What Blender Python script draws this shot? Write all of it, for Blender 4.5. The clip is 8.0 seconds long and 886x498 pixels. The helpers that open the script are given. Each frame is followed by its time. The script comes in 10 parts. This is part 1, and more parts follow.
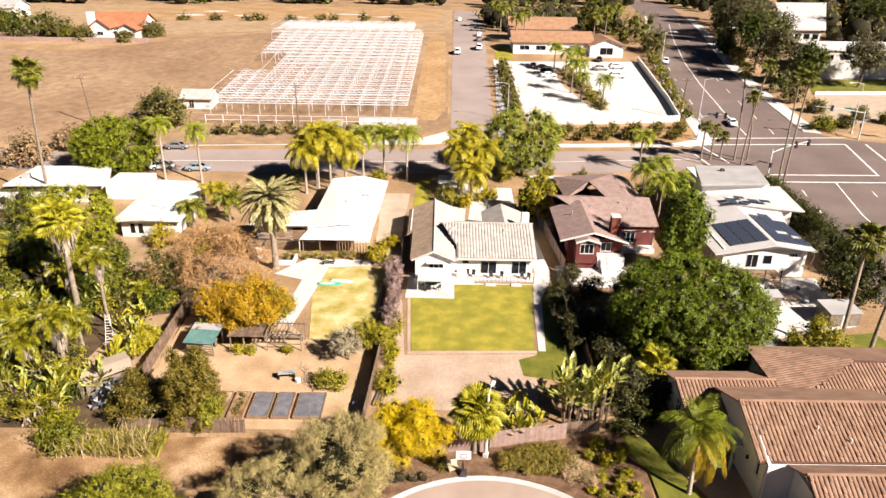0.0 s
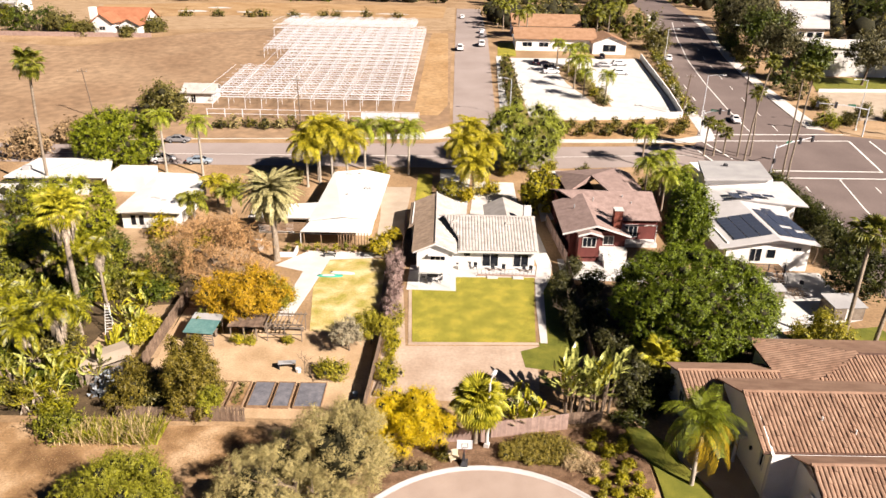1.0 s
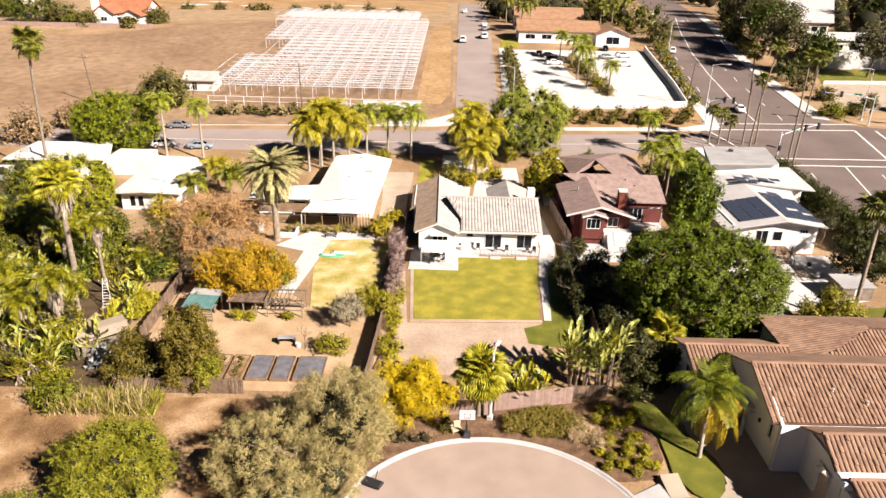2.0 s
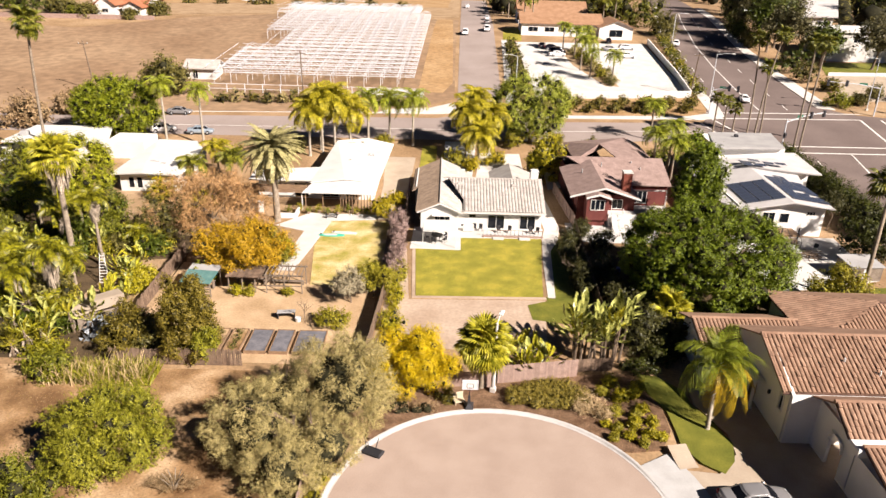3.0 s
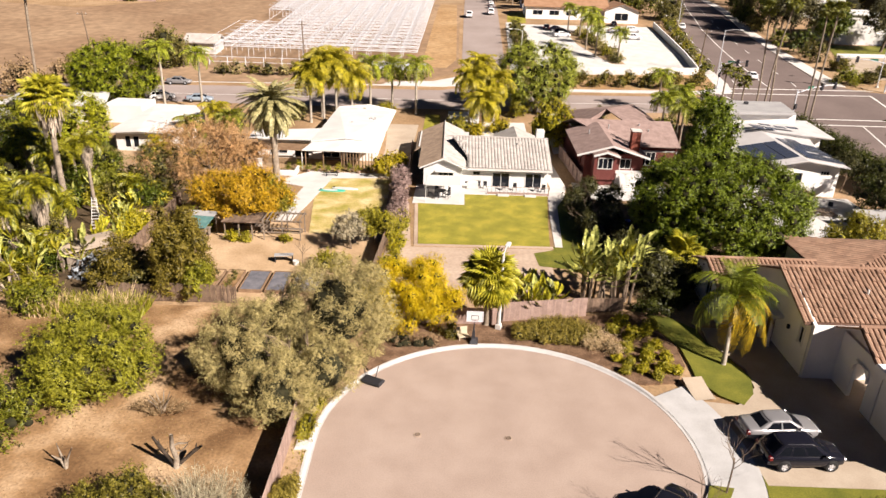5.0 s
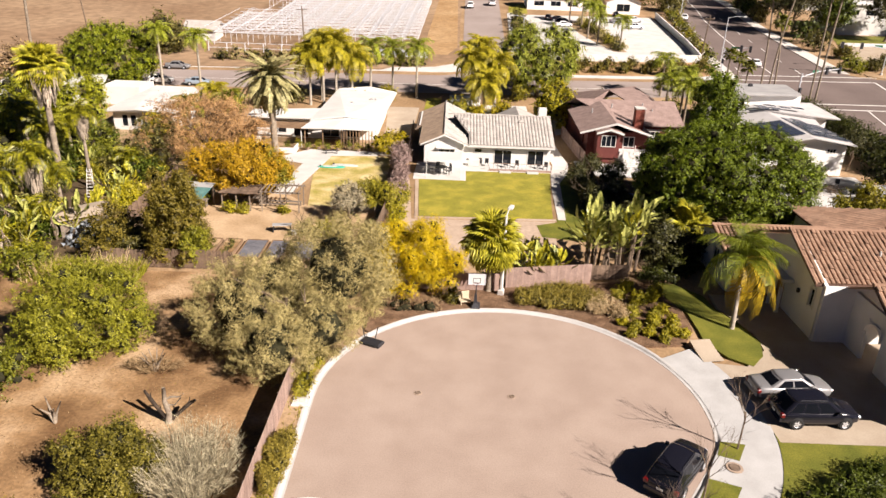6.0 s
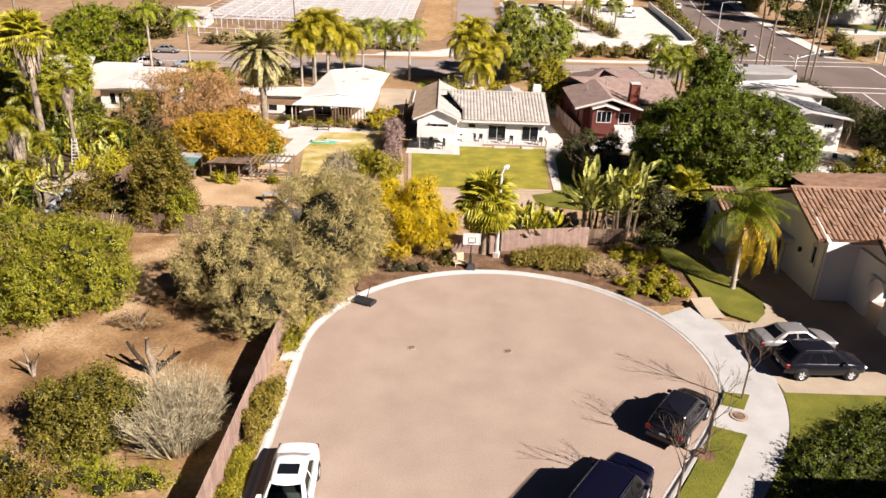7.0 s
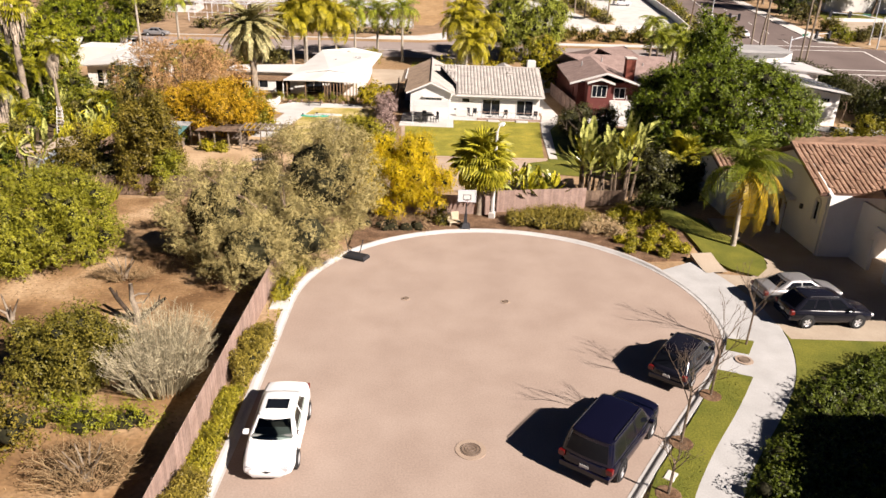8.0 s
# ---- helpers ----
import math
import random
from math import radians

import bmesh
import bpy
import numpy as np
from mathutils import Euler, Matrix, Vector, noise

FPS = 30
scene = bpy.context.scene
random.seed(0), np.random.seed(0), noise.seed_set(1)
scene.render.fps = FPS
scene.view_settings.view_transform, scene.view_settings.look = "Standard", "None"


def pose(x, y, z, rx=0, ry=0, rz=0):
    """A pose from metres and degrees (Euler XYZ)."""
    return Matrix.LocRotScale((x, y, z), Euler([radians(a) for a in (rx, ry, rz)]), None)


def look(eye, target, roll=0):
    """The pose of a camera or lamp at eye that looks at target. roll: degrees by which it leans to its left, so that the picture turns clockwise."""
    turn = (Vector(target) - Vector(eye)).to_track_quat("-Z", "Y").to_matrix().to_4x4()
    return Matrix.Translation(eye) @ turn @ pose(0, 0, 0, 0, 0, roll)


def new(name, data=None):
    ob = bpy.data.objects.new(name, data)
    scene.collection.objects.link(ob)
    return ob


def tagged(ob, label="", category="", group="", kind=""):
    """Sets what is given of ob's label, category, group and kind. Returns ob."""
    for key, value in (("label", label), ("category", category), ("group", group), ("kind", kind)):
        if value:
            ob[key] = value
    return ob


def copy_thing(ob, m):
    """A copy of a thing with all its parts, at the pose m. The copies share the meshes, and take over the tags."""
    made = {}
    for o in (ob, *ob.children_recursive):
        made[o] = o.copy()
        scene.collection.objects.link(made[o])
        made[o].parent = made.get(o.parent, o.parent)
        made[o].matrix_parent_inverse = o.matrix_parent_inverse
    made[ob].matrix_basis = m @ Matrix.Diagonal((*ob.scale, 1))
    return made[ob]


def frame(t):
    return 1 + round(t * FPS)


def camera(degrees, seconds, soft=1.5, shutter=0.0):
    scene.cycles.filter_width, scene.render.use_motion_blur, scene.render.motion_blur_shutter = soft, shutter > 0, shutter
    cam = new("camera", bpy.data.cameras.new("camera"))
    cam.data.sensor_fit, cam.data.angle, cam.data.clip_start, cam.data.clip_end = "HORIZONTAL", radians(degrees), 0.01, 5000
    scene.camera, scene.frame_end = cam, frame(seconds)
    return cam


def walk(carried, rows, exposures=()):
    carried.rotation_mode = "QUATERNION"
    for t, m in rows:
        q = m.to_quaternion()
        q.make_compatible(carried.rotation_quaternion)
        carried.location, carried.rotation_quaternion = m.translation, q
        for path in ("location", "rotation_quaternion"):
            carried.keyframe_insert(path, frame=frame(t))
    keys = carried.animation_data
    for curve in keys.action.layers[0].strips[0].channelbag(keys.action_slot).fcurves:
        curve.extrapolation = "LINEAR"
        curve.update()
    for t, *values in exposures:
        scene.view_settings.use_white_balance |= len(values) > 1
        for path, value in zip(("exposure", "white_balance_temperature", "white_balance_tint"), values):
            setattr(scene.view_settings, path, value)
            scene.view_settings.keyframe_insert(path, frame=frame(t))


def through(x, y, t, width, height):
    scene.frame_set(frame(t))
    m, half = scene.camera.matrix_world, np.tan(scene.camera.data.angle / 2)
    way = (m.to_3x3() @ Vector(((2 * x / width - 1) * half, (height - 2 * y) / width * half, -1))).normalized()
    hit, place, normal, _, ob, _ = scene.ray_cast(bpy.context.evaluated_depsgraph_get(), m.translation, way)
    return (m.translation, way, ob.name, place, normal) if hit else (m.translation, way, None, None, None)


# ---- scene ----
cam = camera(64.4, 8.0)
METRES, EYE, TILT, LEAN, TURN = 24.0, 42.4, -24.0, -0.9, 0.0
ROWS = [
    (0.0, 0.0, 0.0, 0.0, 0.0, 0.0, -0.0),
    (0.5, -0.0, 0.0055, -0.0124, 0.06, -0.02, -0.15),
    (1.0, -0.0016, 0.019, -0.0434, 0.11, 0.01, -0.29),
    (1.5, -0.0044, 0.0415, -0.1027, 0.16, 0.09, -0.43),
    (3.0, -0.013, 0.1173, -0.2878, 0.28, 0.44, -0.77),
    (3.5, -0.0147, 0.1443, -0.3509, 0.31, 0.55, -0.88),
    (4.0, -0.016, 0.1712, -0.4136, 0.34, 0.65, -0.98),
    (4.5, -0.0168, 0.1978, -0.4769, 0.36, 0.75, -1.08),
    (6.0, -0.0185, 0.2798, -0.6653, 0.42, 1.01, -1.26),
    (6.5, -0.018, 0.3091, -0.7289, 0.23, 1.09, -1.21),
    (7.0, -0.0181, 0.3378, -0.7921, -0.12, 1.14, -1.06),
    (7.5, -0.0188, 0.3666, -0.8557, -0.52, 1.19, -0.91),
    (8.0, -0.0206, 0.3925, -0.9192, -0.69, 1.23, -0.88),
]
walk(cam, [(t, pose(0, 0, EYE, TILT, LEAN, TURN) @ pose(METRES * x, METRES * y, METRES * z, 90 + pitch, roll, yaw)) for t, x, y, z, yaw, pitch, roll in ROWS],
     [(0.0, 1.41, 6600, 16), (8.0, 1.19, 6500, 16)])


# ---- light ----
SUN_EL, SUN_X, SUN_Y = radians(35.5), 0.80, -0.60
world = bpy.data.worlds.new("sky")
scene.world = world
world.use_nodes = True
wn = world.node_tree.nodes
sky = wn.new("ShaderNodeTexSky")
sky.sky_type = "NISHITA"
sky.sun_disc = False
sky.sun_elevation = SUN_EL
sky.sun_rotation = math.atan2(SUN_X, SUN_Y)
sky.air_density, sky.dust_density, sky.ozone_density = 0.25, 0.0, 7.0
world.node_tree.links.new(sky.outputs[0], wn["Background"].inputs[0])
wn["Background"].inputs[1].default_value = 0.022
sun_data = bpy.data.lights.new("sun", "SUN")
sun_data.energy = 5.0
sun_data.angle = radians(0.53)
sun_data.color = (1.0, 0.915, 0.80)
sun = new("sun", sun_data)
sun.matrix_world = look((60, -45, 80), (60 - SUN_X * math.cos(SUN_EL), -45 - SUN_Y * math.cos(SUN_EL), 80 - math.sin(SUN_EL)))

# ---- mesh helpers ----
def terrain(y):
    """Height of the ground: level to the street, then a gentle rise to the north."""
    return 0.088 * (min(max(y, 112.0), 235.0) - 112.0)


class Geo:
    """Collects vertices and faces of one mesh."""

    def __init__(self):
        self.v, self.f = [], []

    def add(self, vs, fs):
        n = len(self.v)
        self.v.extend(tuple(p) for p in vs)
        self.f.extend(tuple(i + n for i in f) for f in fs)
        return self

    def box(self, x0, x1, y0, y1, z0, z1, m=None):
        vs = [Vector((x, y, z)) for z in (z0, z1) for x, y in ((x0, y0), (x1, y0), (x1, y1), (x0, y1))]
        if m:
            vs = [m @ p for p in vs]
        return self.add(vs, [(3, 2, 1, 0), (4, 5, 6, 7), (0, 1, 5, 4), (1, 2, 6, 5), (2, 3, 7, 6), (3, 0, 4, 7)])

    def soft_box(self, x0, x1, y0, y1, z0, z1, b=0.03, m=None):
        """A box whose upper edges are chamfered by b."""
        rings = [(x0, x1, y0, y1, z0), (x0, x1, y0, y1, z1 - b), (x0 + b, x1 - b, y0 + b, y1 - b, z1)]
        vs = [Vector((x, y, z)) for a, c, d, e, z in rings for x, y in ((a, d), (c, d), (c, e), (a, e))]
        if m:
            vs = [m @ p for p in vs]
        fs = [(3, 2, 1, 0), (8, 9, 10, 11)]
        for r in (0, 4):
            fs += [(r + i, r + (i + 1) % 4, r + 4 + (i + 1) % 4, r + 4 + i) for i in range(4)]
        return self.add(vs, fs)

    def prism(self, poly, z0, z1):
        n = len(poly)
        vs = [(x, y, z0) for x, y in poly] + [(x, y, z1) for x, y in poly]
        return self.add(vs, [tuple(range(n))[::-1], tuple(range(n, 2 * n))] + [(i, (i + 1) % n, n + (i + 1) % n, n + i) for i in range(n)])

    def slab(self, pts, thick):
        """A sheet through the 3D points, thick metres deep below them."""
        n = len(pts)
        vs = [Vector(p) for p in pts] + [Vector(p) - Vector((0, 0, thick)) for p in pts]
        return self.add(vs, [tuple(range(n)), tuple(range(n, 2 * n))[::-1]] + [(i, n + i, n + (i + 1) % n, (i + 1) % n) for i in range(n)])

    def tube(self, path, radii, n=7, cap=True):
        path = [Vector(p) for p in path]
        vs, fs = [], []
        for i, p in enumerate(path):
            d = (path[min(i + 1, len(path) - 1)] - path[max(i - 1, 0)]).normalized()
            a = d.cross(Vector((0.31, 0.95, 0.1)) if abs(d.z) > 0.5 else Vector((0, 0, 1))).normalized()
            b = d.cross(a)
            r = radii[i] if isinstance(radii, (list, tuple)) else radii
            for k in range(n):
                w = 2 * math.pi * k / n
                vs.append(p + a * (r * math.cos(w)) + b * (r * math.sin(w)))
        for i in range(len(path) - 1):
            for k in range(n):
                fs.append((i * n + k, i * n + (k + 1) % n, (i + 1) * n + (k + 1) % n, (i + 1) * n + k))
        if cap:
            fs.append(tuple(range(n)))
            fs.append(tuple(range((len(path) - 1) * n, len(path) * n))[::-1])
        return self.add(vs, fs)

    def disc(self, x, y, z, r, h, n=20):
        return self.prism([(x + r * math.cos(2 * math.pi * k / n), y + r * math.sin(2 * math.pi * k / n)) for k in range(n)], z, z + h)

    def wall(self, axis, at, a0, a1, z0, z1, thick=0.2, holes=()):
        """A wall along x (axis 'x', at y=at) or along y, from a0 to a1, with holes (a, b, low, high) cut through."""
        cuts = sorted({a0, a1, *(min(max(v, a0), a1) for h in holes for v in h[:2])})
        lev = sorted({z0, z1, *(min(max(v, z0), z1) for h in holes for v in h[2:4])})
        for p, q in zip(cuts, cuts[1:]):
            for r, s in zip(lev, lev[1:]):
                c, d = (p + q) / 2, (r + s) / 2
                if any(h[0] < c < h[1] and h[2] < d < h[3] for h in holes):
                    continue
                if axis == "x":
                    self.box(p, q, at, at + thick, r, s)
                else:
                    self.box(at, at + thick, p, q, r, s)
        return self

    def mesh(self, name, mat=None, smooth=False):
        me = bpy.data.meshes.new(name)
        me.from_pydata(self.v, [], self.f)
        if mat:
            me.materials.append(mat)
        if smooth:
            me.polygons.foreach_set("use_smooth", [True] * len(me.polygons))
        me.update()
        return me


def thing(name, label, category, at=(0, 0, 0), turn=0, group="", kind=""):
    ob = new(name)
    ob.empty_display_size = 0.2
    ob.matrix_basis = pose(*at, 0, 0, turn)
    return tagged(ob, label, category, group, kind)


def part(name, geo, mat, parent, label="", smooth=False, m=None):
    """One mesh object under a thing or under a part."""
    me = geo if isinstance(geo, bpy.types.Mesh) else geo.mesh(name, mat, smooth)
    ob = new(name, me)
    ob.parent = parent
    if m is not None:
        ob.matrix_basis = m
    if label:
        ob["label"] = label
    return ob


def setting(name, geo, mat, label, category, smooth=False):
    ob = new(name, geo if isinstance(geo, bpy.types.Mesh) else geo.mesh(name, mat, smooth))
    return tagged(ob, label, category, "", "structure")


def stuff(name, me, label, category):
    return tagged(new(name, me), label, category, "", "stuff")


def fast_mesh(name, verts, quads, mat, tris=None):
    """A mesh of quads, and of triangles before them, from arrays (n,3), (m,4) and (k,3)."""
    quads = np.asarray(quads, np.int32).reshape(-1, 4)
    tris = np.zeros((0, 3), np.int32) if tris is None else np.asarray(tris, np.int32)
    loops = np.concatenate([tris.ravel(), quads.ravel()])
    starts = np.concatenate([np.arange(0, tris.size, 3), tris.size + np.arange(0, quads.size, 4)])
    me = bpy.data.meshes.new(name)
    me.vertices.add(len(verts))
    me.vertices.foreach_set("co", np.asarray(verts, np.float32).ravel())
    me.loops.add(len(loops))
    me.loops.foreach_set("vertex_index", loops.astype(np.int32))
    me.polygons.add(len(starts))
    me.polygons.foreach_set("loop_start", starts.astype(np.int32))
    me.materials.append(mat)
    me.update(calc_edges=True)
    return me


def patch(name, poly, mat, label, category, lift=0.02, deep=0.0, cuts=()):
    """A ground area that follows the terrain, lift above it; deep: its own thickness below."""
    bm = bmesh.new()
    bm.faces.new([bm.verts.new((x, y, 0)) for x, y in poly])
    for y in (112.0, 235.0, *cuts):
        bmesh.ops.bisect_plane(bm, geom=bm.verts[:] + bm.edges[:] + bm.faces[:], plane_co=(0, y, 0), plane_no=(0, 1, 0))
    bmesh.ops.triangulate(bm, faces=bm.faces[:])
    bmesh.ops.recalc_face_normals(bm, faces=bm.faces[:])
    if bm.faces and bm.faces[:][0].normal.z < 0:
        bmesh.ops.reverse_faces(bm, faces=bm.faces[:])
    if deep:
        out = bmesh.ops.extrude_face_region(bm, geom=bm.faces[:])
        low = [v for v in bm.verts if v not in out["geom"]]
        for v in low:
            v.co.z = -deep
    for v in bm.verts:
        v.co.z += terrain(v.co.y) + lift
    bmesh.ops.recalc_face_normals(bm, faces=bm.faces[:])
    me = bpy.data.meshes.new(name)
    bm.to_mesh(me)
    bm.free()
    me.materials.append(mat)
    return tagged(new(name, me), label, category, "", "structure")


# ---- materials ----
def material(name, low, high, size=1.0, rough=0.85, bump=0.15, fine=20.0, metal=0.0, vary=0.0, island=0.0, detail=0.35, spec=0.3, third=None):
    """Two colours mixed by broad noise, broken by fine grain; vary: by object, island: by mesh piece."""
    m = bpy.data.materials.new(name)
    m.use_nodes = True
    n, l = m.node_tree.nodes, m.node_tree.links
    b = n["Principled BSDF"]
    pos = n.new("ShaderNodeNewGeometry")
    big, small = n.new("ShaderNodeTexNoise"), n.new("ShaderNodeTexNoise")
    big.inputs["Scale"].default_value, big.inputs["Detail"].default_value = 1.0 / size, 6.0
    small.inputs["Scale"].default_value, small.inputs["Detail"].default_value = fine, 4.0
    for t in (big, small):
        l.new(pos.outputs["Position"], t.inputs["Vector"])
    ramp = n.new("ShaderNodeValToRGB")
    ramp.color_ramp.elements[0].position, ramp.color_ramp.elements[1].position = 0.34, 0.66
    ramp.color_ramp.elements[0].color, ramp.color_ramp.elements[1].color = (*low, 1), (*high, 1)
    if third:
        e = ramp.color_ramp.elements.new(0.5)
        e.color = (*third, 1)
    l.new(big.outputs["Fac"], ramp.inputs["Fac"])
    grain = n.new("ShaderNodeMapRange")
    grain.inputs["From Min"].default_value, grain.inputs["From Max"].default_value = 0.3, 0.7
    grain.inputs["To Min"].default_value, grain.inputs["To Max"].default_value = 1 - detail, 1 + detail
    l.new(small.outputs["Fac"], grain.inputs["Value"])
    value = grain.outputs["Result"]
    if vary or island:
        rnd = n.new("ShaderNodeMapRange")
        amount = vary or island
        rnd.inputs["To Min"].default_value, rnd.inputs["To Max"].default_value = 1 - amount, 1 + amount
        src = n.new("ShaderNodeObjectInfo").outputs["Random"] if vary else pos.outputs["Random Per Island"]
        l.new(src, rnd.inputs["Value"])
        mul = n.new("ShaderNodeMath")
        mul.operation = "MULTIPLY"
        l.new(value, mul.inputs[0]), l.new(rnd.outputs["Result"], mul.inputs[1])
        value = mul.outputs[0]
    hsv = n.new("ShaderNodeHueSaturation")
    l.new(ramp.outputs["Color"], hsv.inputs["Color"]), l.new(value, hsv.inputs["Value"])
    l.new(hsv.outputs["Color"], b.inputs["Base Color"])
    b.inputs["Roughness"].default_value, b.inputs["Metallic"].default_value = rough, metal
    b.inputs["Specular IOR Level"].default_value = spec
    if bump:
        bp = n.new("ShaderNodeBump")
        bp.inputs["Strength"].default_value, bp.inputs["Distance"].default_value = bump, 0.05
        l.new(small.outputs["Fac"], bp.inputs["Height"]), l.new(bp.outputs["Normal"], b.inputs["Normal"])
    return m


def leafy(name, low, high, through=0.35, spread=0.45, size=0.5, gloss=0.5):
    """Leaves: colour varies by leaf and by broad noise; some light passes through."""
    m = bpy.data.materials.new(name)
    m.use_nodes = True
    n, l = m.node_tree.nodes, m.node_tree.links
    b = n["Principled BSDF"]
    pos = n.new("ShaderNodeNewGeometry")
    big = n.new("ShaderNodeTexNoise")
    big.inputs["Scale"].default_value, big.inputs["Detail"].default_value = 1 / size, 4.0
    l.new(pos.outputs["Position"], big.inputs["Vector"])
    add = n.new("ShaderNodeMath")
    add.operation = "MULTIPLY_ADD"
    add.inputs[1].default_value = spread
    l.new(pos.outputs["Random Per Island"], add.inputs[0]), l.new(big.outputs["Fac"], add.inputs[2])
    ramp = n.new("ShaderNodeValToRGB")
    ramp.color_ramp.elements[0].position, ramp.color_ramp.elements[1].position = 0.40, 0.40 + 0.3 + spread * 0.6
    ramp.color_ramp.elements[0].color, ramp.color_ramp.elements[1].color = (*(0.62 * c for c in low), 1), (*(1.06 * c for c in high), 1)
    l.new(add.outputs[0], ramp.inputs["Fac"]), l.new(ramp.outputs["Color"], b.inputs["Base Color"])
    b.inputs["Roughness"].default_value, b.inputs["Specular IOR Level"].default_value = gloss, 0.25
    tr, mix = n.new("ShaderNodeBsdfTranslucent"), n.new("ShaderNodeMixShader")
    l.new(ramp.outputs["Color"], tr.inputs["Color"])
    mix.inputs[0].default_value = through * 0.3
    l.new(b.outputs[0], mix.inputs[1]), l.new(tr.outputs[0], mix.inputs[2])
    l.new(mix.outputs[0], n["Material Output"].inputs["Surface"])
    return m


def plain(name, colour, rough=0.5, metal=0.0, coat=0.0, spec=0.5):
    m = bpy.data.materials.new(name)
    m.use_nodes = True
    b = m.node_tree.nodes["Principled BSDF"]
    b.inputs["Base Color"].default_value = (*colour, 1)
    b.inputs["Roughness"].default_value, b.inputs["Metallic"].default_value = rough, metal
    b.inputs["Coat Weight"].default_value, b.inputs["Specular IOR Level"].default_value = coat, spec
    return m


EARTH = material("earth", (0.222, 0.138, 0.071), (0.341, 0.229, 0.131), 7, 0.95, 0.5, 3.0, detail=0.22, third=(0.277, 0.179, 0.095))
FIELD = material("field", (0.211, 0.132, 0.076), (0.284, 0.191, 0.115), 22, 0.95, 0.4, 0.5, detail=0.22)
DIRT = material("bare_dirt", (0.268, 0.178, 0.098), (0.363, 0.257, 0.156), 3, 0.95, 0.3, 5.0, detail=0.2)
SAND = material("trampled_sand", (0.333, 0.224, 0.124), (0.466, 0.333, 0.205), 2.6, 0.95, 0.3, 5.0, detail=0.15, third=(0.400, 0.276, 0.162))
PINKDIRT = material("pale_dirt", (0.34, 0.248, 0.181), (0.429, 0.333, 0.255), 3.5, 0.95, 0.2, 3.0, detail=0.12)
MULCH = material("mulch", (0.092, 0.05, 0.026), (0.185, 0.112, 0.066), 0.8, 0.95, 0.6, 9.0, detail=0.4)
STUBBLE = material("stubble", (0.135, 0.072, 0.03), (0.42, 0.29, 0.17), 3.8, 0.95, 0.5, 5.0, detail=0.24, third=(0.26, 0.155, 0.073))
# leaf litter, its dark tone standing in for the shade of the trees
SHADELITTER = material("shade_litter", (0.04, 0.026, 0.013), (0.099, 0.066, 0.033), 2.5, 0.95, 0.6, 6.0, detail=0.35)
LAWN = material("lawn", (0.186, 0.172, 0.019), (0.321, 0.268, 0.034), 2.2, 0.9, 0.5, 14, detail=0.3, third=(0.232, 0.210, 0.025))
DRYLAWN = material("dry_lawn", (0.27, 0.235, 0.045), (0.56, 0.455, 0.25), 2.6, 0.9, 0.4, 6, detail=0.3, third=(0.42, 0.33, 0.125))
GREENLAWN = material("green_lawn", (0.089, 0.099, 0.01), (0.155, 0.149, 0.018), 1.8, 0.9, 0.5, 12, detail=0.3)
ASPHALT = material("pale_asphalt", (0.297, 0.226, 0.185), (0.343, 0.267, 0.221), 2.6, 0.9, 0.2, 12, detail=0.1)
ROADGREY = material("road_grey", (0.244, 0.198, 0.178), (0.29, 0.241, 0.221), 8, 0.9, 0.15, 6, detail=0.1)
ROADBROWN = material("road_brown", (0.124, 0.094, 0.085), (0.161, 0.124, 0.112), 9, 0.9, 0.15, 5, detail=0.1)
CONCRETE = material("concrete", (0.487, 0.454, 0.42), (0.571, 0.538, 0.504), 1.6, 0.85, 0.2, 16, detail=0.1)
PALECON = material("pale_concrete", (0.455, 0.44, 0.419), (0.542, 0.527, 0.506), 2.5, 0.85, 0.1, 9, detail=0.06)
WALKCON = material("walk_concrete", (0.368, 0.361, 0.354), (0.433, 0.427, 0.422), 1.4, 0.85, 0.15, 14, detail=0.08)
TERRADARK = material("tile_mortar", (0.066, 0.036, 0.026), (0.106, 0.059, 0.043), 0.6, 0.95, 0.2, 8, detail=0.2)
DRIVE = material("drive_concrete", (0.33, 0.264, 0.198), (0.383, 0.317, 0.244), 2.0, 0.85, 0.1, 12, detail=0.08)
WHITELINE = material("road_paint", (0.605, 0.588, 0.554), (0.689, 0.672, 0.638), 2, 0.7, 0.0, 10, detail=0.08)
STUCCO = material("white_stucco", (0.563, 0.549, 0.52), (0.607, 0.593, 0.571), 2, 0.9, 0.15, 25, detail=0.04)
GREYSTUCCO = material("cream_stucco", (0.697, 0.676, 0.645), (0.769, 0.748, 0.717), 2, 0.9, 0.15, 25, detail=0.05)
WHITEPAINT = material("white_paint", (0.549, 0.535, 0.506), (0.593, 0.578, 0.556), 1, 0.6, 0.05, 12, detail=0.05)
WHITEROOF = material("white_roofing", (0.535, 0.52, 0.499), (0.599, 0.593, 0.571), 2.5, 0.8, 0.1, 8, detail=0.05)
GREYROOF = material("grey_roofing", (0.287, 0.281, 0.281), (0.351, 0.345, 0.338), 2.5, 0.85, 0.1, 8, detail=0.08)
REDWALL = material("red_siding", (0.099, 0.026, 0.022), (0.132, 0.036, 0.03), 1.2, 0.8, 0.1, 8, detail=0.1)
BROWNSHINGLE = material("brown_shingle", (0.218, 0.152, 0.132), (0.29, 0.208, 0.185), 0.8, 0.9, 0.3, 7, detail=0.15)
# darker tan copy of the pale tile, shade of the west slope put in
SHADETILE = material("tan_shade_tile", (0.251, 0.182, 0.129), (0.33, 0.244, 0.178), 1.2, 0.85, 0.1, 10, island=0.12, detail=0.08)
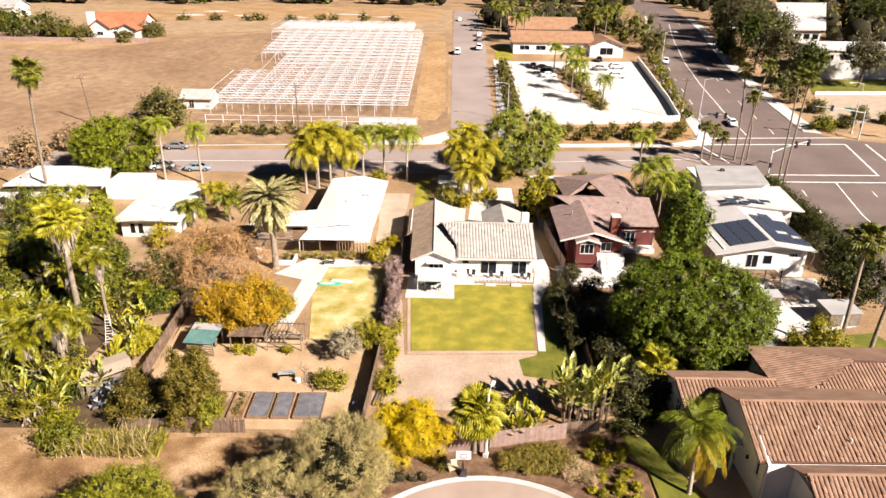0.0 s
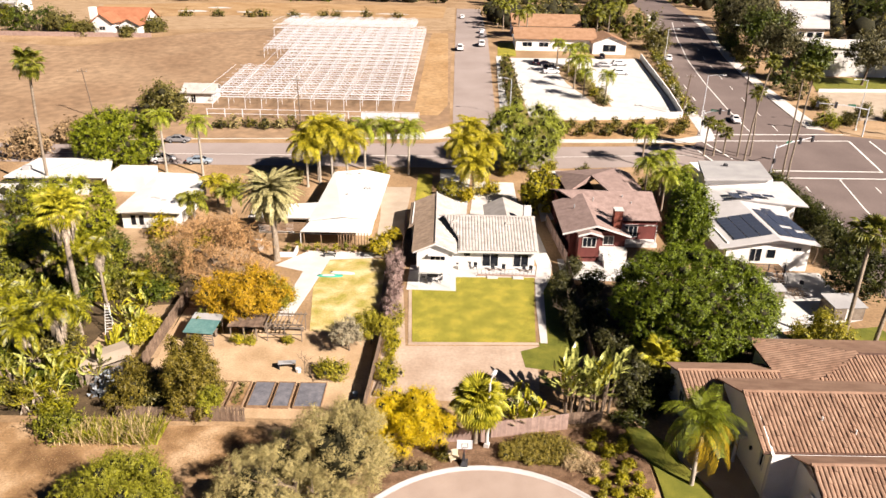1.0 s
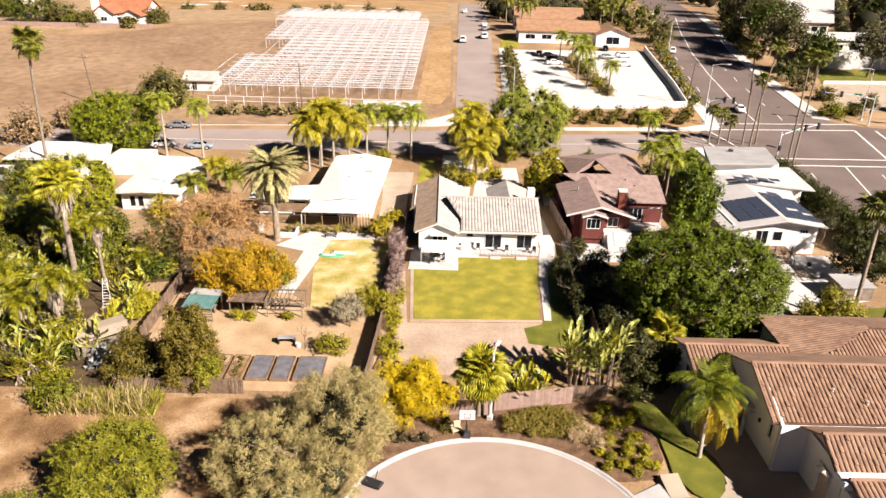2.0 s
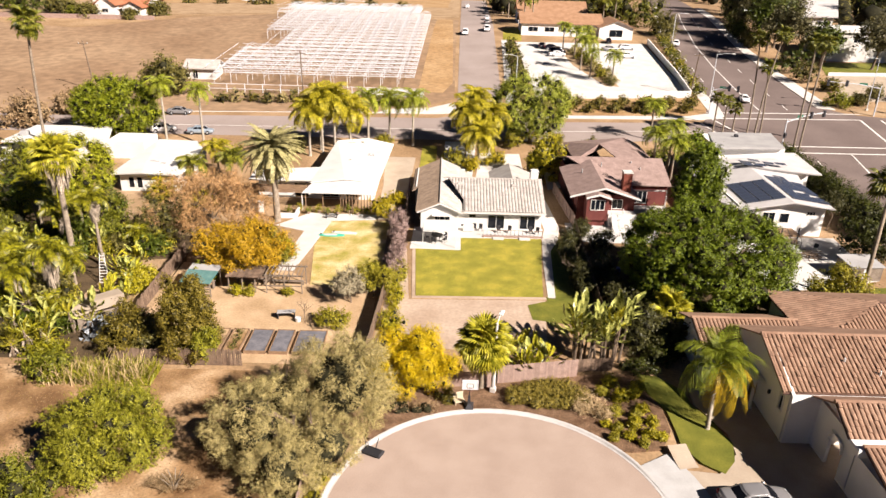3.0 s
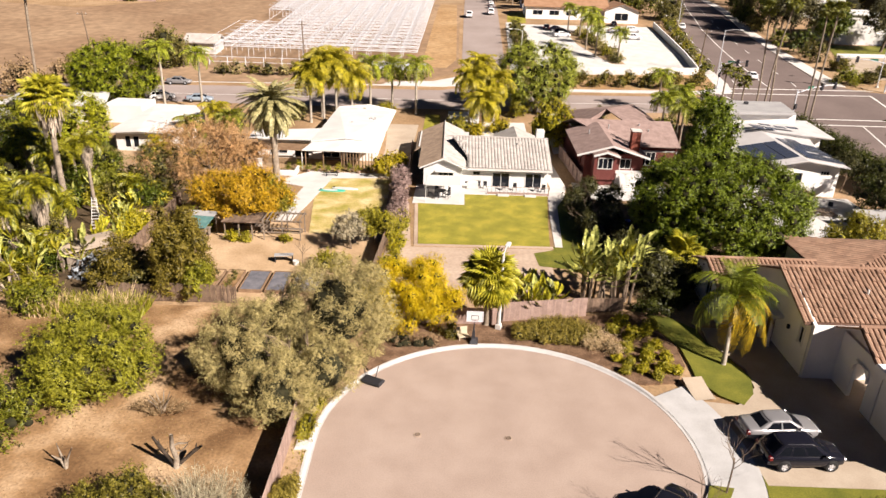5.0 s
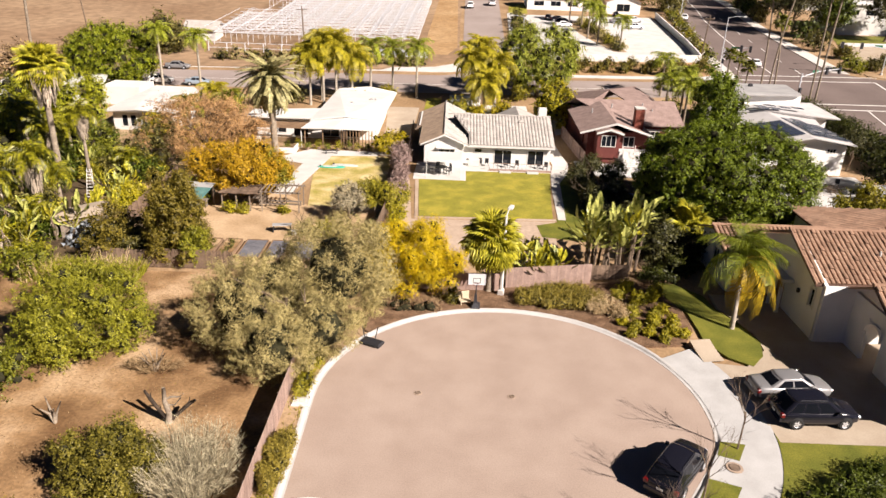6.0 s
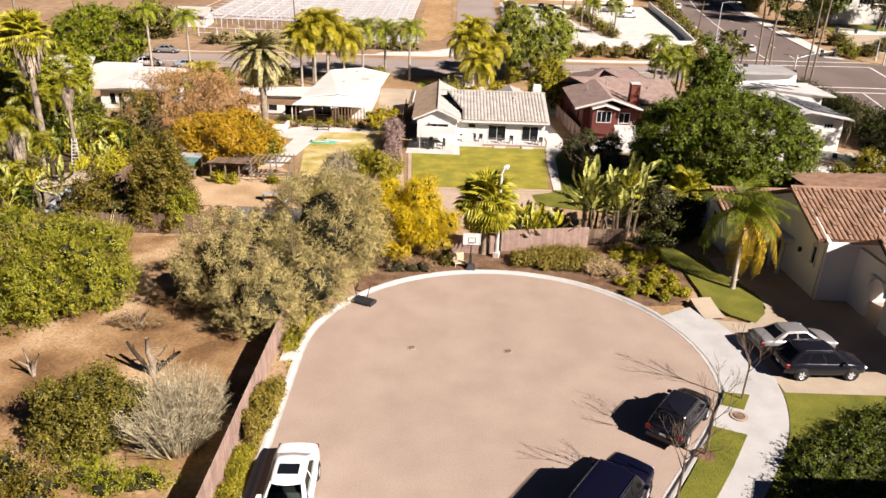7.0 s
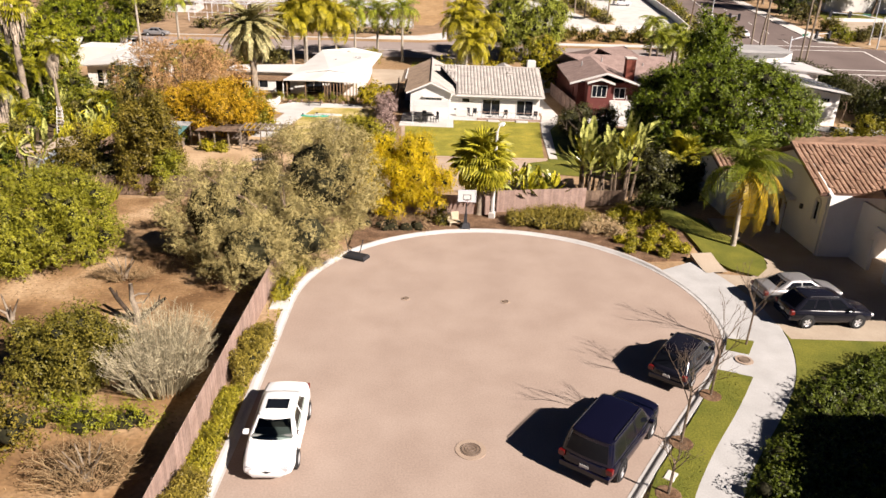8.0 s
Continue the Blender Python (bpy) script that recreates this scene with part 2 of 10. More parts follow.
ORANGEEARTH = material("graded_earth", (0.277, 0.165, 0.073), (0.37, 0.244, 0.125), 9, 0.95, 0.3, 1.0, detail=0.2)
PALETILE = material("pale_tile", (0.328, 0.301, 0.276), (0.413, 0.383, 0.355), 1.2, 0.85, 0.1, 10, island=0.12, detail=0.08)
TERRACOTTA = material("terracotta_tile", (0.211, 0.123, 0.081), (0.29, 0.182, 0.124), 1.5, 0.85, 0.15, 10, vary=0.16, detail=0.12)
TERRACOTTA_J = material("terracotta_tile_row", (0.211, 0.123, 0.081), (0.29, 0.182, 0.124), 1.5, 0.85, 0.15, 10, island=0.16, detail=0.12)
ORANGETILE = material("orange_roof", (0.238, 0.132, 0.073), (0.304, 0.178, 0.106), 1.5, 0.9, 0.2, 5, detail=0.1)
REDTILE = material("red_roof", (0.277, 0.106, 0.053), (0.33, 0.139, 0.073), 1.5, 0.9, 0.2, 5, detail=0.1)
BRICK = material("brick_red", (0.145, 0.04, 0.026), (0.198, 0.059, 0.04), 0.3, 0.9, 0.2, 12, detail=0.15)
FENCE = material("fence_wood", (0.244, 0.165, 0.135), (0.317, 0.224, 0.188), 0.6, 0.85, 0.15, 9, vary=0.14, detail=0.12)
OLDFENCE = material("old_fence_wood", (0.112, 0.073, 0.05), (0.191, 0.132, 0.092), 0.6, 0.9, 0.2, 7, vary=0.25, detail=0.2)
WOOD = material("garden_wood", (0.172, 0.106, 0.063), (0.251, 0.165, 0.099), 0.7, 0.85, 0.15, 8, detail=0.15)
BARK = material("bark", (0.106, 0.073, 0.05), (0.185, 0.139, 0.099), 0.4, 0.95, 0.6, 9, detail=0.3)
CHARRED = material("charred_bark", (0.02, 0.014, 0.01), (0.06, 0.043, 0.03), 0.4, 0.95, 0.6, 9, detail=0.3)
PALMBARK = material("palm_bark", (0.178, 0.139, 0.102), (0.277, 0.228, 0.172), 0.35, 0.95, 0.6, 7, detail=0.25)
PALEBARK = material("pale_palm_bark", (0.277, 0.238, 0.191), (0.363, 0.323, 0.264), 0.5, 0.9, 0.4, 6, detail=0.2)
THATCH = material("dead_fronds", (0.257, 0.205, 0.152), (0.383, 0.317, 0.244), 0.3, 0.95, 0.5, 6, island=0.3, detail=0.3)
STEEL = material("galvanised_frame", (0.476, 0.493, 0.524), (0.557, 0.572, 0.604), 1.5, 0.6, 0.0, 5, detail=0.04)
DARKMETAL = plain("dark_metal", (0.03, 0.03, 0.035), 0.5, 0.3)
RUBBER = plain("rubber", (0.012, 0.012, 0.013), 0.8)
CHROME = plain("alloy", (0.55, 0.55, 0.57), 0.4, 0.4)
GLASS = plain("dark_glass", (0.008, 0.010, 0.014), 0.06, 0.0, 0.0, 0.3)
CARGLASS = plain("tinted_car_glass", (0.006, 0.007, 0.010), 0.08, 0.0, 0.0, 0.12)
SOLAR = plain("solar_glass", (0.045, 0.055, 0.08), 0.2, 0.0, 0.3)
PALEROOF = material("pale_roofing", (0.419, 0.404, 0.397), (0.491, 0.476, 0.47), 2.5, 0.85, 0.1, 8, detail=0.07)
LAMPWHITE = plain("enamel_white", (0.563, 0.563, 0.549), 0.4)
DARKROOM = plain("dark_interior", (0.03, 0.026, 0.022), 0.9)

# near-black colour of the clump cores, standing in for shade inside foliage
CORESHADE = material("core_shade", (0.012, 0.012, 0.004), (0.03, 0.027, 0.01), 0.4, 0.95, 0.3, 9, detail=0.3)
QUEENDARK = leafy("young_queen_palm_leaf", (0.07, 0.095, 0.006), (0.215, 0.245, 0.018), 0.4, 0.3)
QUEENLEAF = leafy("queen_palm_leaf", (0.099, 0.132, 0.008), (0.319, 0.342, 0.026), 0.4, 0.3)
FANLEAF = leafy("fan_palm_leaf", (0.198, 0.198, 0.008), (0.491, 0.436, 0.031), 0.45, 0.4)
FICUS = leafy("ficus_tree_leaf", (0.02, 0.04, 0.002), (0.175, 0.225, 0.010), 0.25, 0.4)
# dusky leaf tone, darkened further to stand for shade round the ficus
DUSKSHADELEAF = leafy("dusky_shade_leaf", (0.021, 0.025, 0.007), (0.083, 0.079, 0.021), 0.2)
EUCALYPT = leafy("eucalypt_leaf", (0.03, 0.032, 0.012), (0.13, 0.115, 0.045), 0.25)
LIME = leafy("lime_leaf", (0.15, 0.145, 0.005), (0.40, 0.34, 0.014), 0.4)
NIGHTLEAF = leafy("hedge_shade_leaf", (0.010, 0.014, 0.002), (0.055, 0.062, 0.006), 0.2, 0.6)
BRONZEGREEN = leafy("bronze_green_leaf", (0.052, 0.043, 0.006), (0.182, 0.14, 0.018), 0.3, 0.6)
PLUME = leafy("pampas_plume", (0.34, 0.235, 0.115), (0.54, 0.40, 0.22), 0.3)
LEMON = leafy("lemon_leaf", (0.517, 0.380, 0.005), (0.690, 0.506, 0.007), 0.5, 0.2, 0.9)
MEADOWGREEN = leafy("meadow_leaf", (0.09, 0.10, 0.006), (0.315, 0.30, 0.024), 0.35, 0.3)
LEAFBRIGHT = leafy("bright_leaf", (0.112, 0.125, 0.006), (0.277, 0.277, 0.017), 0.4)
DRYGOLD = leafy("dry_frond", (0.33, 0.211, 0.007), (0.528, 0.356, 0.02), 0.4, 0.3)
OLIVE = leafy("olive_leaf", (0.294, 0.241, 0.090), (0.460, 0.379, 0.155), 0.3, 0.2)
DARKGREEN = leafy("ficus_leaf", (0.018, 0.036, 0.002), (0.098, 0.122, 0.01), 0.25)
YELLOWGREEN = leafy("yellow_leaf", (0.198, 0.165, 0.004), (0.422, 0.33, 0.01), 0.45)
MIDGREEN = leafy("green_leaf", (0.05, 0.065, 0.005), (0.185, 0.185, 0.015), 0.35)
LIGHTGREEN = leafy("light_green_leaf", (0.132, 0.129, 0.007), (0.33, 0.284, 0.022), 0.4)
DULLGREEN = leafy("dull_leaf", (0.054, 0.053, 0.011), (0.174, 0.149, 0.035), 0.3)
BRONZE = leafy("bronze_leaf", (0.053, 0.053, 0.008), (0.198, 0.165, 0.023), 0.3)
RUSSET = leafy("russet_leaf", (0.24, 0.138, 0.054), (0.528, 0.312, 0.138), 0.3)
AMBER = leafy("amber_leaf", (0.201, 0.120, 0.007), (0.525, 0.320, 0.013), 0.4, 0.55)
PALMLEAF = leafy("palm_leaf", (0.066, 0.079, 0.007), (0.224, 0.218, 0.021), 0.35, 0.3)
PALMGOLD = leafy("gold_palm_leaf", (0.172, 0.158, 0.005), (0.396, 0.331, 0.02), 0.4, 0.3)
DATELEAF = leafy("date_leaf", (0.165, 0.152, 0.053), (0.409, 0.363, 0.165), 0.3, 0.3)
PEPPERLEAF = leafy("pepper_leaf", (0.215, 0.255, 0.022), (0.42, 0.445, 0.055), 0.35, 0.12, 1.2)
DOMELEAF = leafy("dome_leaf", (0.078, 0.111, 0.004), (0.273, 0.299, 0.013), 0.35, 0.2, 0.9)
BRIGHTDOME = leafy("glossy_dome_leaf", (0.149, 0.172, 0.006), (0.380, 0.380, 0.016), 0.35, 0.25, 0.9)
GROVELEAF = leafy("grove_leaf", (0.03, 0.042, 0.003), (0.215, 0.20, 0.010), 0.35, 0.8, gloss=0.4)
PADDLE = leafy("paddle_leaf", (0.056, 0.083, 0.007), (0.36, 0.36, 0.10), 0.3, 0.8, gloss=0.25)
STRAW = leafy("straw", (0.20, 0.125, 0.058), (0.34, 0.235, 0.125), 0.3)
GREYTWIG = leafy("grey_twig", (0.27, 0.225, 0.14), (0.46, 0.40, 0.265), 0.15)
PURPLEBUSH = leafy("purple_leaf", (0.198, 0.125, 0.106), (0.343, 0.244, 0.218), 0.3)
GRASSBLADE = leafy("grass_blade", (0.073, 0.086, 0.007), (0.189, 0.178, 0.02), 0.4)
DULLYELLOW = leafy("hedge_leaf", (0.125, 0.099, 0.013), (0.284, 0.221, 0.036), 0.3)


def clear_glass(name):
    """Thin car glass: mostly clear, with a mirror-like sheen."""
    m = bpy.data.materials.new(name)
    m.use_nodes = True
    n, l = m.node_tree.nodes, m.node_tree.links
    tr, gl, mix, fr = n.new("ShaderNodeBsdfTransparent"), n.new("ShaderNodeBsdfGlossy"), n.new("ShaderNodeMixShader"), n.new("ShaderNodeFresnel")
    tr.inputs["Color"].default_value = (0.62, 0.70, 0.68, 1)
    gl.inputs["Roughness"].default_value = 0.03
    fr.inputs["IOR"].default_value = 1.6
    l.new(fr.outputs[0], mix.inputs[0]), l.new(tr.outputs[0], mix.inputs[1]), l.new(gl.outputs[0], mix.inputs[2])
    l.new(mix.outputs[0], n["Material Output"].inputs["Surface"])
    return m


CLEARGLASS = clear_glass("clear_glass")

# ---- ground, streets, lots ----
def build_ground():
    g = Geo()
    ys = [-400, -60, 20, 60, 112, 160, 200, 235, 300, 500, 1200, 4500]
    xs = [-4500, -900, -200, -60, 0, 60, 200, 900, 4500]
    for y in ys:
        for x in xs:
            g.v.append((x, y, terrain(y) - 0.02))
    n = len(xs)
    for j in range(len(ys) - 1):
        for i in range(n - 1):
            g.f.append((j * n + i, j * n + i + 1, (j + 1) * n + i + 1, (j + 1) * n + i))
    return setting("ground", g, EARTH, "dry tan earth with sparse grass running to the horizon", "ground")


build_ground()

# the dead-end street: a round head of radius 11.4 m, a straight west kerb, a bend to the neck in the east
HEAD_X, HEAD_Y, HEAD_R, WEST_X = 4.1, 35.0, 11.6, -7.42


def rounded(pts, times=2):
    """The line with its corners cut, ends kept."""
    for _ in range(times):
        out = [pts[0]]
        for (x0, y0), (x1, y1) in zip(pts, pts[1:]):
            out += [(x0 * 0.75 + x1 * 0.25, y0 * 0.75 + y1 * 0.25), (x0 * 0.25 + x1 * 0.75, y0 * 0.25 + y1 * 0.75)]
        pts = out + [pts[-1]]
    return pts


def street_edge(off=0.0):
    """The street's edge from the south-east round the head to the south-west, off metres outward."""
    pts = [(4.6 + off, -60.0), (4.6 + off, 8.0), (5.0 + off, 14.0)]
    r = HEAD_R + off
    pts += [(6.5 + off * 0.84, 19.0 - off * 0.54), (7.5 + off * 0.82, 20.55 - off * 0.57), (9.6 + off * 0.8, 23.6 - off * 0.6), (12.2 + off * 0.8, 27.2 - off * 0.6)]
    pts = rounded(pts + [(HEAD_X + r * math.cos(radians(-19)), HEAD_Y + r * math.sin(radians(-19)))])[:-1]
    for k in range(41):
        a = radians(-19 + (180 + 19) * k / 40)
        pts.append((HEAD_X + r * math.cos(a), HEAD_Y + r * math.sin(a)))
    pts += [(WEST_X - off, 24.0), (WEST_X - off - 0.15, 8.0), (WEST_X - off - 0.3, -60.0)]
    return pts


patch("road", street_edge(0.26), ASPHALT, "pale sun-bleached asphalt dead-end street with a round head", "road", 0.0)


KERBCON = material("kerb_concrete", (0.385, 0.37, 0.355), (0.458, 0.444, 0.429), 1.2, 0.85, 0.15, 14, detail=0.1)


def kerb_sweep():
    """Concrete gutter and kerb along the street's edge."""
    g = Geo()
    section = [(0.2, -0.01), (0.2, 0.016), (0.29, 0.014), (0.36, 0.04), (0.44, 0.11), (0.50, 0.14), (0.64, 0.15), (0.66, 0.0)]
    rails = [street_edge(o) for o, _ in section]
    n, m = len(section), len(rails[0])
    for i in range(m):
        x, y = rails[0][i]
        turn = math.degrees(math.atan2(y - HEAD_Y, x - HEAD_X))
        drop = float(np.interp(turn, (-13, -9, 24, 28), (1.0, 0.3, 0.3, 1.0))) if y > 25 else 1.0
        for k, (o, z) in enumerate(section):
            g.v.append((*rails[k][i], z * drop if z > 0.02 else z))
    for i in range(m - 1):
        for k in range(n - 1):
            g.f.append((i * n + k, i * n + k + 1, (i + 1) * n + k + 1, (i + 1) * n + k))
    return setting("kerb", g, KERBCON, "pale concrete kerb and gutter round the street head", "kerb")


kerb_sweep()

# raised verges behind the kerb
TOP = 0.13
edge = street_edge(0.23)
east = [p for p in edge if p[0] > 4 and p[1] < 31 and p[1] > -1]
patch("verge_west", [(-8.05, -30), (-8.03, 35.2), (-7.6, 39), (-5.3, 43.1), (-9.0, 44.5), (-9.3, 30), (-9.3, -30)], DIRT, "strip of dry soil between kerb and fence", "verge", TOP, 0.3)
head_n = [(HEAD_X + 12.2 * math.cos(radians(a)), HEAD_Y + 12.2 * math.sin(radians(a))) for a in range(140, 34, -6)]
patch("planting_bed", [(-5.6, 43.0)] + head_n + [(14.6, 42.4), (17.0, 42.8), (18.2, 45), (18.4, 49), (18.6, 53.2), (-5.5, 50.2)], MULCH, "mulched planting bed round the street head", "planting bed", TOP, 0.3)
patch("side_lawn", [(18.5, 43.2), (19.5, 41.2), (20.8, 40.2), (22.0, 41.6), (22.6, 43.6), (22.0, 46.2), (21.0, 48.4), (20.8, 50.6), (19.0, 52.6), (17.4, 53.0), (17.6, 50.0), (18.6, 47.5), (18.6, 45)], GREENLAWN, "mown green lawn with curved edges beside the tiled house", "lawn", TOP + 0.03, 0.2)
patch("driveway", [(18.8, 32.3), (19.05, 35), (18.75, 38.2), (18.0, 40.5), (20.4, 40.2), (22.4, 42.4), (22.7, 45), (21.2, 48.6), (21.4, 51), (44, 51), (44, 32.3)], DRIVE, "beige concrete driveway with two parked cars", "driveway", TOP + 0.005, 0.3)


def apron():
    """The concrete ramp from the dropped kerb up to the driveway."""
    g, n = Geo(), 9
    for r, z in ((12.05, 0.046), (12.3, 0.05), (15.1, TOP + 0.022), (15.1, -0.1)):
        for k in range(n):
            a = radians(-13 + 42 * k / (n - 1))
            g.v.append((HEAD_X + r * math.cos(a), HEAD_Y + r * math.sin(a), z))
    for j in range(3):
        for k in range(n - 1):
            g.f.append((j * n + k, (j + 1) * n + k, (j + 1) * n + k + 1, j * n + k + 1))
    return setting("apron", g, WALKCON, "pale concrete driveway apron", "apron")


apron()
walk_in = rounded([(5.1, 6), (5.7, 13.0), (8.2, 20.4), (10.2, 23.1), (12.8, 26.8), (14.8, 30.4)])
walk_mid = rounded([(7.4, 6), (7.9, 13), (9.3, 19.0), (11.3, 22.3), (13.9, 25.8), (15.6, 28.4)])
walk_out = rounded([(9.2, 6), (9.7, 13), (10.9, 18.6), (12.9, 21.9), (15.9, 25.6), (17.9, 28.6), (19.0, 31.6), (19.3, 34)])
patch("pavement", walk_in + [(15.9, 32.3), (17.6, 33.0), (18.9, 33.6)] + walk_out[:-1][::-1], WALKCON, "pale concrete pavement curving along the kerb", "pavement", TOP + 0.012, 0.3)
patch("lawn_strip", walk_in[:-3] + [(14.1, 29.0)] + walk_mid[::-1], GREENLAWN, "grass strip between kerb and pavement", "lawn", TOP + 0.03, 0.2)
patch("tree_square", [(15.2, 30.9), (15.75, 32.1), (17.1, 31.9), (16.25, 30.5)], GREENLAWN, "small square of grass round a young tree", "lawn", TOP + 0.034, 0.2)
patch("front_lawn", walk_out[:-3] + [(19.2, 32.2), (40, 32.2), (40, 6)], GREENLAWN, "lawn beside the driveway with shrubs", "lawn", TOP + 0.035, 0.2)
patch("meadow", [(-9.3, 4), (-9.3, 46), (-12, 52), (-52, 52), (-52, 4)], STUBBLE, "dry stubble meadow behind the fence", "meadow", 0.0)

# main house garden
patch("lawn", [(-2.9, 67.2), (10.9, 67.6), (11.6, 75), (12.6, 83.9), (2.2, 83.6), (2.1, 79.7), (-3.5, 79.9)], LAWN, "sunlit rectangular mown lawn", "lawn", 0.03, 0.1)
patch("lawn_border", [(-3.3, 66.6), (11.2, 67.0), (11.2, 67.5), (-2.95, 67.1), (-3.5, 79.9), (-3.9, 79.9)], PINKDIRT, "narrow pale dirt edging strip round the lawn", "edging", 0.025, 0.1)
patch("dirt_yard", [(-6.6, 56.8), (10, 56), (10.5, 62), (11, 66.8), (-3.6, 66.3), (-4.6, 80), (-5.2, 80)], PINKDIRT, "bare pinkish dirt below the lawn", "yard", 0.012)
patch("corner_grass", [(9.2, 62.5), (14, 61.5), (13.6, 67), (11.1, 66.6), (9.0, 65.6)], GREENLAWN, "patch of green grass below the lawn", "lawn", 0.022)
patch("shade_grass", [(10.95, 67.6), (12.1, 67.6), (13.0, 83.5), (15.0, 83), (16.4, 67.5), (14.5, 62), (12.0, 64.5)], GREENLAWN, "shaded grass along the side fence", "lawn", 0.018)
patch("side_path", [(11.4, 67.4), (12.2, 67.4), (13.3, 80), (14.8, 84), (15.5, 88), (15.0, 99), (13.2, 99), (13.4, 87.5), (12.7, 83.8), (12.0, 77)], CONCRETE, "concrete side path along the house", "path", 0.03, 0.1)
patch("patio", [(-4.2, 79.8), (2.1, 79.6), (2.15, 83.6), (12.7, 83.9), (13.2, 87.4), (-4.0, 87)], PALECON, "pale concrete patio behind the white house", "patio", 0.05, 0.15)
patch("front_drive", [(-0.5, 104), (-0.2, 126.5), (5.5, 126.5), (4.0, 104)], PALECON, "white concrete front driveway", "driveway", 0.02)
patch("front_court", [(4.5, 104), (6.0, 121), (13.0, 121), (13.0, 104)], CONCRETE, "concrete forecourt before the house", "driveway", 0.018)
patch("front_grass", [(-4.6, 102), (-4.2, 124), (-1.6, 124), (-1.6, 102)], LAWN, "bright green strip of grass beside the driveway", "lawn", 0.02)
patch("neighbour_court", [(16, 104), (17, 127), (24, 127), (23, 108)], PALECON, "pale concrete parking court", "driveway", 0.02)

# garden to the west with pad and boards
patch("concrete_pad", [(-22.3, 86.2), (-18.6, 91.2), (-9.4, 91), (-9.3, 89.2), (-15.2, 88.4), (-16.2, 80), (-17.2, 72.5), (-19.3, 72.5), (-18.6, 80), (-18.2, 84.5)], PALECON, "pale concrete path and patio pad", "patio", 0.03, 0.1)
patch("west_lawn", [(-15.2, 88.2), (-9.3, 89.0), (-7.4, 88.6), (-7.2, 76), (-7.4, 69), (-14.6, 69), (-16.1, 80)], DRYLAWN, "patchy half-dry back lawn", "lawn", 0.015)
patch("allotment", [(-29.6, 53.2), (-6.9, 53.2), (-7.2, 69), (-14.6, 69), (-17, 72), (-22.5, 73.5), (-30.2, 74)], SAND, "bare trampled dirt yard", "yard", 0.01)
patch("west_grove", [(-64, 53), (-24, 53), (-30.5, 76), (-31, 92), (-64, 92)], SHADELITTER, "leaf litter under palms, shade put into its dark colour", "ground", 0.006)
patch("grove_clearing", [(-38, 62), (-29.6, 63), (-30.6, 75), (-37, 74)], DIRT, "dirt clearing between garden plants", "yard", 0.014)
patch("west_yard", [(-40, 84), (-26, 80), (-26, 95), (-38, 98.5), (-48, 98.5), (-48, 92)], DIRT, "dirt back yard of the low white house", "yard", 0.014)
patch("east_court", [(36, 70), (37, 87), (52, 87), (51, 74), (45, 72)], PALECON, "pale concrete yard with sheds", "yard", 0.02)
patch("east_grass", [(36, 60), (36, 69.5), (52, 72.5), (54, 62)], GREENLAWN, "grass by the concrete yard", "lawn", 0.016)
patch("redhouse_patio", [(16.2, 83.5), (16.5, 90), (29, 90), (29, 83)], PALECON, "pale patio below the red house", "patio", 0.02)

patch("ficus_ground", [(17.6, 54.4), (36, 61), (36, 70), (35.6, 83), (16.9, 82), (16.3, 62)], SHADELITTER, "leaf litter below the ficus, shade put into its dark colour", "ground", 0.008)

# streets and lots to the north
patch("cross_street", [(-400, 126), (-70, 126.2), (18, 127.6), (52, 131), (52, 141.5), (24, 139.6), (14.5, 139.8), (11.9, 142), (2.2, 142), (-2, 140), (-45, 138), (-76, 135.6), (-400, 134)], ROADGREY, "grey asphalt cross street", "road", 0.02)
patch("side_road", [(2.2, 141.8), (11.9, 141.8), (12.0, 156), (14.6, 250), (16.4, 340), (5.6, 340), (3.4, 220), (2.4, 160)], ROADGREY, "straight pale grey side road", "road", 0.025)
patch("avenue", [(56, 60), (59, 110), (60, 124), (54.2, 134), (54.6, 146), (57.5, 170), (64, 222), (90, 330), (103, 420), (124, 420), (108.5, 330), (97.8, 278), (87.3, 236), (83.9, 213), (82.4, 194), (81.3, 175), (80.8, 156), (86, 150), (101, 146), (240, 150), (240, 124), (90, 118), (84, 60)], ROADBROWN, "wide brown-grey asphalt avenue and junction", "road", 0.03)
patch("junction", [(52, 131), (60.5, 124.5), (62, 146), (54.5, 146), (52, 141.5)], ROADBROWN, "junction asphalt", "road", 0.034)
patch("street_pavement", [(12.2, 141.8), (14.4, 142), (24, 142), (52, 143.6), (56.6, 144.6), (58.3, 146.6), (57.4, 148.4), (54.4, 147.6), (50, 145.6), (22, 143.6), (15, 144.4), (15.3, 162), (17.2, 214), (15.5, 214), (13.3, 162)], PALECON, "white concrete pavement round the corner lot", "pavement", 0.09, 0.12)
patch("south_pavement", [(-76, 138), (-45, 140.5), (-2, 142.6), (1.8, 143.6), (1.9, 151), (-3.5, 146.5), (-12, 145), (-14, 142.6)], PALECON, "pale pavement along the street", "pavement", 0.08, 0.1)
patch("avenue_pavement", [(55.6, 147.4), (58.2, 147.2), (59.0, 152), (59.6, 170), (65.6, 222), (92, 330), (90.3, 330), (63.9, 222), (57.4, 170)], CONCRETE, "concrete pavement along the avenue", "pavement", 0.1, 0.14)
patch("avenue_pavement_far", [(81.0, 154), (84.6, 153), (85.2, 186), (87.2, 213), (90.6, 236), (101.4, 278), (112, 330), (108.7, 330), (98, 278), (87.5, 236), (84.1, 213), (82.6, 194), (81.5, 175)], CONCRETE, "pale concrete pavement on the far side of the avenue", "pavement", 0.11, 0.12)
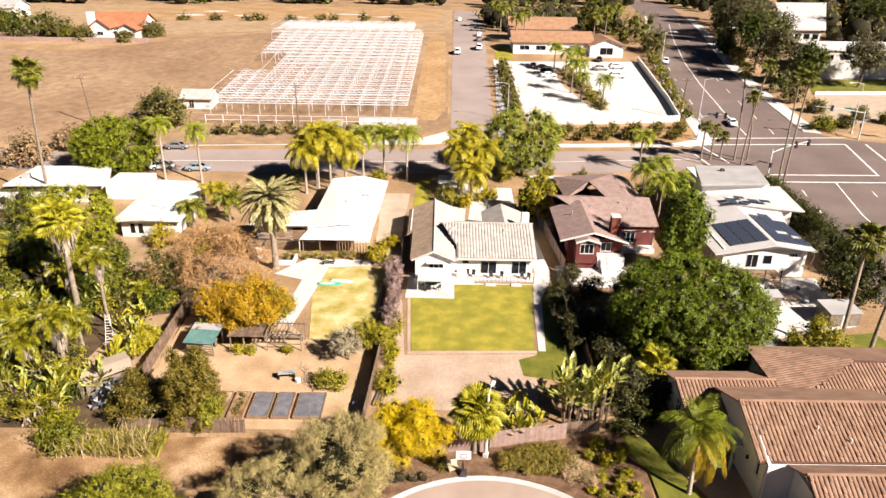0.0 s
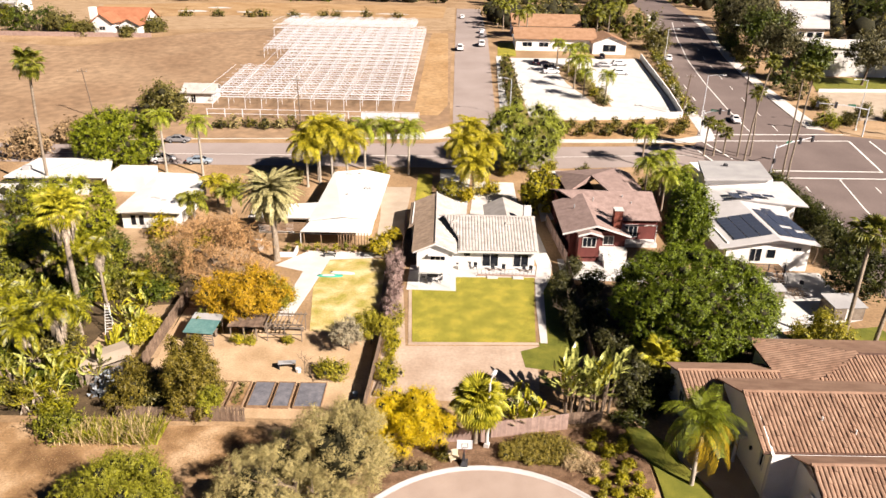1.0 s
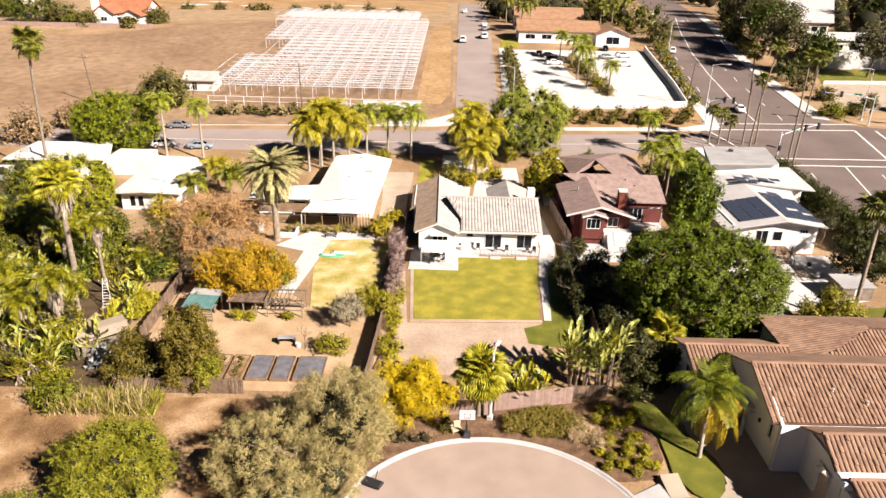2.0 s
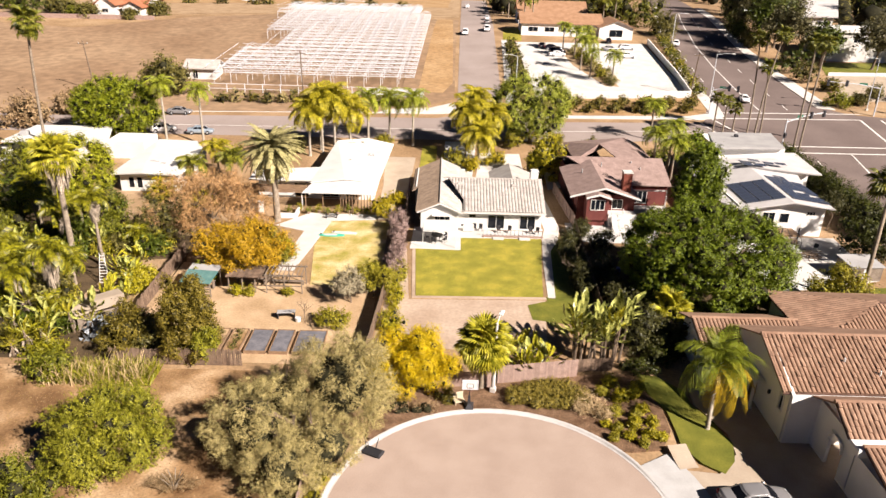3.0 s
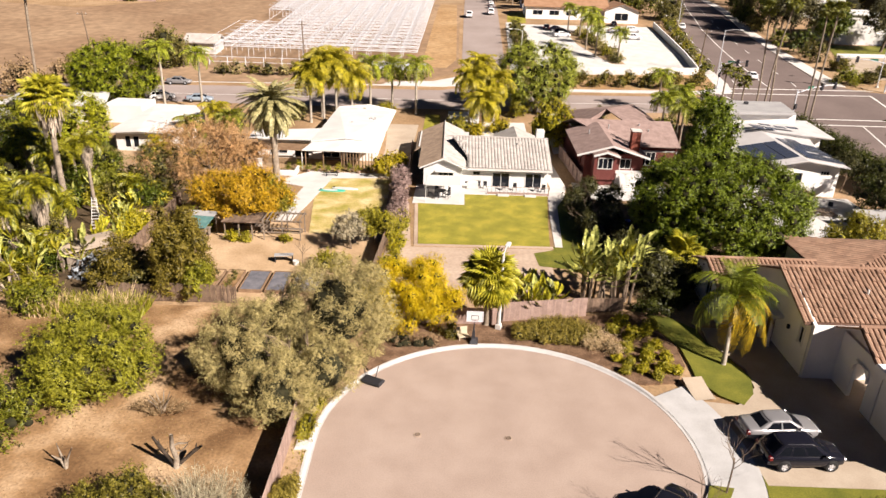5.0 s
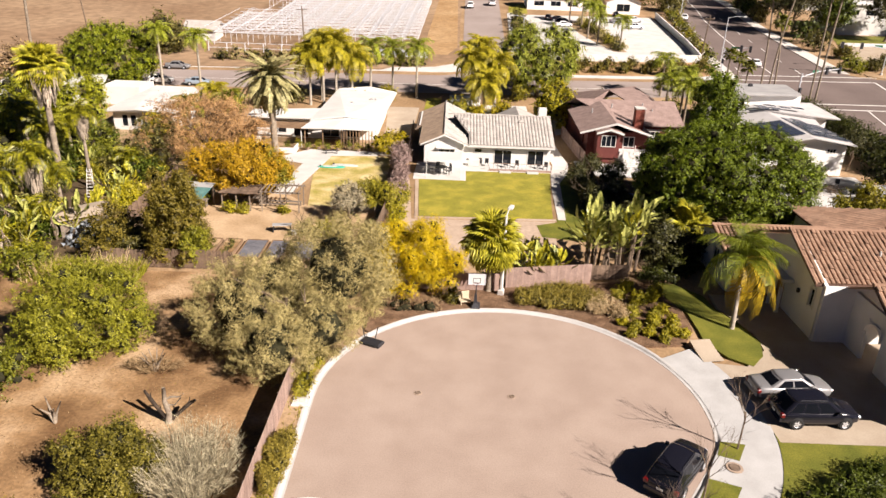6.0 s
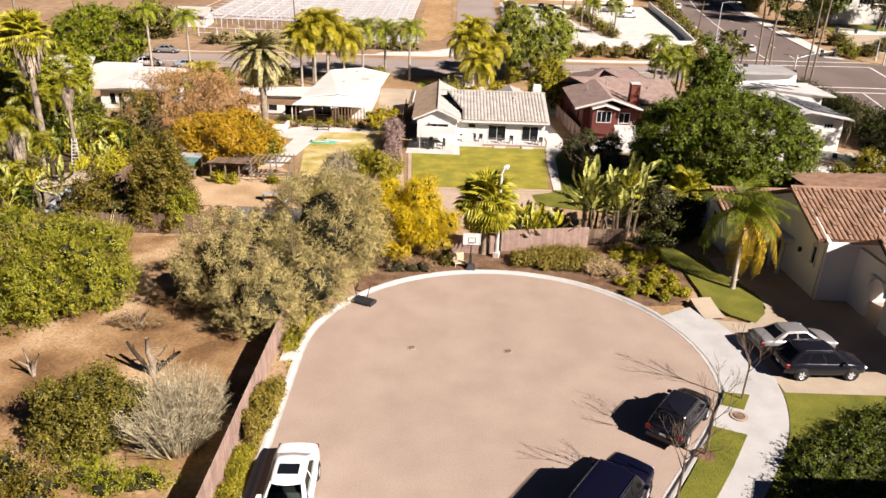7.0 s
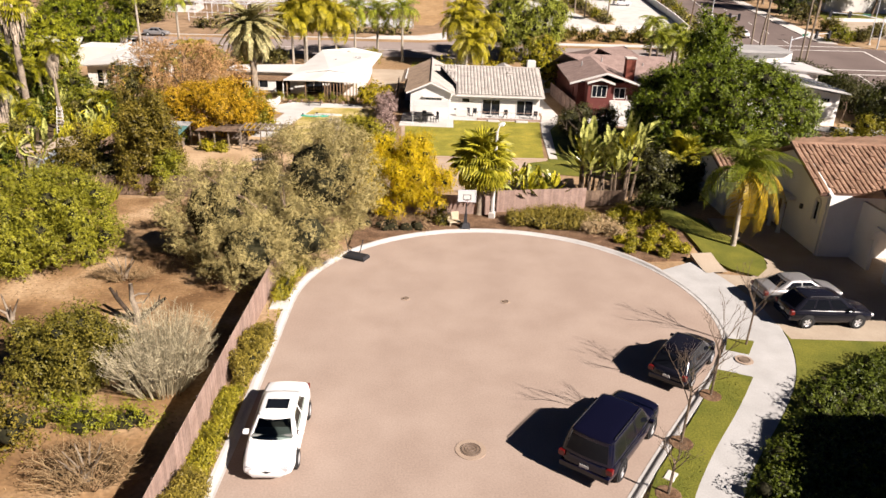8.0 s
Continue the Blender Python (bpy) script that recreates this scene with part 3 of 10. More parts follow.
patch("slope_bed", [(22, 143.9), (50, 145.9), (54.6, 147.9), (56.2, 152), (56.8, 158.6), (54.4, 158.8), (25.6, 155.8), (22, 150)], ORANGEEARTH, "sloping dirt bank with shrubs", "planting bed", 0.05)
patch("parking_lot", [(19.6, 212), (19.4, 180), (19.8, 157.2), (24.6, 156.6), (54.6, 160), (56, 175), (57.4, 214)], PALECON, "glaring white concrete parking lot", "parking lot", 0.05)
patch("lot_grass", [(16, 214), (17.2, 232), (22.5, 232), (21.5, 214)], LAWN, "green lawn by the lot", "lawn", 0.04)
patch("school_grass", [(96.7, 183.2), (101, 197), (150, 200), (150, 186.2)], GREENLAWN, "green sports grass", "lawn", 0.04)
patch("school_court", [(89, 160), (96.7, 183), (150, 186), (150, 163)], DRIVE, "pale concrete court", "yard", 0.03)
patch("corner_island", [(87.5, 150.5), (88, 154), (130, 154), (130, 150), (101, 148.2)], DIRT, "planted corner of the junction", "planting bed", 0.06, 0.1)
patch("field", [(-260, 141), (-76, 139), (-16, 143), (-5, 147), (1.6, 154), (2.0, 200), (3.4, 250), (-60, 252), (-110, 215), (-150, 222), (-260, 225)], FIELD, "brown ploughed-over dry field", "field", 0.01)
patch("graded_land", [(-260, 226), (-110, 238), (-60, 256), (3.6, 258), (5.0, 345), (-260, 345)], DIRT, "graded bare orange earth", "ground", 0.012)

patch("graded_strip", [(-6.6, 158), (-1.0, 158), (1.2, 166), (1.4, 250), (-4.0, 250), (-5.4, 204)], ORANGEEARTH, "strip of graded orange earth between frames and road", "ground", 0.022)
patch("side_yard", [(-9.4, 89.3), (-5.6, 89.2), (-5.7, 104), (-5.2, 118), (-10.5, 118), (-9.6, 104)], DRIVE, "pale gravel side yard between house and fence", "yard", 0.016)
patch("graded_band", [(-128, 276), (-84, 293), (-0.6, 297), (1.0, 350), (-97, 350), (-150, 326)], ORANGEEARTH, "graded band of bare orange earth", "ground", 0.03)
for cx, cy, rx, ry in ((-104, 306, 6, 3.5), (-98, 322, 5, 3), (-82, 306, 4, 2.5), (-60, 303, 5, 2.4), (-40, 318, 9, 2), (-22, 310, 7, 2)):
    patch("chalk_patch", [(cx + rx * math.cos(a) * (1 + 0.2 * math.sin(3 * a + cx)), cy + ry * math.sin(a)) for a in [0.6283 * k for k in range(10)]], PALECON, "pale chalky patch on graded earth", "ground", 0.05)

# ---- houses ----
def inside(poly, a, b):
    hit = False
    for (x0, y0), (x1, y1) in zip(poly, poly[1:] + poly[:1]):
        if (y0 > b) != (y1 > b) and a < (x1 - x0) * (b - y0) / (y1 - y0) + x0:
            hit = not hit
    return hit


def roof_sheet(parent, corners, mat, thick=0.14, label="", name="roof"):
    return part(name, Geo().slab(corners, thick), mat, parent, label)


def tile_shape(pitch, row, rise):
    """One barrel tile: a low arch, its lower end lifted over the next."""
    g = Geo()
    prof = [(-0.5, 0.0), (-0.32, 0.75), (0.0, 1.0), (0.32, 0.75), (0.5, 0.0)]
    for b, up in ((0.0, 0.004), (row * 1.06, 0.03)):
        for a, h in prof:
            g.v.append((a * pitch, -b, h * rise + up))
    for k in range(4):
        g.f.append((k, 5 + k, 6 + k, k + 1))
    g.f.append((5, 6, 7, 8, 9)[::-1])
    return g


def tiled(parent, o, u, d, poly, mat, pitch=0.32, row=0.44, rise=0.075, single=None, boost=0, base=None):
    """Tiles over the roof plane through o (along the ridge u, down the slope d), inside poly, given as (along, down).
    single: a material; the tiles are then objects of their own, up to 300, and the rest one mesh."""
    u, d, o = Vector(u).normalized(), Vector(d).normalized(), Vector(o)
    n = u.cross(-d).normalized()
    if n.z < 0:
        n = -n
    roof_sheet(parent, [o + u * a + d * b for a, b in poly], base or mat, 0.12)
    turn = Matrix((u, -d, n)).transposed().to_4x4()
    shape = tile_shape(pitch, row, rise)
    a0, a1 = min(p[0] for p in poly), max(p[0] for p in poly)
    b0, b1 = min(p[1] for p in poly), max(p[1] for p in poly)
    rest, made, me = Geo(), 0, None
    if single:
        me = shape.mesh("tile", single)
    rng = random.Random(int(a1 * 97 + b1 * 13))
    for i in range(int((a1 - a0) / pitch)):
        for j in range(int((b1 - b0) / row)):
            a, b = a0 + (i + 0.5) * pitch, b0 + j * row
            if not inside(poly, a, b + row / 2):
                continue
            lift = 0.01 + (0.07 if boost and j % 2 == 0 and (i + (j // 2) * 2) % boost == 0 else 0.0) + rng.uniform(0, 0.008)
            m = Matrix.Translation(o + u * a + d * b + n * lift) @ turn
            if single and made < 300:
                part("tile", me, None, parent, m=m)
                made += 1
            else:
                rest.add([m @ Vector(p) for p in shape.v], shape.f)
    if rest.v:
        ob = part("tile_field", rest, TERRACOTTA_J if single else mat, parent)
        ob["kind"] = "stuff"


def window(parent, axis, at, a0, a1, z0, z1, depth=0.2, frame_mat=None, bars=1, name="window", proud=0.05):
    """A framed pane in a wall's opening; the wall's outer face lies at `at`, its inner face depth further on."""
    s = 1 if depth > 0 else -1
    g, w = Geo(), 0.07

    def piece(geo, p, q, r, t, lo, hi):
        y0, y1 = sorted((at + s * lo, at + s * hi))
        if axis == "x":
            geo.box(p, q, y0, y1, r, t)
        else:
            geo.box(y0, y1, p, q, r, t)

    vs = []
    for y in sorted((at - s * proud, at + s * 0.1)):
        for o in (0, w):
            for p, r in ((a0 + o, z0 + o), (a1 - o, z0 + o), (a1 - o, z1 - o), (a0 + o, z1 - o)):
                vs.append((p, y, r) if axis == "x" else (y, p, r))
    fs = []
    for i in range(4):
        j = (i + 1) % 4
        fs += [(i, j, 4 + j, 4 + i), (12 + i, 12 + j, 8 + j, 8 + i), (i, 8 + i, 8 + j, j), (4 + j, 12 + j, 12 + i, 4 + i)]
    ob = part(name, g.add(vs, fs), frame_mat or WHITEPAINT, parent)
    for k in range(bars):
        c = a0 + (a1 - a0) * (k + 1) / (bars + 1)
        bar = Geo()
        piece(bar, c - 0.03, c + 0.03, z0 + w, z1 - w, 0.0, 0.08)
        part("glazing_bar", bar, frame_mat or WHITEPAINT, ob)
    pane = Geo()
    piece(pane, a0 + w, a1 - w, z0 + w, z1 - w, 0.04, 0.06)
    part("pane", pane, GLASS, ob, "dark glass pane")
    return ob


def room_dark(parent, x0, x1, y0, y1, z0, z1):
    """The dim inside seen through the panes."""
    part("interior", Geo().box(x0, x1, y0, y1, z0, z1), DARKROOM, parent)


def white_house():
    ob = thing("house", "one-storey white stucco house with pale barrel-tile roof", "house", (0, 0, 0))
    # west wing: x -3.1 to 1.8, from y 85.5; main range: to x 12.9, from y 87
    part("wall", Geo().wall("x", 85.5, -3.1, 1.8, -0.3, 2.9, 0.22, [(-1.3, 0.75, 1.35, 2.25)]), STUCCO, ob)
    g = Geo()
    g.add([(-3.1, 85.5, 2.9), (1.8, 85.5, 2.9), (-0.65, 85.5, 4.02), (-3.1, 85.72, 2.9), (1.8, 85.72, 2.9), (-0.65, 85.72, 4.02)], [(0, 1, 2), (5, 4, 3), (0, 3, 4, 1), (1, 4, 5, 2), (2, 5, 3, 0)])
    part("gable", g, STUCCO, ob)
    g = Geo()
    g.wall("y", -3.1, 85.72, 95.5, -0.3, 2.9, 0.22, [(88, 89.2, 1.2, 2.1)]).wall("y", 1.58, 85.72, 87.2, -0.3, 2.9, 0.22)
    g.wall("y", -4.2, 95.5, 104.4, -0.3, 2.9, 0.22).wall("x", 104.2, -4.2, 3.0, -0.3, 2.9, 0.22).wall("x", 95.3, -4.2, -3.1, -0.3, 2.9, 0.22)
    g.wall("x", 87.0, 1.8, 12.9, -0.3, 2.55, 0.22, [(5.75, 8.0, 0.05, 2.0), (10.0, 12.1, 0.05, 2.0), (3.2, 4.2, 1.5, 2.1)])
    g.wall("y", 12.68, 87.22, 99.4, -0.3, 2.7, 0.22).wall("x", 99.2, 2.5, 12.9, -0.3, 2.7, 0.22)
    part("wall", g, STUCCO, ob)
    g = Geo()
    g.add([(12.68, 87.0, 2.6), (12.68, 99.4, 2.6), (12.68, 93.2, 4.85), (12.9, 87.0, 2.6), (12.9, 99.4, 2.6), (12.9, 93.2, 4.85)], [(2, 1, 0), (3, 4, 5), (0, 1, 4, 3), (1, 2, 5, 4), (2, 0, 3, 5)])
    part("gable", g, STUCCO, ob)
    room_dark(ob, -2.6, 1.3, 86.6, 103.8, -0.1, 2.5)
    room_dark(ob, 2.2, 12.4, 88.2, 98.8, -0.1, 2.3)
    window(ob, "x", 85.5, -1.3, 0.75, 1.35, 2.25, bars=2)
    window(ob, "x", 87.0, 5.75, 8.0, 0.05, 2.0, bars=1, name="sliding_door", frame_mat=LAMPWHITE)
    window(ob, "x", 87.0, 10.0, 12.1, 0.05, 2.0, bars=1, name="sliding_door", frame_mat=LAMPWHITE)
    window(ob, "x", 87.0, 3.2, 4.2, 1.5, 2.1, bars=0)
    # wing roof: ridge along y at x -0.65, z 4.25
    d = Vector((2.95, 0, -1.3))
    wl = d.length
    tiled(ob, (-0.65, 85.0, 4.3), (0, 1, 0), (2.95, 0, -1.3), [(0, 0), (20.0, 0), (20.0, wl), (3.0, wl), (0, wl)], PALETILE, 0.3, 0.42, 0.05)
    # west slope faces away from the sun: its shade is in the tile colour
    tiled(ob, (-0.65, 85.0, 4.3), (0, 1, 0), (-2.95, 0, -1.3), [(0, 0), (20.0, 0), (20.0, wl + 1.2), (9.5, wl + 1.2), (9.5, wl), (0, wl)], SHADETILE, 0.3, 0.42, 0.05)
    # main roof: ridge along x at y 93.2, z 5
    s = Vector((0, -6.9, -2.42))
    tiled(ob, (-0.4, 93.2, 5.0), (1, 0, 0), s, [(0.9, 0), (13.75, 0), (13.75, s.length), (2.9, s.length), (2.9, 4.6)], PALETILE, 0.42, 0.42, 0.1)
    n = Vector((0, 6.9, -2.42))
    roof_sheet(ob, [(0.5, 93.2, 5.0), (13.35, 93.2, 5.0), (13.35, 100.1, 2.58), (0.5, 100.1, 2.58)], PALETILE)
    g = Geo()
    g.tube([(-0.65, 84.95, 4.37), (-0.65, 105.1, 4.37)], 0.1, 7)
    part("ridge_cap", g, PALETILE, ob)
    g = Geo()
    g.tube([(-0.3, 93.2, 5.08), (13.4, 93.2, 5.08)], 0.1, 7)
    part("ridge_cap", g, PALETILE, ob)
    # north gable wing towards the street
    roof_sheet(ob, [(9.6, 95, 4.3), (9.6, 103.5, 4.3), (6.6, 103.5, 2.9), (6.6, 95, 2.9)], PALETILE)
    roof_sheet(ob, [(9.6, 95, 4.3), (12.9, 95, 2.9), (12.9, 103.5, 2.9), (9.6, 103.5, 4.3)], PALETILE)
    part("wall", Geo().box(7.0, 12.6, 99.4, 103.1, -0.2, 2.85), STUCCO, ob)
    part("chimney", Geo().soft_box(12.0, 13.1, 95.0, 96.1, 2.5, 5.75, 0.08), STUCCO, ob, "white stucco chimney")
    for x, y in ((2.0, 91.9), (9.4, 91.7)):
        z = 5.0 - (93.2 - y) * 0.351
        part("roof_vent", Geo().soft_box(x - 0.35, x + 0.35, y - 0.3, y + 0.3, z - 0.1, z + 0.28, 0.1), PALETILE, ob, "low roof vent")
    # fascias, gutter and gable trim
    part("fascia", Geo().box(2.4, 13.35, 86.26, 86.34, 2.38, 2.54), WHITEPAINT, ob)
    g = Geo()
    for sx in (-1, 1):
        g.slab([(-0.65, 84.94, 4.2), (-0.65, 85.02, 4.2), (-0.65 + sx * 2.95, 85.02, 2.92), (-0.65 + sx * 2.95, 84.94, 2.92)], 0.18)
    part("bargeboard", g, WHITEPAINT, ob)
    part("awning", Geo().box(-1.6, 0.95, 84.9, 85.45, 2.38, 2.46), WHITEPAINT, ob, "white awning slab over the window")
    return ob


white_house()


def red_house():
    ob = thing("house", "dark red clapboard house with brown shingle roof and white trim", "house")
    g = Geo()
    g.wall("x", 91.0, 18.2, 26.0, -0.2, 3.9, 0.2, [(22.9, 24.4, 1.9, 3.3)]).wall("y", 18.2, 91.2, 118, -0.2, 4.2, 0.2, [(93.5, 94.5, 1.5, 2.8)])
    g.wall("x", 96.5, 26.0, 32.0, -0.2, 3.6, 0.2).wall("y", 31.8, 96.7, 118, -0.2, 3.9, 0.2).wall("y", 25.8, 91.2, 96.5, -0.2, 3.8, 0.2)
    part("wall", g, REDWALL, ob)
    # lapped boards on the front
    for k in range(16):
        z = 0.0 + 0.24 * k
        part("board", Geo().box(18.18, 22.88 if 1.8 < z < 3.35 else 26.02, 90.96, 91.0, z, z + 0.225), REDWALL, ob)
    room_dark(ob, 18.8, 25.4, 92, 117, 0, 3.3)
    # bay with window
    bay = part("bay", Geo().box(19.1, 22, 89.15, 91, 0.9, 1.1), REDWALL, ob)
    for a in ((19.1, 19.6, 89.0, 89.15, 0.9, 4.2), (21.5, 22.0, 89.0, 89.15, 0.9, 4.2), (19.6, 21.5, 89.0, 89.15, 0.9, 2.35), (19.6, 21.5, 89.0, 89.15, 3.85, 4.2), (19.1, 19.25, 89.15, 91, 1.1, 4.2), (21.85, 22.0, 89.15, 91, 1.1, 4.2)):
        part("panel", Geo().box(*a), REDWALL, bay)
    window(ob, "x", 89.0, 19.6, 21.5, 2.35, 3.85, bars=2, proud=0.08)
    window(ob, "x", 91.0, 22.9, 24.4, 1.9, 3.3, bars=1, proud=0.08)
    part("skirting", Geo().box(19.3, 21.8, 89.3, 91, -0.2, 0.9), REDWALL, ob)
    # front-facing gable roof, its ridge running north, and the cross ridge behind
    roof_sheet(ob, [(21.5, 89.6, 5.3), (21.5, 101.5, 5.9), (17.0, 101.5, 4.5), (17.0, 90.0, 3.9)], BROWNSHINGLE)
    roof_sheet(ob, [(21.5, 89.6, 5.3), (26.4, 89.6, 3.8), (26.4, 97, 3.9), (21.5, 101.5, 5.9)], BROWNSHINGLE)
    roof_sheet(ob, [(18.9, 88.5, 4.25), (20.55, 88.5, 4.75), (20.55, 91.5, 4.75), (18.9, 91.5, 4.25)], BROWNSHINGLE)
    roof_sheet(ob, [(20.55, 88.5, 4.75), (22.3, 88.5, 4.2), (22.3, 91.5, 4.2), (20.55, 91.5, 4.75)], BROWNSHINGLE)
    roof_sheet(ob, [(18.0, 102.4, 6.0), (32.4, 102.4, 6.0), (32.4, 96.0, 3.8), (24.0, 96.0, 3.8)], BROWNSHINGLE)
    roof_sheet(ob, [(18.0, 102.4, 6.0), (17.4, 109, 3.9), (32.4, 109, 3.9), (32.4, 102.4, 6.0)], BROWNSHINGLE)
    roof_sheet(ob, [(24.5, 110, 6.0), (29.5, 114.5, 6.0), (33.0, 110, 3.9), (30, 102.4, 5.2), (26, 104, 5.5)], BROWNSHINGLE)
    roof_sheet(ob, [(24.5, 110, 6.0), (20.2, 106.5, 4.2), (20.0, 118.5, 3.9), (29.5, 114.5, 6.0)], BROWNSHINGLE)
    roof_sheet(ob, [(29.5, 114.5, 6.0), (20.0, 118.5, 3.9), (33, 118.5, 3.9), (33.0, 110, 3.9)], BROWNSHINGLE)
    # white trim along the gables
    g = Geo()
    for (a, b) in (((16.95, 89.95, 3.95), (21.5, 89.55, 5.36)), ((21.5, 89.55, 5.36), (26.45, 89.55, 3.86)), ((18.85, 88.45, 4.3), (20.55, 88.45, 4.8)), ((20.55, 88.45, 4.8), (22.35, 88.45, 4.25))):
        g.slab([a, (a[0], a[1] + 0.08, a[2]), (b[0], b[1] + 0.08, b[2]), b], 0.26)
    part("bargeboard", g, WHITEPAINT, ob)
    # chimney of brick courses
    ch = part("chimney", Geo().soft_box(24.2, 25.35, 91.3, 92.5, -0.2, 6.9, 0.06), BRICK, ob, "red brick chimney")
    part("cap", Geo().soft_box(24.1, 25.45, 91.2, 92.6, 6.9, 7.05, 0.03), CONCRETE, ch)
    # porch, steps and rail at the back
    part("porch", Geo().box(22.2, 26.0, 89.2, 91.0, 0.0, 1.7), WHITEPAINT, ob)
    for k in range(8):
        part("step", Geo().box(22.6, 24.0, 89.2 - 0.27 * (k + 1), 89.2 - 0.27 * k, -0.1, 1.7 - 0.2 * (k + 1)), WHITEPAINT, ob, "white back step")
    for x in (22.5, 24.1):
        g = Geo()
        g.tube([(x, 89.2, 2.6), (x, 86.9, 0.9)], 0.04, 5)
        for k in range(6):
            g.tube([(x, 89.2 - 0.45 * k, 1.7 - 0.33 * k), (x, 89.2 - 0.45 * k, 2.6 - 0.33 * k)], 0.025, 4)
        part("handrail", g, WHITEPAINT, ob, "white handrail")
    part("terrace", Geo().box(26.4, 31.8, 94.6, 96.4, 0, 0.6).box(26.6, 31.6, 94.8, 94.9, 3.3, 3.5).box(26.7, 26.8, 94.75, 94.9, 0.6, 3.3).box(31.4, 31.55, 94.75, 94.9, 0.6, 3.3), WHITEPAINT, ob, "white porch frame")
    window(ob, "x", 96.45, 27.2, 29.2, 0.9, 2.9, bars=2, proud=0.03)
    for x, y, z in ((19.6, 97, 5.35), (22.8, 99.5, 5.6), (27.5, 101, 5.5), (28.6, 99.6, 5.0)):
        part("vent_pipe", Geo().tube([(x, y, z - 0.3), (x, y, z + 0.35)], 0.09, 7), GREYROOF, ob)
    return ob


red_house()


def solar_house():
    ob = thing("house", "cream house with low white roofs and solar panels", "house")
    g = Geo()
    g.wall("x", 87.6, 39.0, 50.4, -0.3, 3.9, 0.2, [(42.2, 43.9, 1.3, 3.3), (44.5, 45.8, 1.8, 3.2), (48.0, 49.2, 2.9, 3.5)]).wall("y", 50.2, 87.8, 103, -0.3, 4.0, 0.2).wall("y", 39.0, 87.8, 108, -0.3, 4.0, 0.2)
    part("wall", g, GREYSTUCCO, ob)
    part("gable", Geo().add([(39, 87.6, 3.85), (50.4, 87.6, 3.85), (45.6, 87.6, 4.75), (39, 87.8, 3.85), (50.4, 87.8, 3.85), (45.6, 87.8, 4.75)], [(0, 1, 2), (5, 4, 3), (0, 3, 4, 1), (1, 4, 5, 2), (2, 5, 3, 0)]), GREYSTUCCO, ob)
    room_dark(ob, 39.6, 49.8, 88.6, 107, 0, 3.4)
    window(ob, "x", 87.6, 42.2, 43.9, 1.3, 3.3, bars=1)
    window(ob, "x", 87.6, 44.5, 45.8, 1.8, 3.2, bars=0)
    window(ob, "x", 87.6, 48.0, 49.2, 2.9, 3.5, bars=2)
    # low gable roof, ridge running north from (45.6, 86.6)
    roof_sheet(ob, [(45.6, 86.6, 5.05), (45.6, 106, 5.25), (37.5, 104, 3.6), (37.5, 86.6, 3.6)], PALEROOF)
    roof_sheet(ob, [(45.6, 86.6, 5.05), (51.2, 86.6, 4.2), (51.2, 95.5, 4.25), (53.5, 104, 4.3), (45.6, 106, 5.25)], PALEROOF)
    roof_sheet(ob, [(37.6, 104.2, 3.75), (46, 101.5, 5.5), (56.2, 101, 4.6), (57.5, 113, 4.6), (46, 113, 5.6), (40, 113, 4.4)], PALEROOF, 0.18)
    part("wall", Geo().box(41, 55.5, 103.5, 112.5, -0.2, 4.3), GREYSTUCCO, ob)
    # higher block at the street
    part("wall", Geo().box(42.8, 53.6, 108.6, 117.2, -0.2, 6.4), GREYSTUCCO, ob)
    roof_sheet(ob, [(42.0, 107.2, 6.75), (53.2, 108.0, 6.75), (55.4, 118.5, 6.45), (44.6, 118.2, 6.45)], GREYROOF, 0.35)
    part("roof_vent", Geo().soft_box(47.8, 48.4, 114.6, 115.1, 6.4, 7.0, 0.1), DARKMETAL, ob)
    # solar panels, laid a hand above the roof
    for side, x0, cols, y0, rows in ((-1, 40.2, 3, 88.4, 7), (1, 46.2, 3, 88.2, 10)):
        for i in range(cols):
            for j in range(rows):
                if side > 0 and (i, j) in ((2, 2), (1, 3), (0, 9), (2, 8), (2, 9)):
                    continue
                xa, ya = x0 + 1.72 * i, y0 + 1.12 * j
                if side < 0:
                    zf = lambda x: 3.6 + (x - 37.5) * (1.5 / 8.1)
                else:
                    zf = lambda x: 5.1 - (x - 45.6) * (0.85 / 5.6)
                h = 0.12
                panel = part("solar_panel", Geo().slab([(xa, ya, zf(xa) + h), (xa + 1.6, ya, zf(xa + 1.6) + h), (xa + 1.6, ya + 1.0, zf(xa + 1.6) + h + 0.02), (xa, ya + 1.0, zf(xa) + h + 0.02)], 0.05), SOLAR, ob, "dark blue solar panel")
    for i, j in ((0, 0), (1, 0), (0, 1), (2, 1), (3, 1), (1, 2)):
        xa, ya = 44.4 + 1.72 * i, 101.4 - 0.2 * i + 1.2 * j
        part("solar_panel", Geo().slab([(xa, ya, 5.75), (xa + 1.6, ya, 5.62), (xa + 1.6, ya + 1.0, 5.64), (xa, ya + 1.0, 5.77)], 0.05), SOLAR, ob, "dark blue solar panel")
    # deck and stairs at the back
    part("deck", Geo().box(41.4, 46.4, 85.0, 87.4, 1.0, 1.15), WOOD, ob, "raised timber deck")
    for x, y in ((41.6, 85.1), (44.0, 85.1), (46.2, 85.1)):
        part("post", Geo().box(x - 0.06, x + 0.06, y - 0.06, y + 0.06, -0.1, 2.1), DARKMETAL, ob)
    g = Geo()
    for k in range(6):
        g.box(44.6, 45.8, 85.0 - 0.3 * (k + 1), 85.0 - 0.3 * k, 0.95 - 0.18 * k, 1.0 - 0.18 * k)
    part("steps", g, WOOD, ob, "open timber steps")
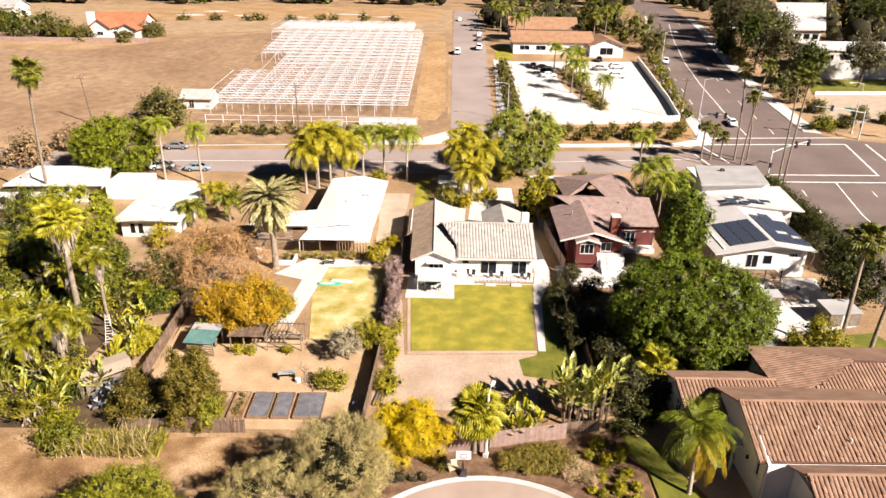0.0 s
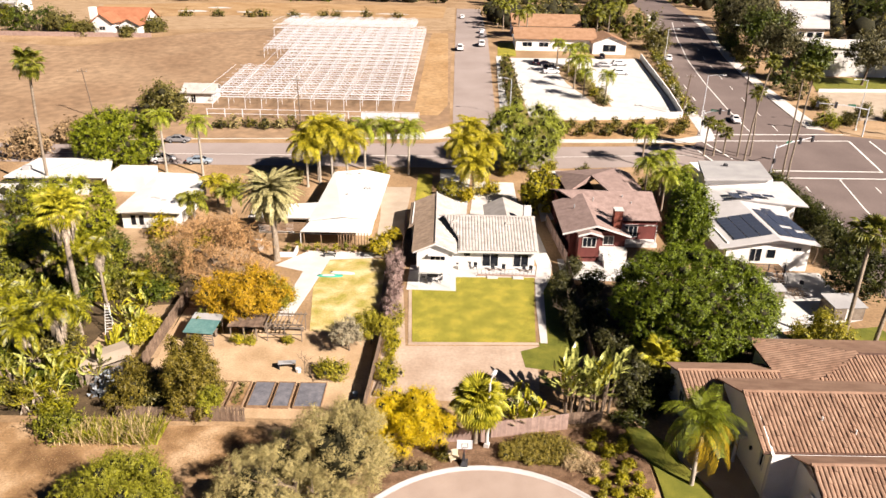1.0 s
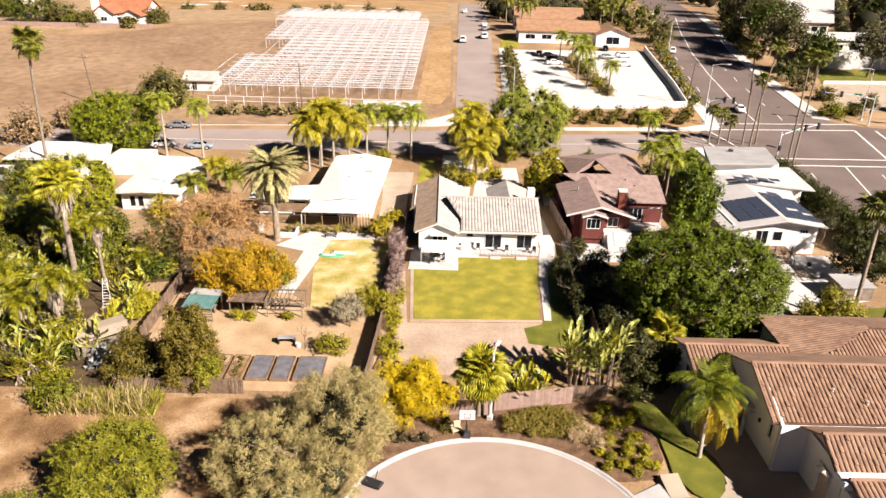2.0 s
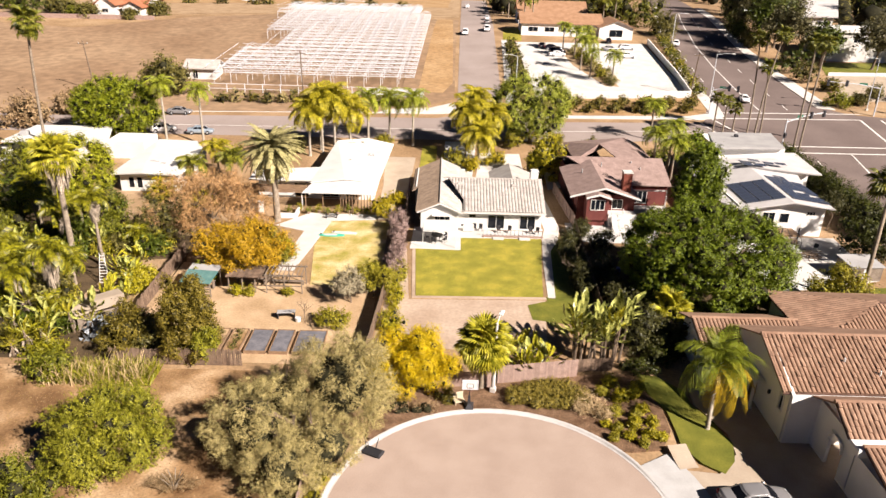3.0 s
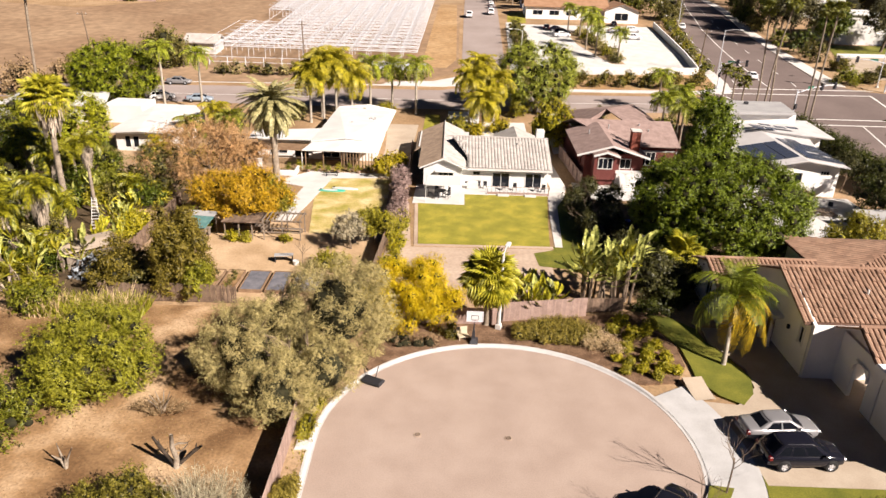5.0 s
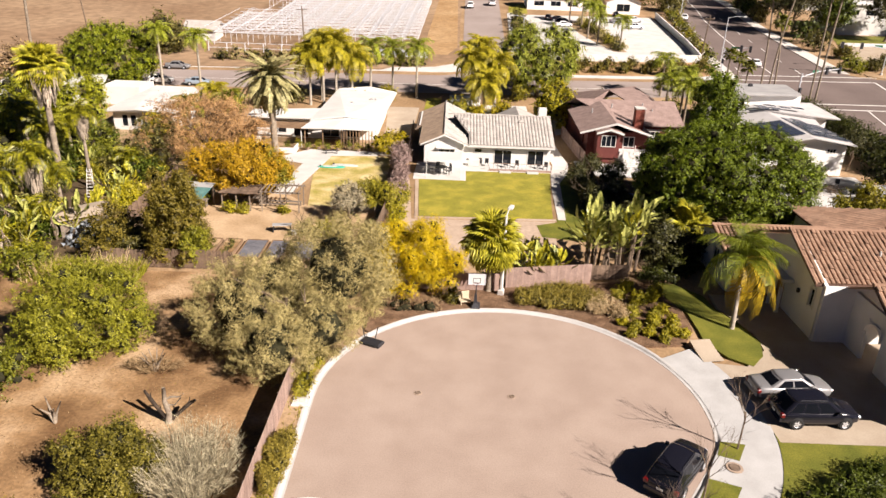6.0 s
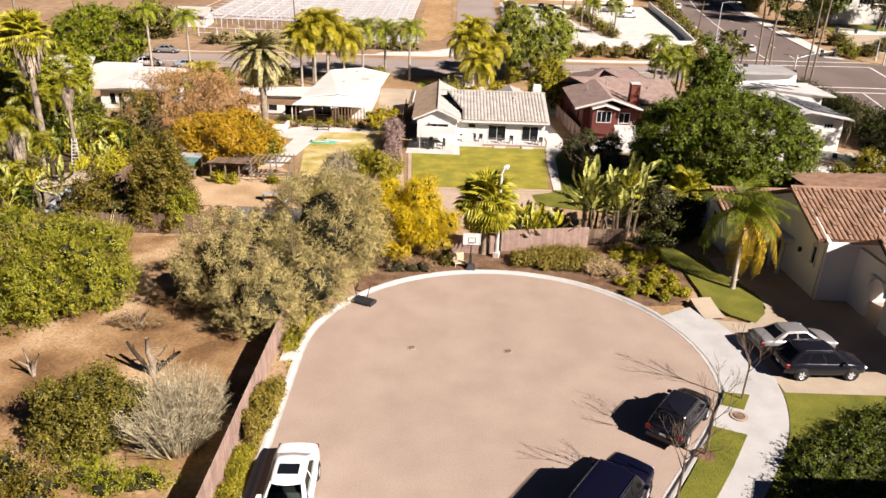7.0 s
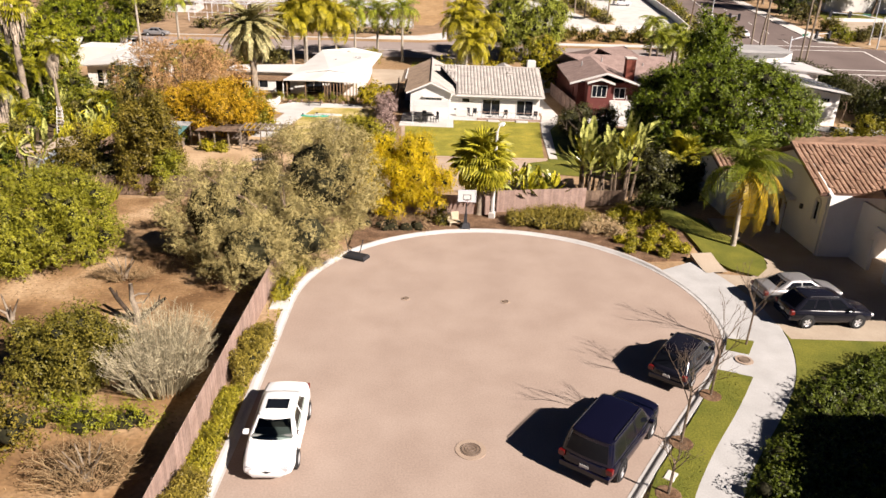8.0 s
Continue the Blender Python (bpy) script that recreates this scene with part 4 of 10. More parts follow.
    for x in (44.55, 45.85):
        part("handrail", Geo().tube([(x, 85.0, 2.05), (x, 83.2, 1.0)], 0.035, 5).tube([(x, 83.2, -0.1), (x, 83.2, 1.0)], 0.03, 5), DARKMETAL, ob)
    part("rail", Geo().tube([(41.6, 85.1, 2.05), (44.5, 85.1, 2.05)], 0.035, 5).tube([(41.6, 85.1, 1.6), (44.5, 85.1, 1.6)], 0.025, 5), DARKMETAL, ob)
    return ob


solar_house()


def white_roof_house():
    ob = thing("house", "low white-roofed house with a timber pergola at the back", "house")
    g = Geo()
    g.wall("x", 97.2, -19.4, -10.6, -0.2, 3.1, 0.2, [(-18, -15.5, 0, 2.2), (-14.6, -12.6, 0.3, 2.2)]).wall("y", -10.6, 97.4, 116, -0.2, 3.1, 0.2).wall("y", -18.6, 103.5, 116.6, -0.2, 3.1, 0.2).wall("x", 116.4, -18.6, -10.6, -0.2, 3.2, 0.2)
    g.wall("x", 97.4, -27, -19.4, -0.2, 2.9, 0.2, [(-25.5, -23, 0.6, 2.2), (-22, -20, 0, 2.2)]).wall("y", -27.2, 97.4, 101.2, -0.2, 2.9, 0.2)
    part("wall", g, STUCCO, ob)
    room_dark(ob, -18.2, -11, 98.4, 115.8, 0, 2.7)
    room_dark(ob, -26.8, -19.8, 98.4, 100.8, 0, 2.5)
    for a, b in ((-18, -15.5), (-14.6, -12.6)):
        window(ob, "x", 97.2, a, b, 0.3, 2.2, bars=1)
    window(ob, "x", 97.4, -25.5, -23, 0.6, 2.2, bars=1)
    roof_sheet(ob, [(-19.2, 95.2, 3.15), (-14.3, 95.4, 3.75), (-9.6, 96.2, 3.1), (-8.9, 116.6, 3.25), (-13.5, 117.4, 3.9), (-18.6, 117.2, 3.4), (-19.0, 102.6, 3.2)], WHITEROOF, 0.2)
    roof_sheet(ob, [(-28.2, 96.0, 3.1), (-19.0, 96.2, 3.12), (-19.0, 102.4, 3.2), (-28.4, 100.6, 3.1)], WHITEROOF, 0.18)
    roof_sheet(ob, [(-19.8, 91.9, 2.72), (-15.4, 91.6, 2.86), (-10.2, 92.0, 2.68), (-9.7, 96.0, 2.98), (-14.3, 95.2, 3.5), (-19.0, 95.0, 3.02)], WHITEROOF, 0.12, "white awning roof over the terrace")
    for x, y in ((-12.2, 108.5), (-11.6, 108.3), (-14.8, 105.2)):
        part("roof_vent", Geo().soft_box(x - 0.18, x + 0.18, y - 0.18, y + 0.18, 3.3, 3.75, 0.05), GREYROOF, ob)
    for x in (-19.4, -17.0, -14.5, -12.2, -10.4):
        part("post", Geo().box(x - 0.06, x + 0.06, 92.2, 92.32, 0, 2.65), WOOD, ob)
    # timber slat pergola to the west
    for k in range(7):
        part("slat", Geo().box(-27.4, -19.6, 92.3 + 0.5 * k, 92.44 + 0.5 * k, 2.5, 2.62), WOOD, ob)
    for x in (-27.2, -23.4, -19.9):
        part("beam", Geo().box(x - 0.06, x + 0.06, 92.1, 96.2, 2.36, 2.5), WOOD, ob)
        part("post", Geo().box(x - 0.06, x + 0.06, 92.2, 92.32, 0, 2.36), WHITEPAINT, ob)
    for k in range(9):
        part("slat", Geo().box(-14.2 + 0.42 * k, -14.08 + 0.42 * k, 92.0, 92.06, 0.05, 2.55), WOOD, ob)
    return ob


white_roof_house()


def low_house():
    ob = thing("house", "low white house with a flat bright roof beside the grove", "house")
    g = Geo()
    g.wall("x", 98.2, -47.6, -39.6, -0.2, 2.8, 0.2, [(-46.6, -45.7, 0.5, 2.2), (-45.4, -44.5, 0.5, 2.2)]).wall("y", -47.8, 98.2, 115, -0.2, 2.8, 0.2).wall("y", -39.8, 98.4, 108, -0.2, 2.8, 0.2)
    part("wall", g, STUCCO, ob)
    room_dark(ob, -47.2, -40.2, 99.2, 114, 0, 2.5)
    window(ob, "x", 98.2, -46.6, -45.7, 0.5, 2.2, bars=0)
    window(ob, "x", 98.2, -45.4, -44.5, 0.5, 2.2, bars=0)
    roof_sheet(ob, [(-48.6, 97.2, 2.95), (-44, 97.0, 3.35), (-38.6, 97.4, 3.0), (-38.4, 109, 3.05), (-42.0, 115.4, 3.15), (-48.6, 116.0, 3.1)], WHITEROOF, 0.22)
    part("wall", Geo().box(-57, -50.5, 114, 120, -0.2, 3.0), STUCCO, ob)
    for x, y in ((-44.6, 102.8), (-43.8, 102.4), (-42.6, 101.8)):
        part("skylight", Geo().soft_box(x - 0.4, x + 0.4, y - 0.25, y + 0.25, 3.0, 3.4, 0.05), GREYROOF, ob)
    return ob


low_house()


def corner_house():
    ob = thing("house", "white flat-roofed house half hidden by palms", "house", (1.5, -5.0, 0))
    part("wall", Geo().wall("x", 106, -76, -63.5, -0.2, 2.9, 0.2, [(-67, -65.8, 1.2, 2.3)]).box(-63.7, -63.5, 106.2, 122, -0.2, 2.9), STUCCO, ob)
    room_dark(ob, -75, -64.2, 107, 121, 0, 2.5)
    window(ob, "x", 106, -67, -65.8, 1.2, 2.3, bars=0)
    roof_sheet(ob, [(-78, 105, 3.1), (-63, 105.2, 3.1), (-62, 114, 3.2), (-78, 113, 3.2)], WHITEROOF, 0.3)
    roof_sheet(ob, [(-74, 116, 3.5), (-57, 117, 3.5), (-60.4, 126.5, 3.7), (-73.4, 126, 3.7)], WHITEROOF, 0.3)
    part("wall", Geo().box(-73, -61.2, 117.5, 124.5, -0.2, 3.3), STUCCO, ob)
    for k in range(4):
        part("roof_pipe", Geo().tube([(-69 + 1.2 * k, 118, 3.6), (-67 + 1.2 * k, 123, 3.75)], 0.06, 5), GREYROOF, ob)
    part("roof_unit", Geo().soft_box(-72.5, -71.3, 119, 120, 3.5, 4.3, 0.06), GREYROOF, ob)
    return ob


corner_house()


def tiled_house():
    ob = thing("house", "cream stucco house with terracotta barrel-tile roofs and arched windows", "house")
    # two-storey gable block: west gable wall at x 26.4
    g = Geo()
    g.wall("y", 26.4, 43.9, 54.2, 0.0, 4.45, 0.25, [(45.0, 45.55, 2.3, 3.7)]).wall("x", 43.9, 26.65, 38, 0.0, 4.45, 0.25)
    part("wall", g, GREYSTUCCO, ob)
    g = Geo()
    g.add([(26.4, 43.9, 4.45), (26.4, 54.2, 4.45), (26.4, 49.1, 6.4), (26.65, 43.9, 4.45), (26.65, 54.2, 4.45), (26.65, 49.1, 6.4)], [(2, 1, 0), (3, 4, 5), (0, 1, 4, 3), (1, 2, 5, 4), (2, 0, 3, 5)])
    part("gable", g, GREYSTUCCO, ob)
    room_dark(ob, 27.0, 37.6, 44.8, 53.1, 0.2, 4.2)
    window(ob, "y", 26.4, 45.0, 45.55, 2.3, 3.7, bars=0, frame_mat=WHITEPAINT)
    # low garage wing to the north-west
    g = Geo()
    g.wall("y", 23.0, 52.2, 58.6, 0, 3.1, 0.25, [(54.3, 55.6, 1.0, 2.7)]).wall("x", 52.2, 23.25, 26.4, 0, 3.1, 0.25, [(23.8, 25.8, 0.1, 2.3)])
    part("wall", g, GREYSTUCCO, ob)
    g = Geo()
    g.add([(23.0, 52.2, 3.1), (23.0, 58.6, 3.1), (23.0, 55.2, 4.1), (23.25, 52.2, 3.1), (23.25, 58.6, 3.1), (23.25, 55.2, 4.1)], [(2, 1, 0), (3, 4, 5), (0, 1, 4, 3), (1, 2, 5, 4), (2, 0, 3, 5)])
    part("gable", g, GREYSTUCCO, ob)
    room_dark(ob, 23.6, 26.2, 53, 58, 0.2, 2.8)
    window(ob, "y", 23.0, 54.3, 55.6, 1.0, 2.7, bars=1)
    part("garage_door", Geo().box(23.0, 25.2, 52.28, 51.74, 0.1, 2.3), WHITEPAINT, ob, "white panelled garage door")
    # entry wing to the south with an arched porch
    part("wall", Geo().wall("y", 28.6, 38.8, 43.9, 0, 4.2, 0.25, [(40.0, 41.8, 0.1, 3.2)]).box(28.65, 38, 38.8, 39.05, 0, 4.2), GREYSTUCCO, ob)
    arch = Geo()
    for k in range(8):
        a0, a1 = math.pi * k / 8, math.pi * (k + 1) / 8
        y0, y1 = 40.9 - 0.9 * math.cos(a0), 40.9 - 0.9 * math.cos(a1)
        z0, z1 = 2.3 + 0.9 * math.sin(a0), 2.3 + 0.9 * math.sin(a1)
        arch.add([(28.4, y0, z0), (28.4, y1, z1), (28.4, y1, 3.25), (28.4, y0, 3.25), (28.65, y0, z0), (28.65, y1, z1), (28.65, y1, 3.25), (28.65, y0, 3.25)], [(0, 1, 2, 3), (7, 6, 5, 4), (0, 4, 5, 1)])
    part("arch", arch, GREYSTUCCO, ob)
    part("balcony", Geo().soft_box(27.8, 34, 37.4, 38.7, 4.2, 4.75, 0.08), GREYSTUCCO, ob, "cream parapet ledge")
    part("wall", Geo().box(28.6, 40, 32.4, 38.7, 0, 3.5), GREYSTUCCO, ob)
    # block behind with the hip roof
    part("wall", Geo().box(32.6, 46, 54.8, 62, 0, 3.8), GREYSTUCCO, ob)
    # porch columns, arched window surround, lantern and planter on the west wall
    for y in (48.4, 49.9, 51.4):
        part("column", Geo().tube([(25.7, y, 0.1), (25.7, y, 0.3), (25.7, y, 2.6), (25.7, y, 2.75)], [0.2, 0.15, 0.14, 0.19], 10), WHITEPAINT, ob, smooth=True)
    part("porch_beam", Geo().soft_box(25.5, 26.38, 48.1, 51.7, 2.75, 3.0, 0.03), WHITEPAINT, ob)
    part("front_door", Geo().box(26.34, 26.38, 49.3, 50.4, 0.1, 2.3), WOOD, ob, "brown panelled front door")
    part("window_surround", Geo().tube([(26.37, 44.92, 2.2)] + [(26.37, 45.275 - 0.36 * math.cos(math.pi * q / 10), 3.55 + 0.36 * math.sin(math.pi * q / 10)) for q in range(11)] + [(26.37, 45.63, 2.2)], 0.06, 6), WHITEPAINT, ob, "white arched surround")
    part("lantern", Geo().soft_box(26.2, 26.38, 47.0, 47.18, 2.5, 2.85, 0.04), DARKMETAL, ob, "dark wall lantern")
    part("downpipe", Geo().tube([(26.32, 44.1, 0.1), (26.32, 44.1, 4.3)], 0.05, 7), WHITEPAINT, ob)
    return ob


TILED_HOUSE = tiled_house()


# ---- far buildings ----
def gable_house(label, x0, x1, y0, y1, wall, rise, wmat, rmat, along="x", openings=(), over=0.7):
    z = terrain((y0 + y1) / 2) - 0.3
    ob = thing("house", label, "house", (0, 0, 0))
    h = z + wall
    part("wall", Geo().wall("x", y0, x0, x1, z - 0.8, h, 0.25, [(a, b, z + c, z + d) for a, b, c, d in openings]).box(x0, x0 + 0.25, y0 + 0.25, y1, z - 0.8, h).box(x1 - 0.25, x1, y0 + 0.25, y1, z - 0.8, h).box(x0, x1, y1, y1 + 0.25, z - 0.8, h), wmat, ob)
    room_dark(ob, x0 + 0.6, x1 - 0.6, y0 + 0.8, y1 - 0.5, z, h - 0.2)
    for a, b, c, d in openings:
        window(ob, "x", y0, a, b, z + c, z + d, bars=1)
    if along == "x":
        m = (y0 + y1) / 2
        roof_sheet(ob, [(x0 - over, m, h + rise), (x1 + over, m, h + rise), (x1 + over, y0 - over, h - 0.1), (x0 - over, y0 - over, h - 0.1)], rmat, 0.2)
        roof_sheet(ob, [(x0 - over, m, h + rise), (x0 - over, y1 + over, h - 0.1), (x1 + over, y1 + over, h - 0.1), (x1 + over, m, h + rise)], rmat, 0.2)
        for x in (x0, x1 - 0.25):
            part("gable", Geo().add([(x, y0, h), (x, y1, h), (x, m, h + rise), (x + 0.25, y0, h), (x + 0.25, y1, h), (x + 0.25, m, h + rise)], [(2, 1, 0), (3, 4, 5), (1, 2, 5, 4), (2, 0, 3, 5)]), wmat, ob)
    else:
        m = (x0 + x1) / 2
        roof_sheet(ob, [(m, y0 - over, h + rise), (m, y1 + over, h + rise), (x0 - over, y1 + over, h - 0.1), (x0 - over, y0 - over, h - 0.1)], rmat, 0.2)
        roof_sheet(ob, [(m, y0 - over, h + rise), (x1 + over, y0 - over, h - 0.1), (x1 + over, y1 + over, h - 0.1), (m, y1 + over, h + rise)], rmat, 0.2)
        part("gable", Geo().add([(x0, y0, h), (x1, y0, h), (m, y0, h + rise), (x0, y0 + 0.25, h), (x1, y0 + 0.25, h), (m, y0 + 0.25, h + rise)], [(0, 1, 2), (5, 4, 3), (1, 4, 5, 2), (2, 5, 3, 0)]), wmat, ob)
    return ob


gable_house("long office building with an orange-brown tile roof", 22, 46, 222, 232, 3.6, 2.6, GREYSTUCCO, ORANGETILE, "x", [(24, 27, 1, 2.4), (29, 32, 1, 2.4), (34, 37, 1, 2.4), (39, 42, 1, 2.4)])
gable_house("tile-roofed wing of the office building", 45, 55, 219, 231, 3.4, 2.0, GREYSTUCCO, ORANGETILE, "y", [(48, 52, 0.5, 2.6)])
gable_house("tile-roofed house behind the office building", 23, 45, 244, 255, 4.2, 3.2, GREYSTUCCO, ORANGETILE, "x", [(26, 29, 1.2, 2.6), (33, 36, 1.2, 2.6), (39, 42, 1.2, 2.6)])
RED_HOUSE_FAR = gable_house("white house with a red tile roof beside the field", -113, -97, 237, 249, 4.0, 3.4, STUCCO, REDTILE, "x", [(-110, -108, 1.2, 2.8)])
part("chimney", Geo().soft_box(-113.6, -111.6, 235.6, 237.2, 9.8, 18.4, 0.1), STUCCO, RED_HOUSE_FAR, "tall white stucco chimney")
gable_house("white gabled wing of the red-roofed house", -110.5, -104.5, 230, 238, 4.0, 2.6, STUCCO, REDTILE, "y", [(-108.5, -106.5, 1.6, 2.8)])
gable_house("red-tiled garage wing of the field house", -103, -97, 232, 240, 3.2, 1.8, STUCCO, REDTILE, "y", [(-101, -99, 0.4, 2.4)])
gable_house("grey-roofed house at the edge of the graded land", -186, -166, 286, 298, 4.0, 3.0, STUCCO, GREYROOF, "x", [(-178, -176, 1.2, 2.8)])
gable_house("small pale shed with a weathered gable roof beside the frames", -60, -53.4, 163.5, 169, 2.7, 1.5, STUCCO, PALETILE, "x", [(-58.6, -57.4, 0.2, 2.1)])


def far_block(label, x0, x1, y0, y1, h, roof):
    z = terrain((y0 + y1) / 2)
    ob = thing("building", label, "building")
    cols = int((x1 - x0) / 5)
    holes = [(x0 + 1.2 + 5 * k, x0 + 4.4 + 5 * k, z + h - 2.6, z + h - 1.2) for k in range(cols)]
    part("wall", Geo().wall("x", y0, x0, x1, z - 1, z + h, 0.3, holes).box(x0, x0 + 0.3, y0 + 0.3, y1, z - 1, z + h).box(x1 - 0.3, x1, y0 + 0.3, y1, z - 1, z + h), STUCCO, ob)
    room_dark(ob, x0 + 0.8, x1 - 0.8, y0 + 1.2, y1, z, z + h - 0.4)
    for a, b, c, d in holes:
        window(ob, "x", y0, a, b, c, d, bars=2)
    part("roof", Geo().soft_box(x0 - 0.6, x1 + 0.6, y0 - 0.6, y1 + 0.4, z + h, z + h + 0.5, 0.1), roof, ob)
    return ob


far_block("long white school building with a band of windows", 104, 160, 199, 214, 7.0, WHITEROOF)


def hall():
    """A hall set askew along the avenue, under one long sloping roof."""
    ob = thing("building", "large hall with a pale grey sloping sheet roof behind the trees", "building")
    foot = [(115, 246.6), (128, 246.6), (146, 285), (128.6, 285)]
    z = terrain(246)
    part("wall", Geo().prism(foot, z - 1, z + 4.4), STUCCO, ob)
    part("roof", Geo().slab([(114.2, 245.6, 15.6), (129.0, 245.6, 15.7), (148.0, 286, 21.2), (128.4, 286, 21.0)], 0.4), PALEROOF, ob)
    for k in range(4):
        part("window", Geo().box(116.4 + 3.0 * k, 118.4 + 3.0 * k, 246.52, 246.58, z + 1.6, z + 3.2), GLASS, ob)
    return ob


hall()

# ---- plants ----
def leaf_cloud(name, clumps, count, length, width, mat, seed=1, core=0.58, hang=0.0, fill=0.5, tuft=11, heart=0.0):
    """Leaves as small bent rhombs round ellipsoid clumps (x, y, z, rx, ry, rz); those wider than heart have a ragged
    near-black core, painted as inner shade.
    """
    rng = np.random.default_rng(seed)
    count, length, width = int(count * 1.3), length * 0.88, width * 0.9
    c = np.array(clumps, float)
    area = c[:, 3] * c[:, 4] + c[:, 3] * c[:, 5] + c[:, 4] * c[:, 5]
    pick = rng.choice(len(c), count, p=area / area.sum())
    # leaves sit along short sprays that point outwards
    twigs = max(1, count // tuft)
    spray = rng.integers(0, twigs, count)
    pick = pick[:twigs][spray]
    dt = rng.normal(size=(twigs, 3))
    dt /= np.linalg.norm(dt, axis=1, keepdims=True)
    rt = 1.06 - fill * rng.random(twigs) ** 1.5
    rt *= 1 + 0.2 * np.sin(7 * dt[:, 0]) * np.sin(6 * dt[:, 1]) * np.cos(5 * dt[:, 2])
    way = dt * 0.9 + 0.6 * rng.normal(size=(twigs, 3))
    way[:, 2] += 0.35 - hang * 1.6
    way /= np.linalg.norm(way, axis=1, keepdims=True)
    d, r = dt[spray], rt[spray]
    along = rng.uniform(-1.0, 1.6, count) * length * 1.5
    p = c[pick, :3] + d * c[pick, 3:6] * r[:, None] + way[spray] * along[:, None] + rng.normal(size=(count, 3)) * length * 0.42
    t = rng.normal(size=(count, 3)) + way[spray] * 0.9
    nrm = d * 0.9 + np.array((0, 0, 0.4)) + 0.45 * rng.normal(size=(count, 3))
    nrm /= np.linalg.norm(nrm, axis=1, keepdims=True)
    t[:, 2] -= hang * 2
    t -= (t * nrm).sum(1)[:, None] * nrm
    t /= np.linalg.norm(t, axis=1, keepdims=True) + 1e-9
    s = np.cross(nrm, t)
    size = (0.65 + 0.7 * rng.random(count))[:, None]
    a, b = t * length / 2 * size, s * width / 2 * size
    verts = np.stack([p - a * 0.8 + b, p - a * 0.8 - b, p + a], 1).reshape(-1, 3)
    tris = np.arange(3 * count).reshape(-1, 3)
    quads = np.zeros((0, 4), int)
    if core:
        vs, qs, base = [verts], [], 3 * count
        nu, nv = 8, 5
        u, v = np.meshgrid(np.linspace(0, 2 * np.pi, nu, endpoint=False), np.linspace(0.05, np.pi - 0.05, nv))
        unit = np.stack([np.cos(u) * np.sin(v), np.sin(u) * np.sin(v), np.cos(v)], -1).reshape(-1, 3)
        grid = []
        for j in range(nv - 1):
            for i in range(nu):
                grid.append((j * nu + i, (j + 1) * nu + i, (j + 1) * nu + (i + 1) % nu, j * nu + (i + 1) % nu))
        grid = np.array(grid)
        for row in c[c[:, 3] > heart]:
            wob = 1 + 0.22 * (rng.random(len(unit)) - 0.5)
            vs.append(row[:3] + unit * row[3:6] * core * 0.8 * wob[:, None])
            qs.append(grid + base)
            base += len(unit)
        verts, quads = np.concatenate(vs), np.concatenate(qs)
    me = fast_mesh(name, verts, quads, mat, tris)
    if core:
        # the inner mass is coloured near-black in place of shade between the leaves
        me.materials.append(CORESHADE)
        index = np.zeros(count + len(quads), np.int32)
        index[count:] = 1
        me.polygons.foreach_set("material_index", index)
    return me


def clump_set(centre, radii, count, share, seed, low=-0.55, squash=0.85, reach=(0.6, 1.06)):
    """Clumps over an ellipsoid crown: an uneven outline with gaps; share: clump size against the crown; reach: how far out they sit."""
    rng = random.Random(seed)
    cx, cy, cz = centre
    rx, ry, rz = radii
    out = [(cx, cy, cz, rx * 0.6, ry * 0.6, rz * 0.6)]
    for k in range(count):
        z = low + (0.98 - low) * (k + 0.5) / count
        a = 2.399963 * k + rng.uniform(-0.5, 0.5)
        q = math.sqrt(max(0.0, 1 - z * z))
        w = rng.uniform(*reach)
        s = share * rng.uniform(0.6, 1.35)
        out.append((cx + rx * w * q * math.cos(a), cy + ry * w * q * math.sin(a), cz + rz * w * z, rx * s, ry * s, max(rx, rz) * s * squash))
    return out


def limbs(g, base, top, r, spread, n, seed):
    """A tapered trunk with n limbs."""
    rng = random.Random(seed)
    base, top = Vector(base), Vector(top)
    mid = base.lerp(top, 0.5) + Vector((rng.uniform(-0.1, 0.1), rng.uniform(-0.1, 0.1), 0)) * (top - base).length
    g.tube([base, base.lerp(mid, 0.15), mid, top], [r * 1.35, r, r * 0.8, r * 0.5], 8)
    for k in range(n):
        a = 2 * math.pi * (k + rng.random() * 0.6) / n
        s = base.lerp(top, rng.uniform(0.45, 0.9))
        e = s + Vector((math.cos(a) * spread, math.sin(a) * spread, spread * rng.uniform(0.5, 1.1)))
        m = s.lerp(e, 0.5) + Vector((0, 0, spread * 0.12))
        g.tube([s, m, e], [r * 0.5, r * 0.33, r * 0.12], 6)
        for _ in range(2):
            f = e + Vector((rng.uniform(-1, 1), rng.uniform(-1, 1), rng.uniform(0.2, 1))) * spread * 0.45
            g.tube([m.lerp(e, 0.6), f], [r * 0.2, r * 0.06], 5)
    return g


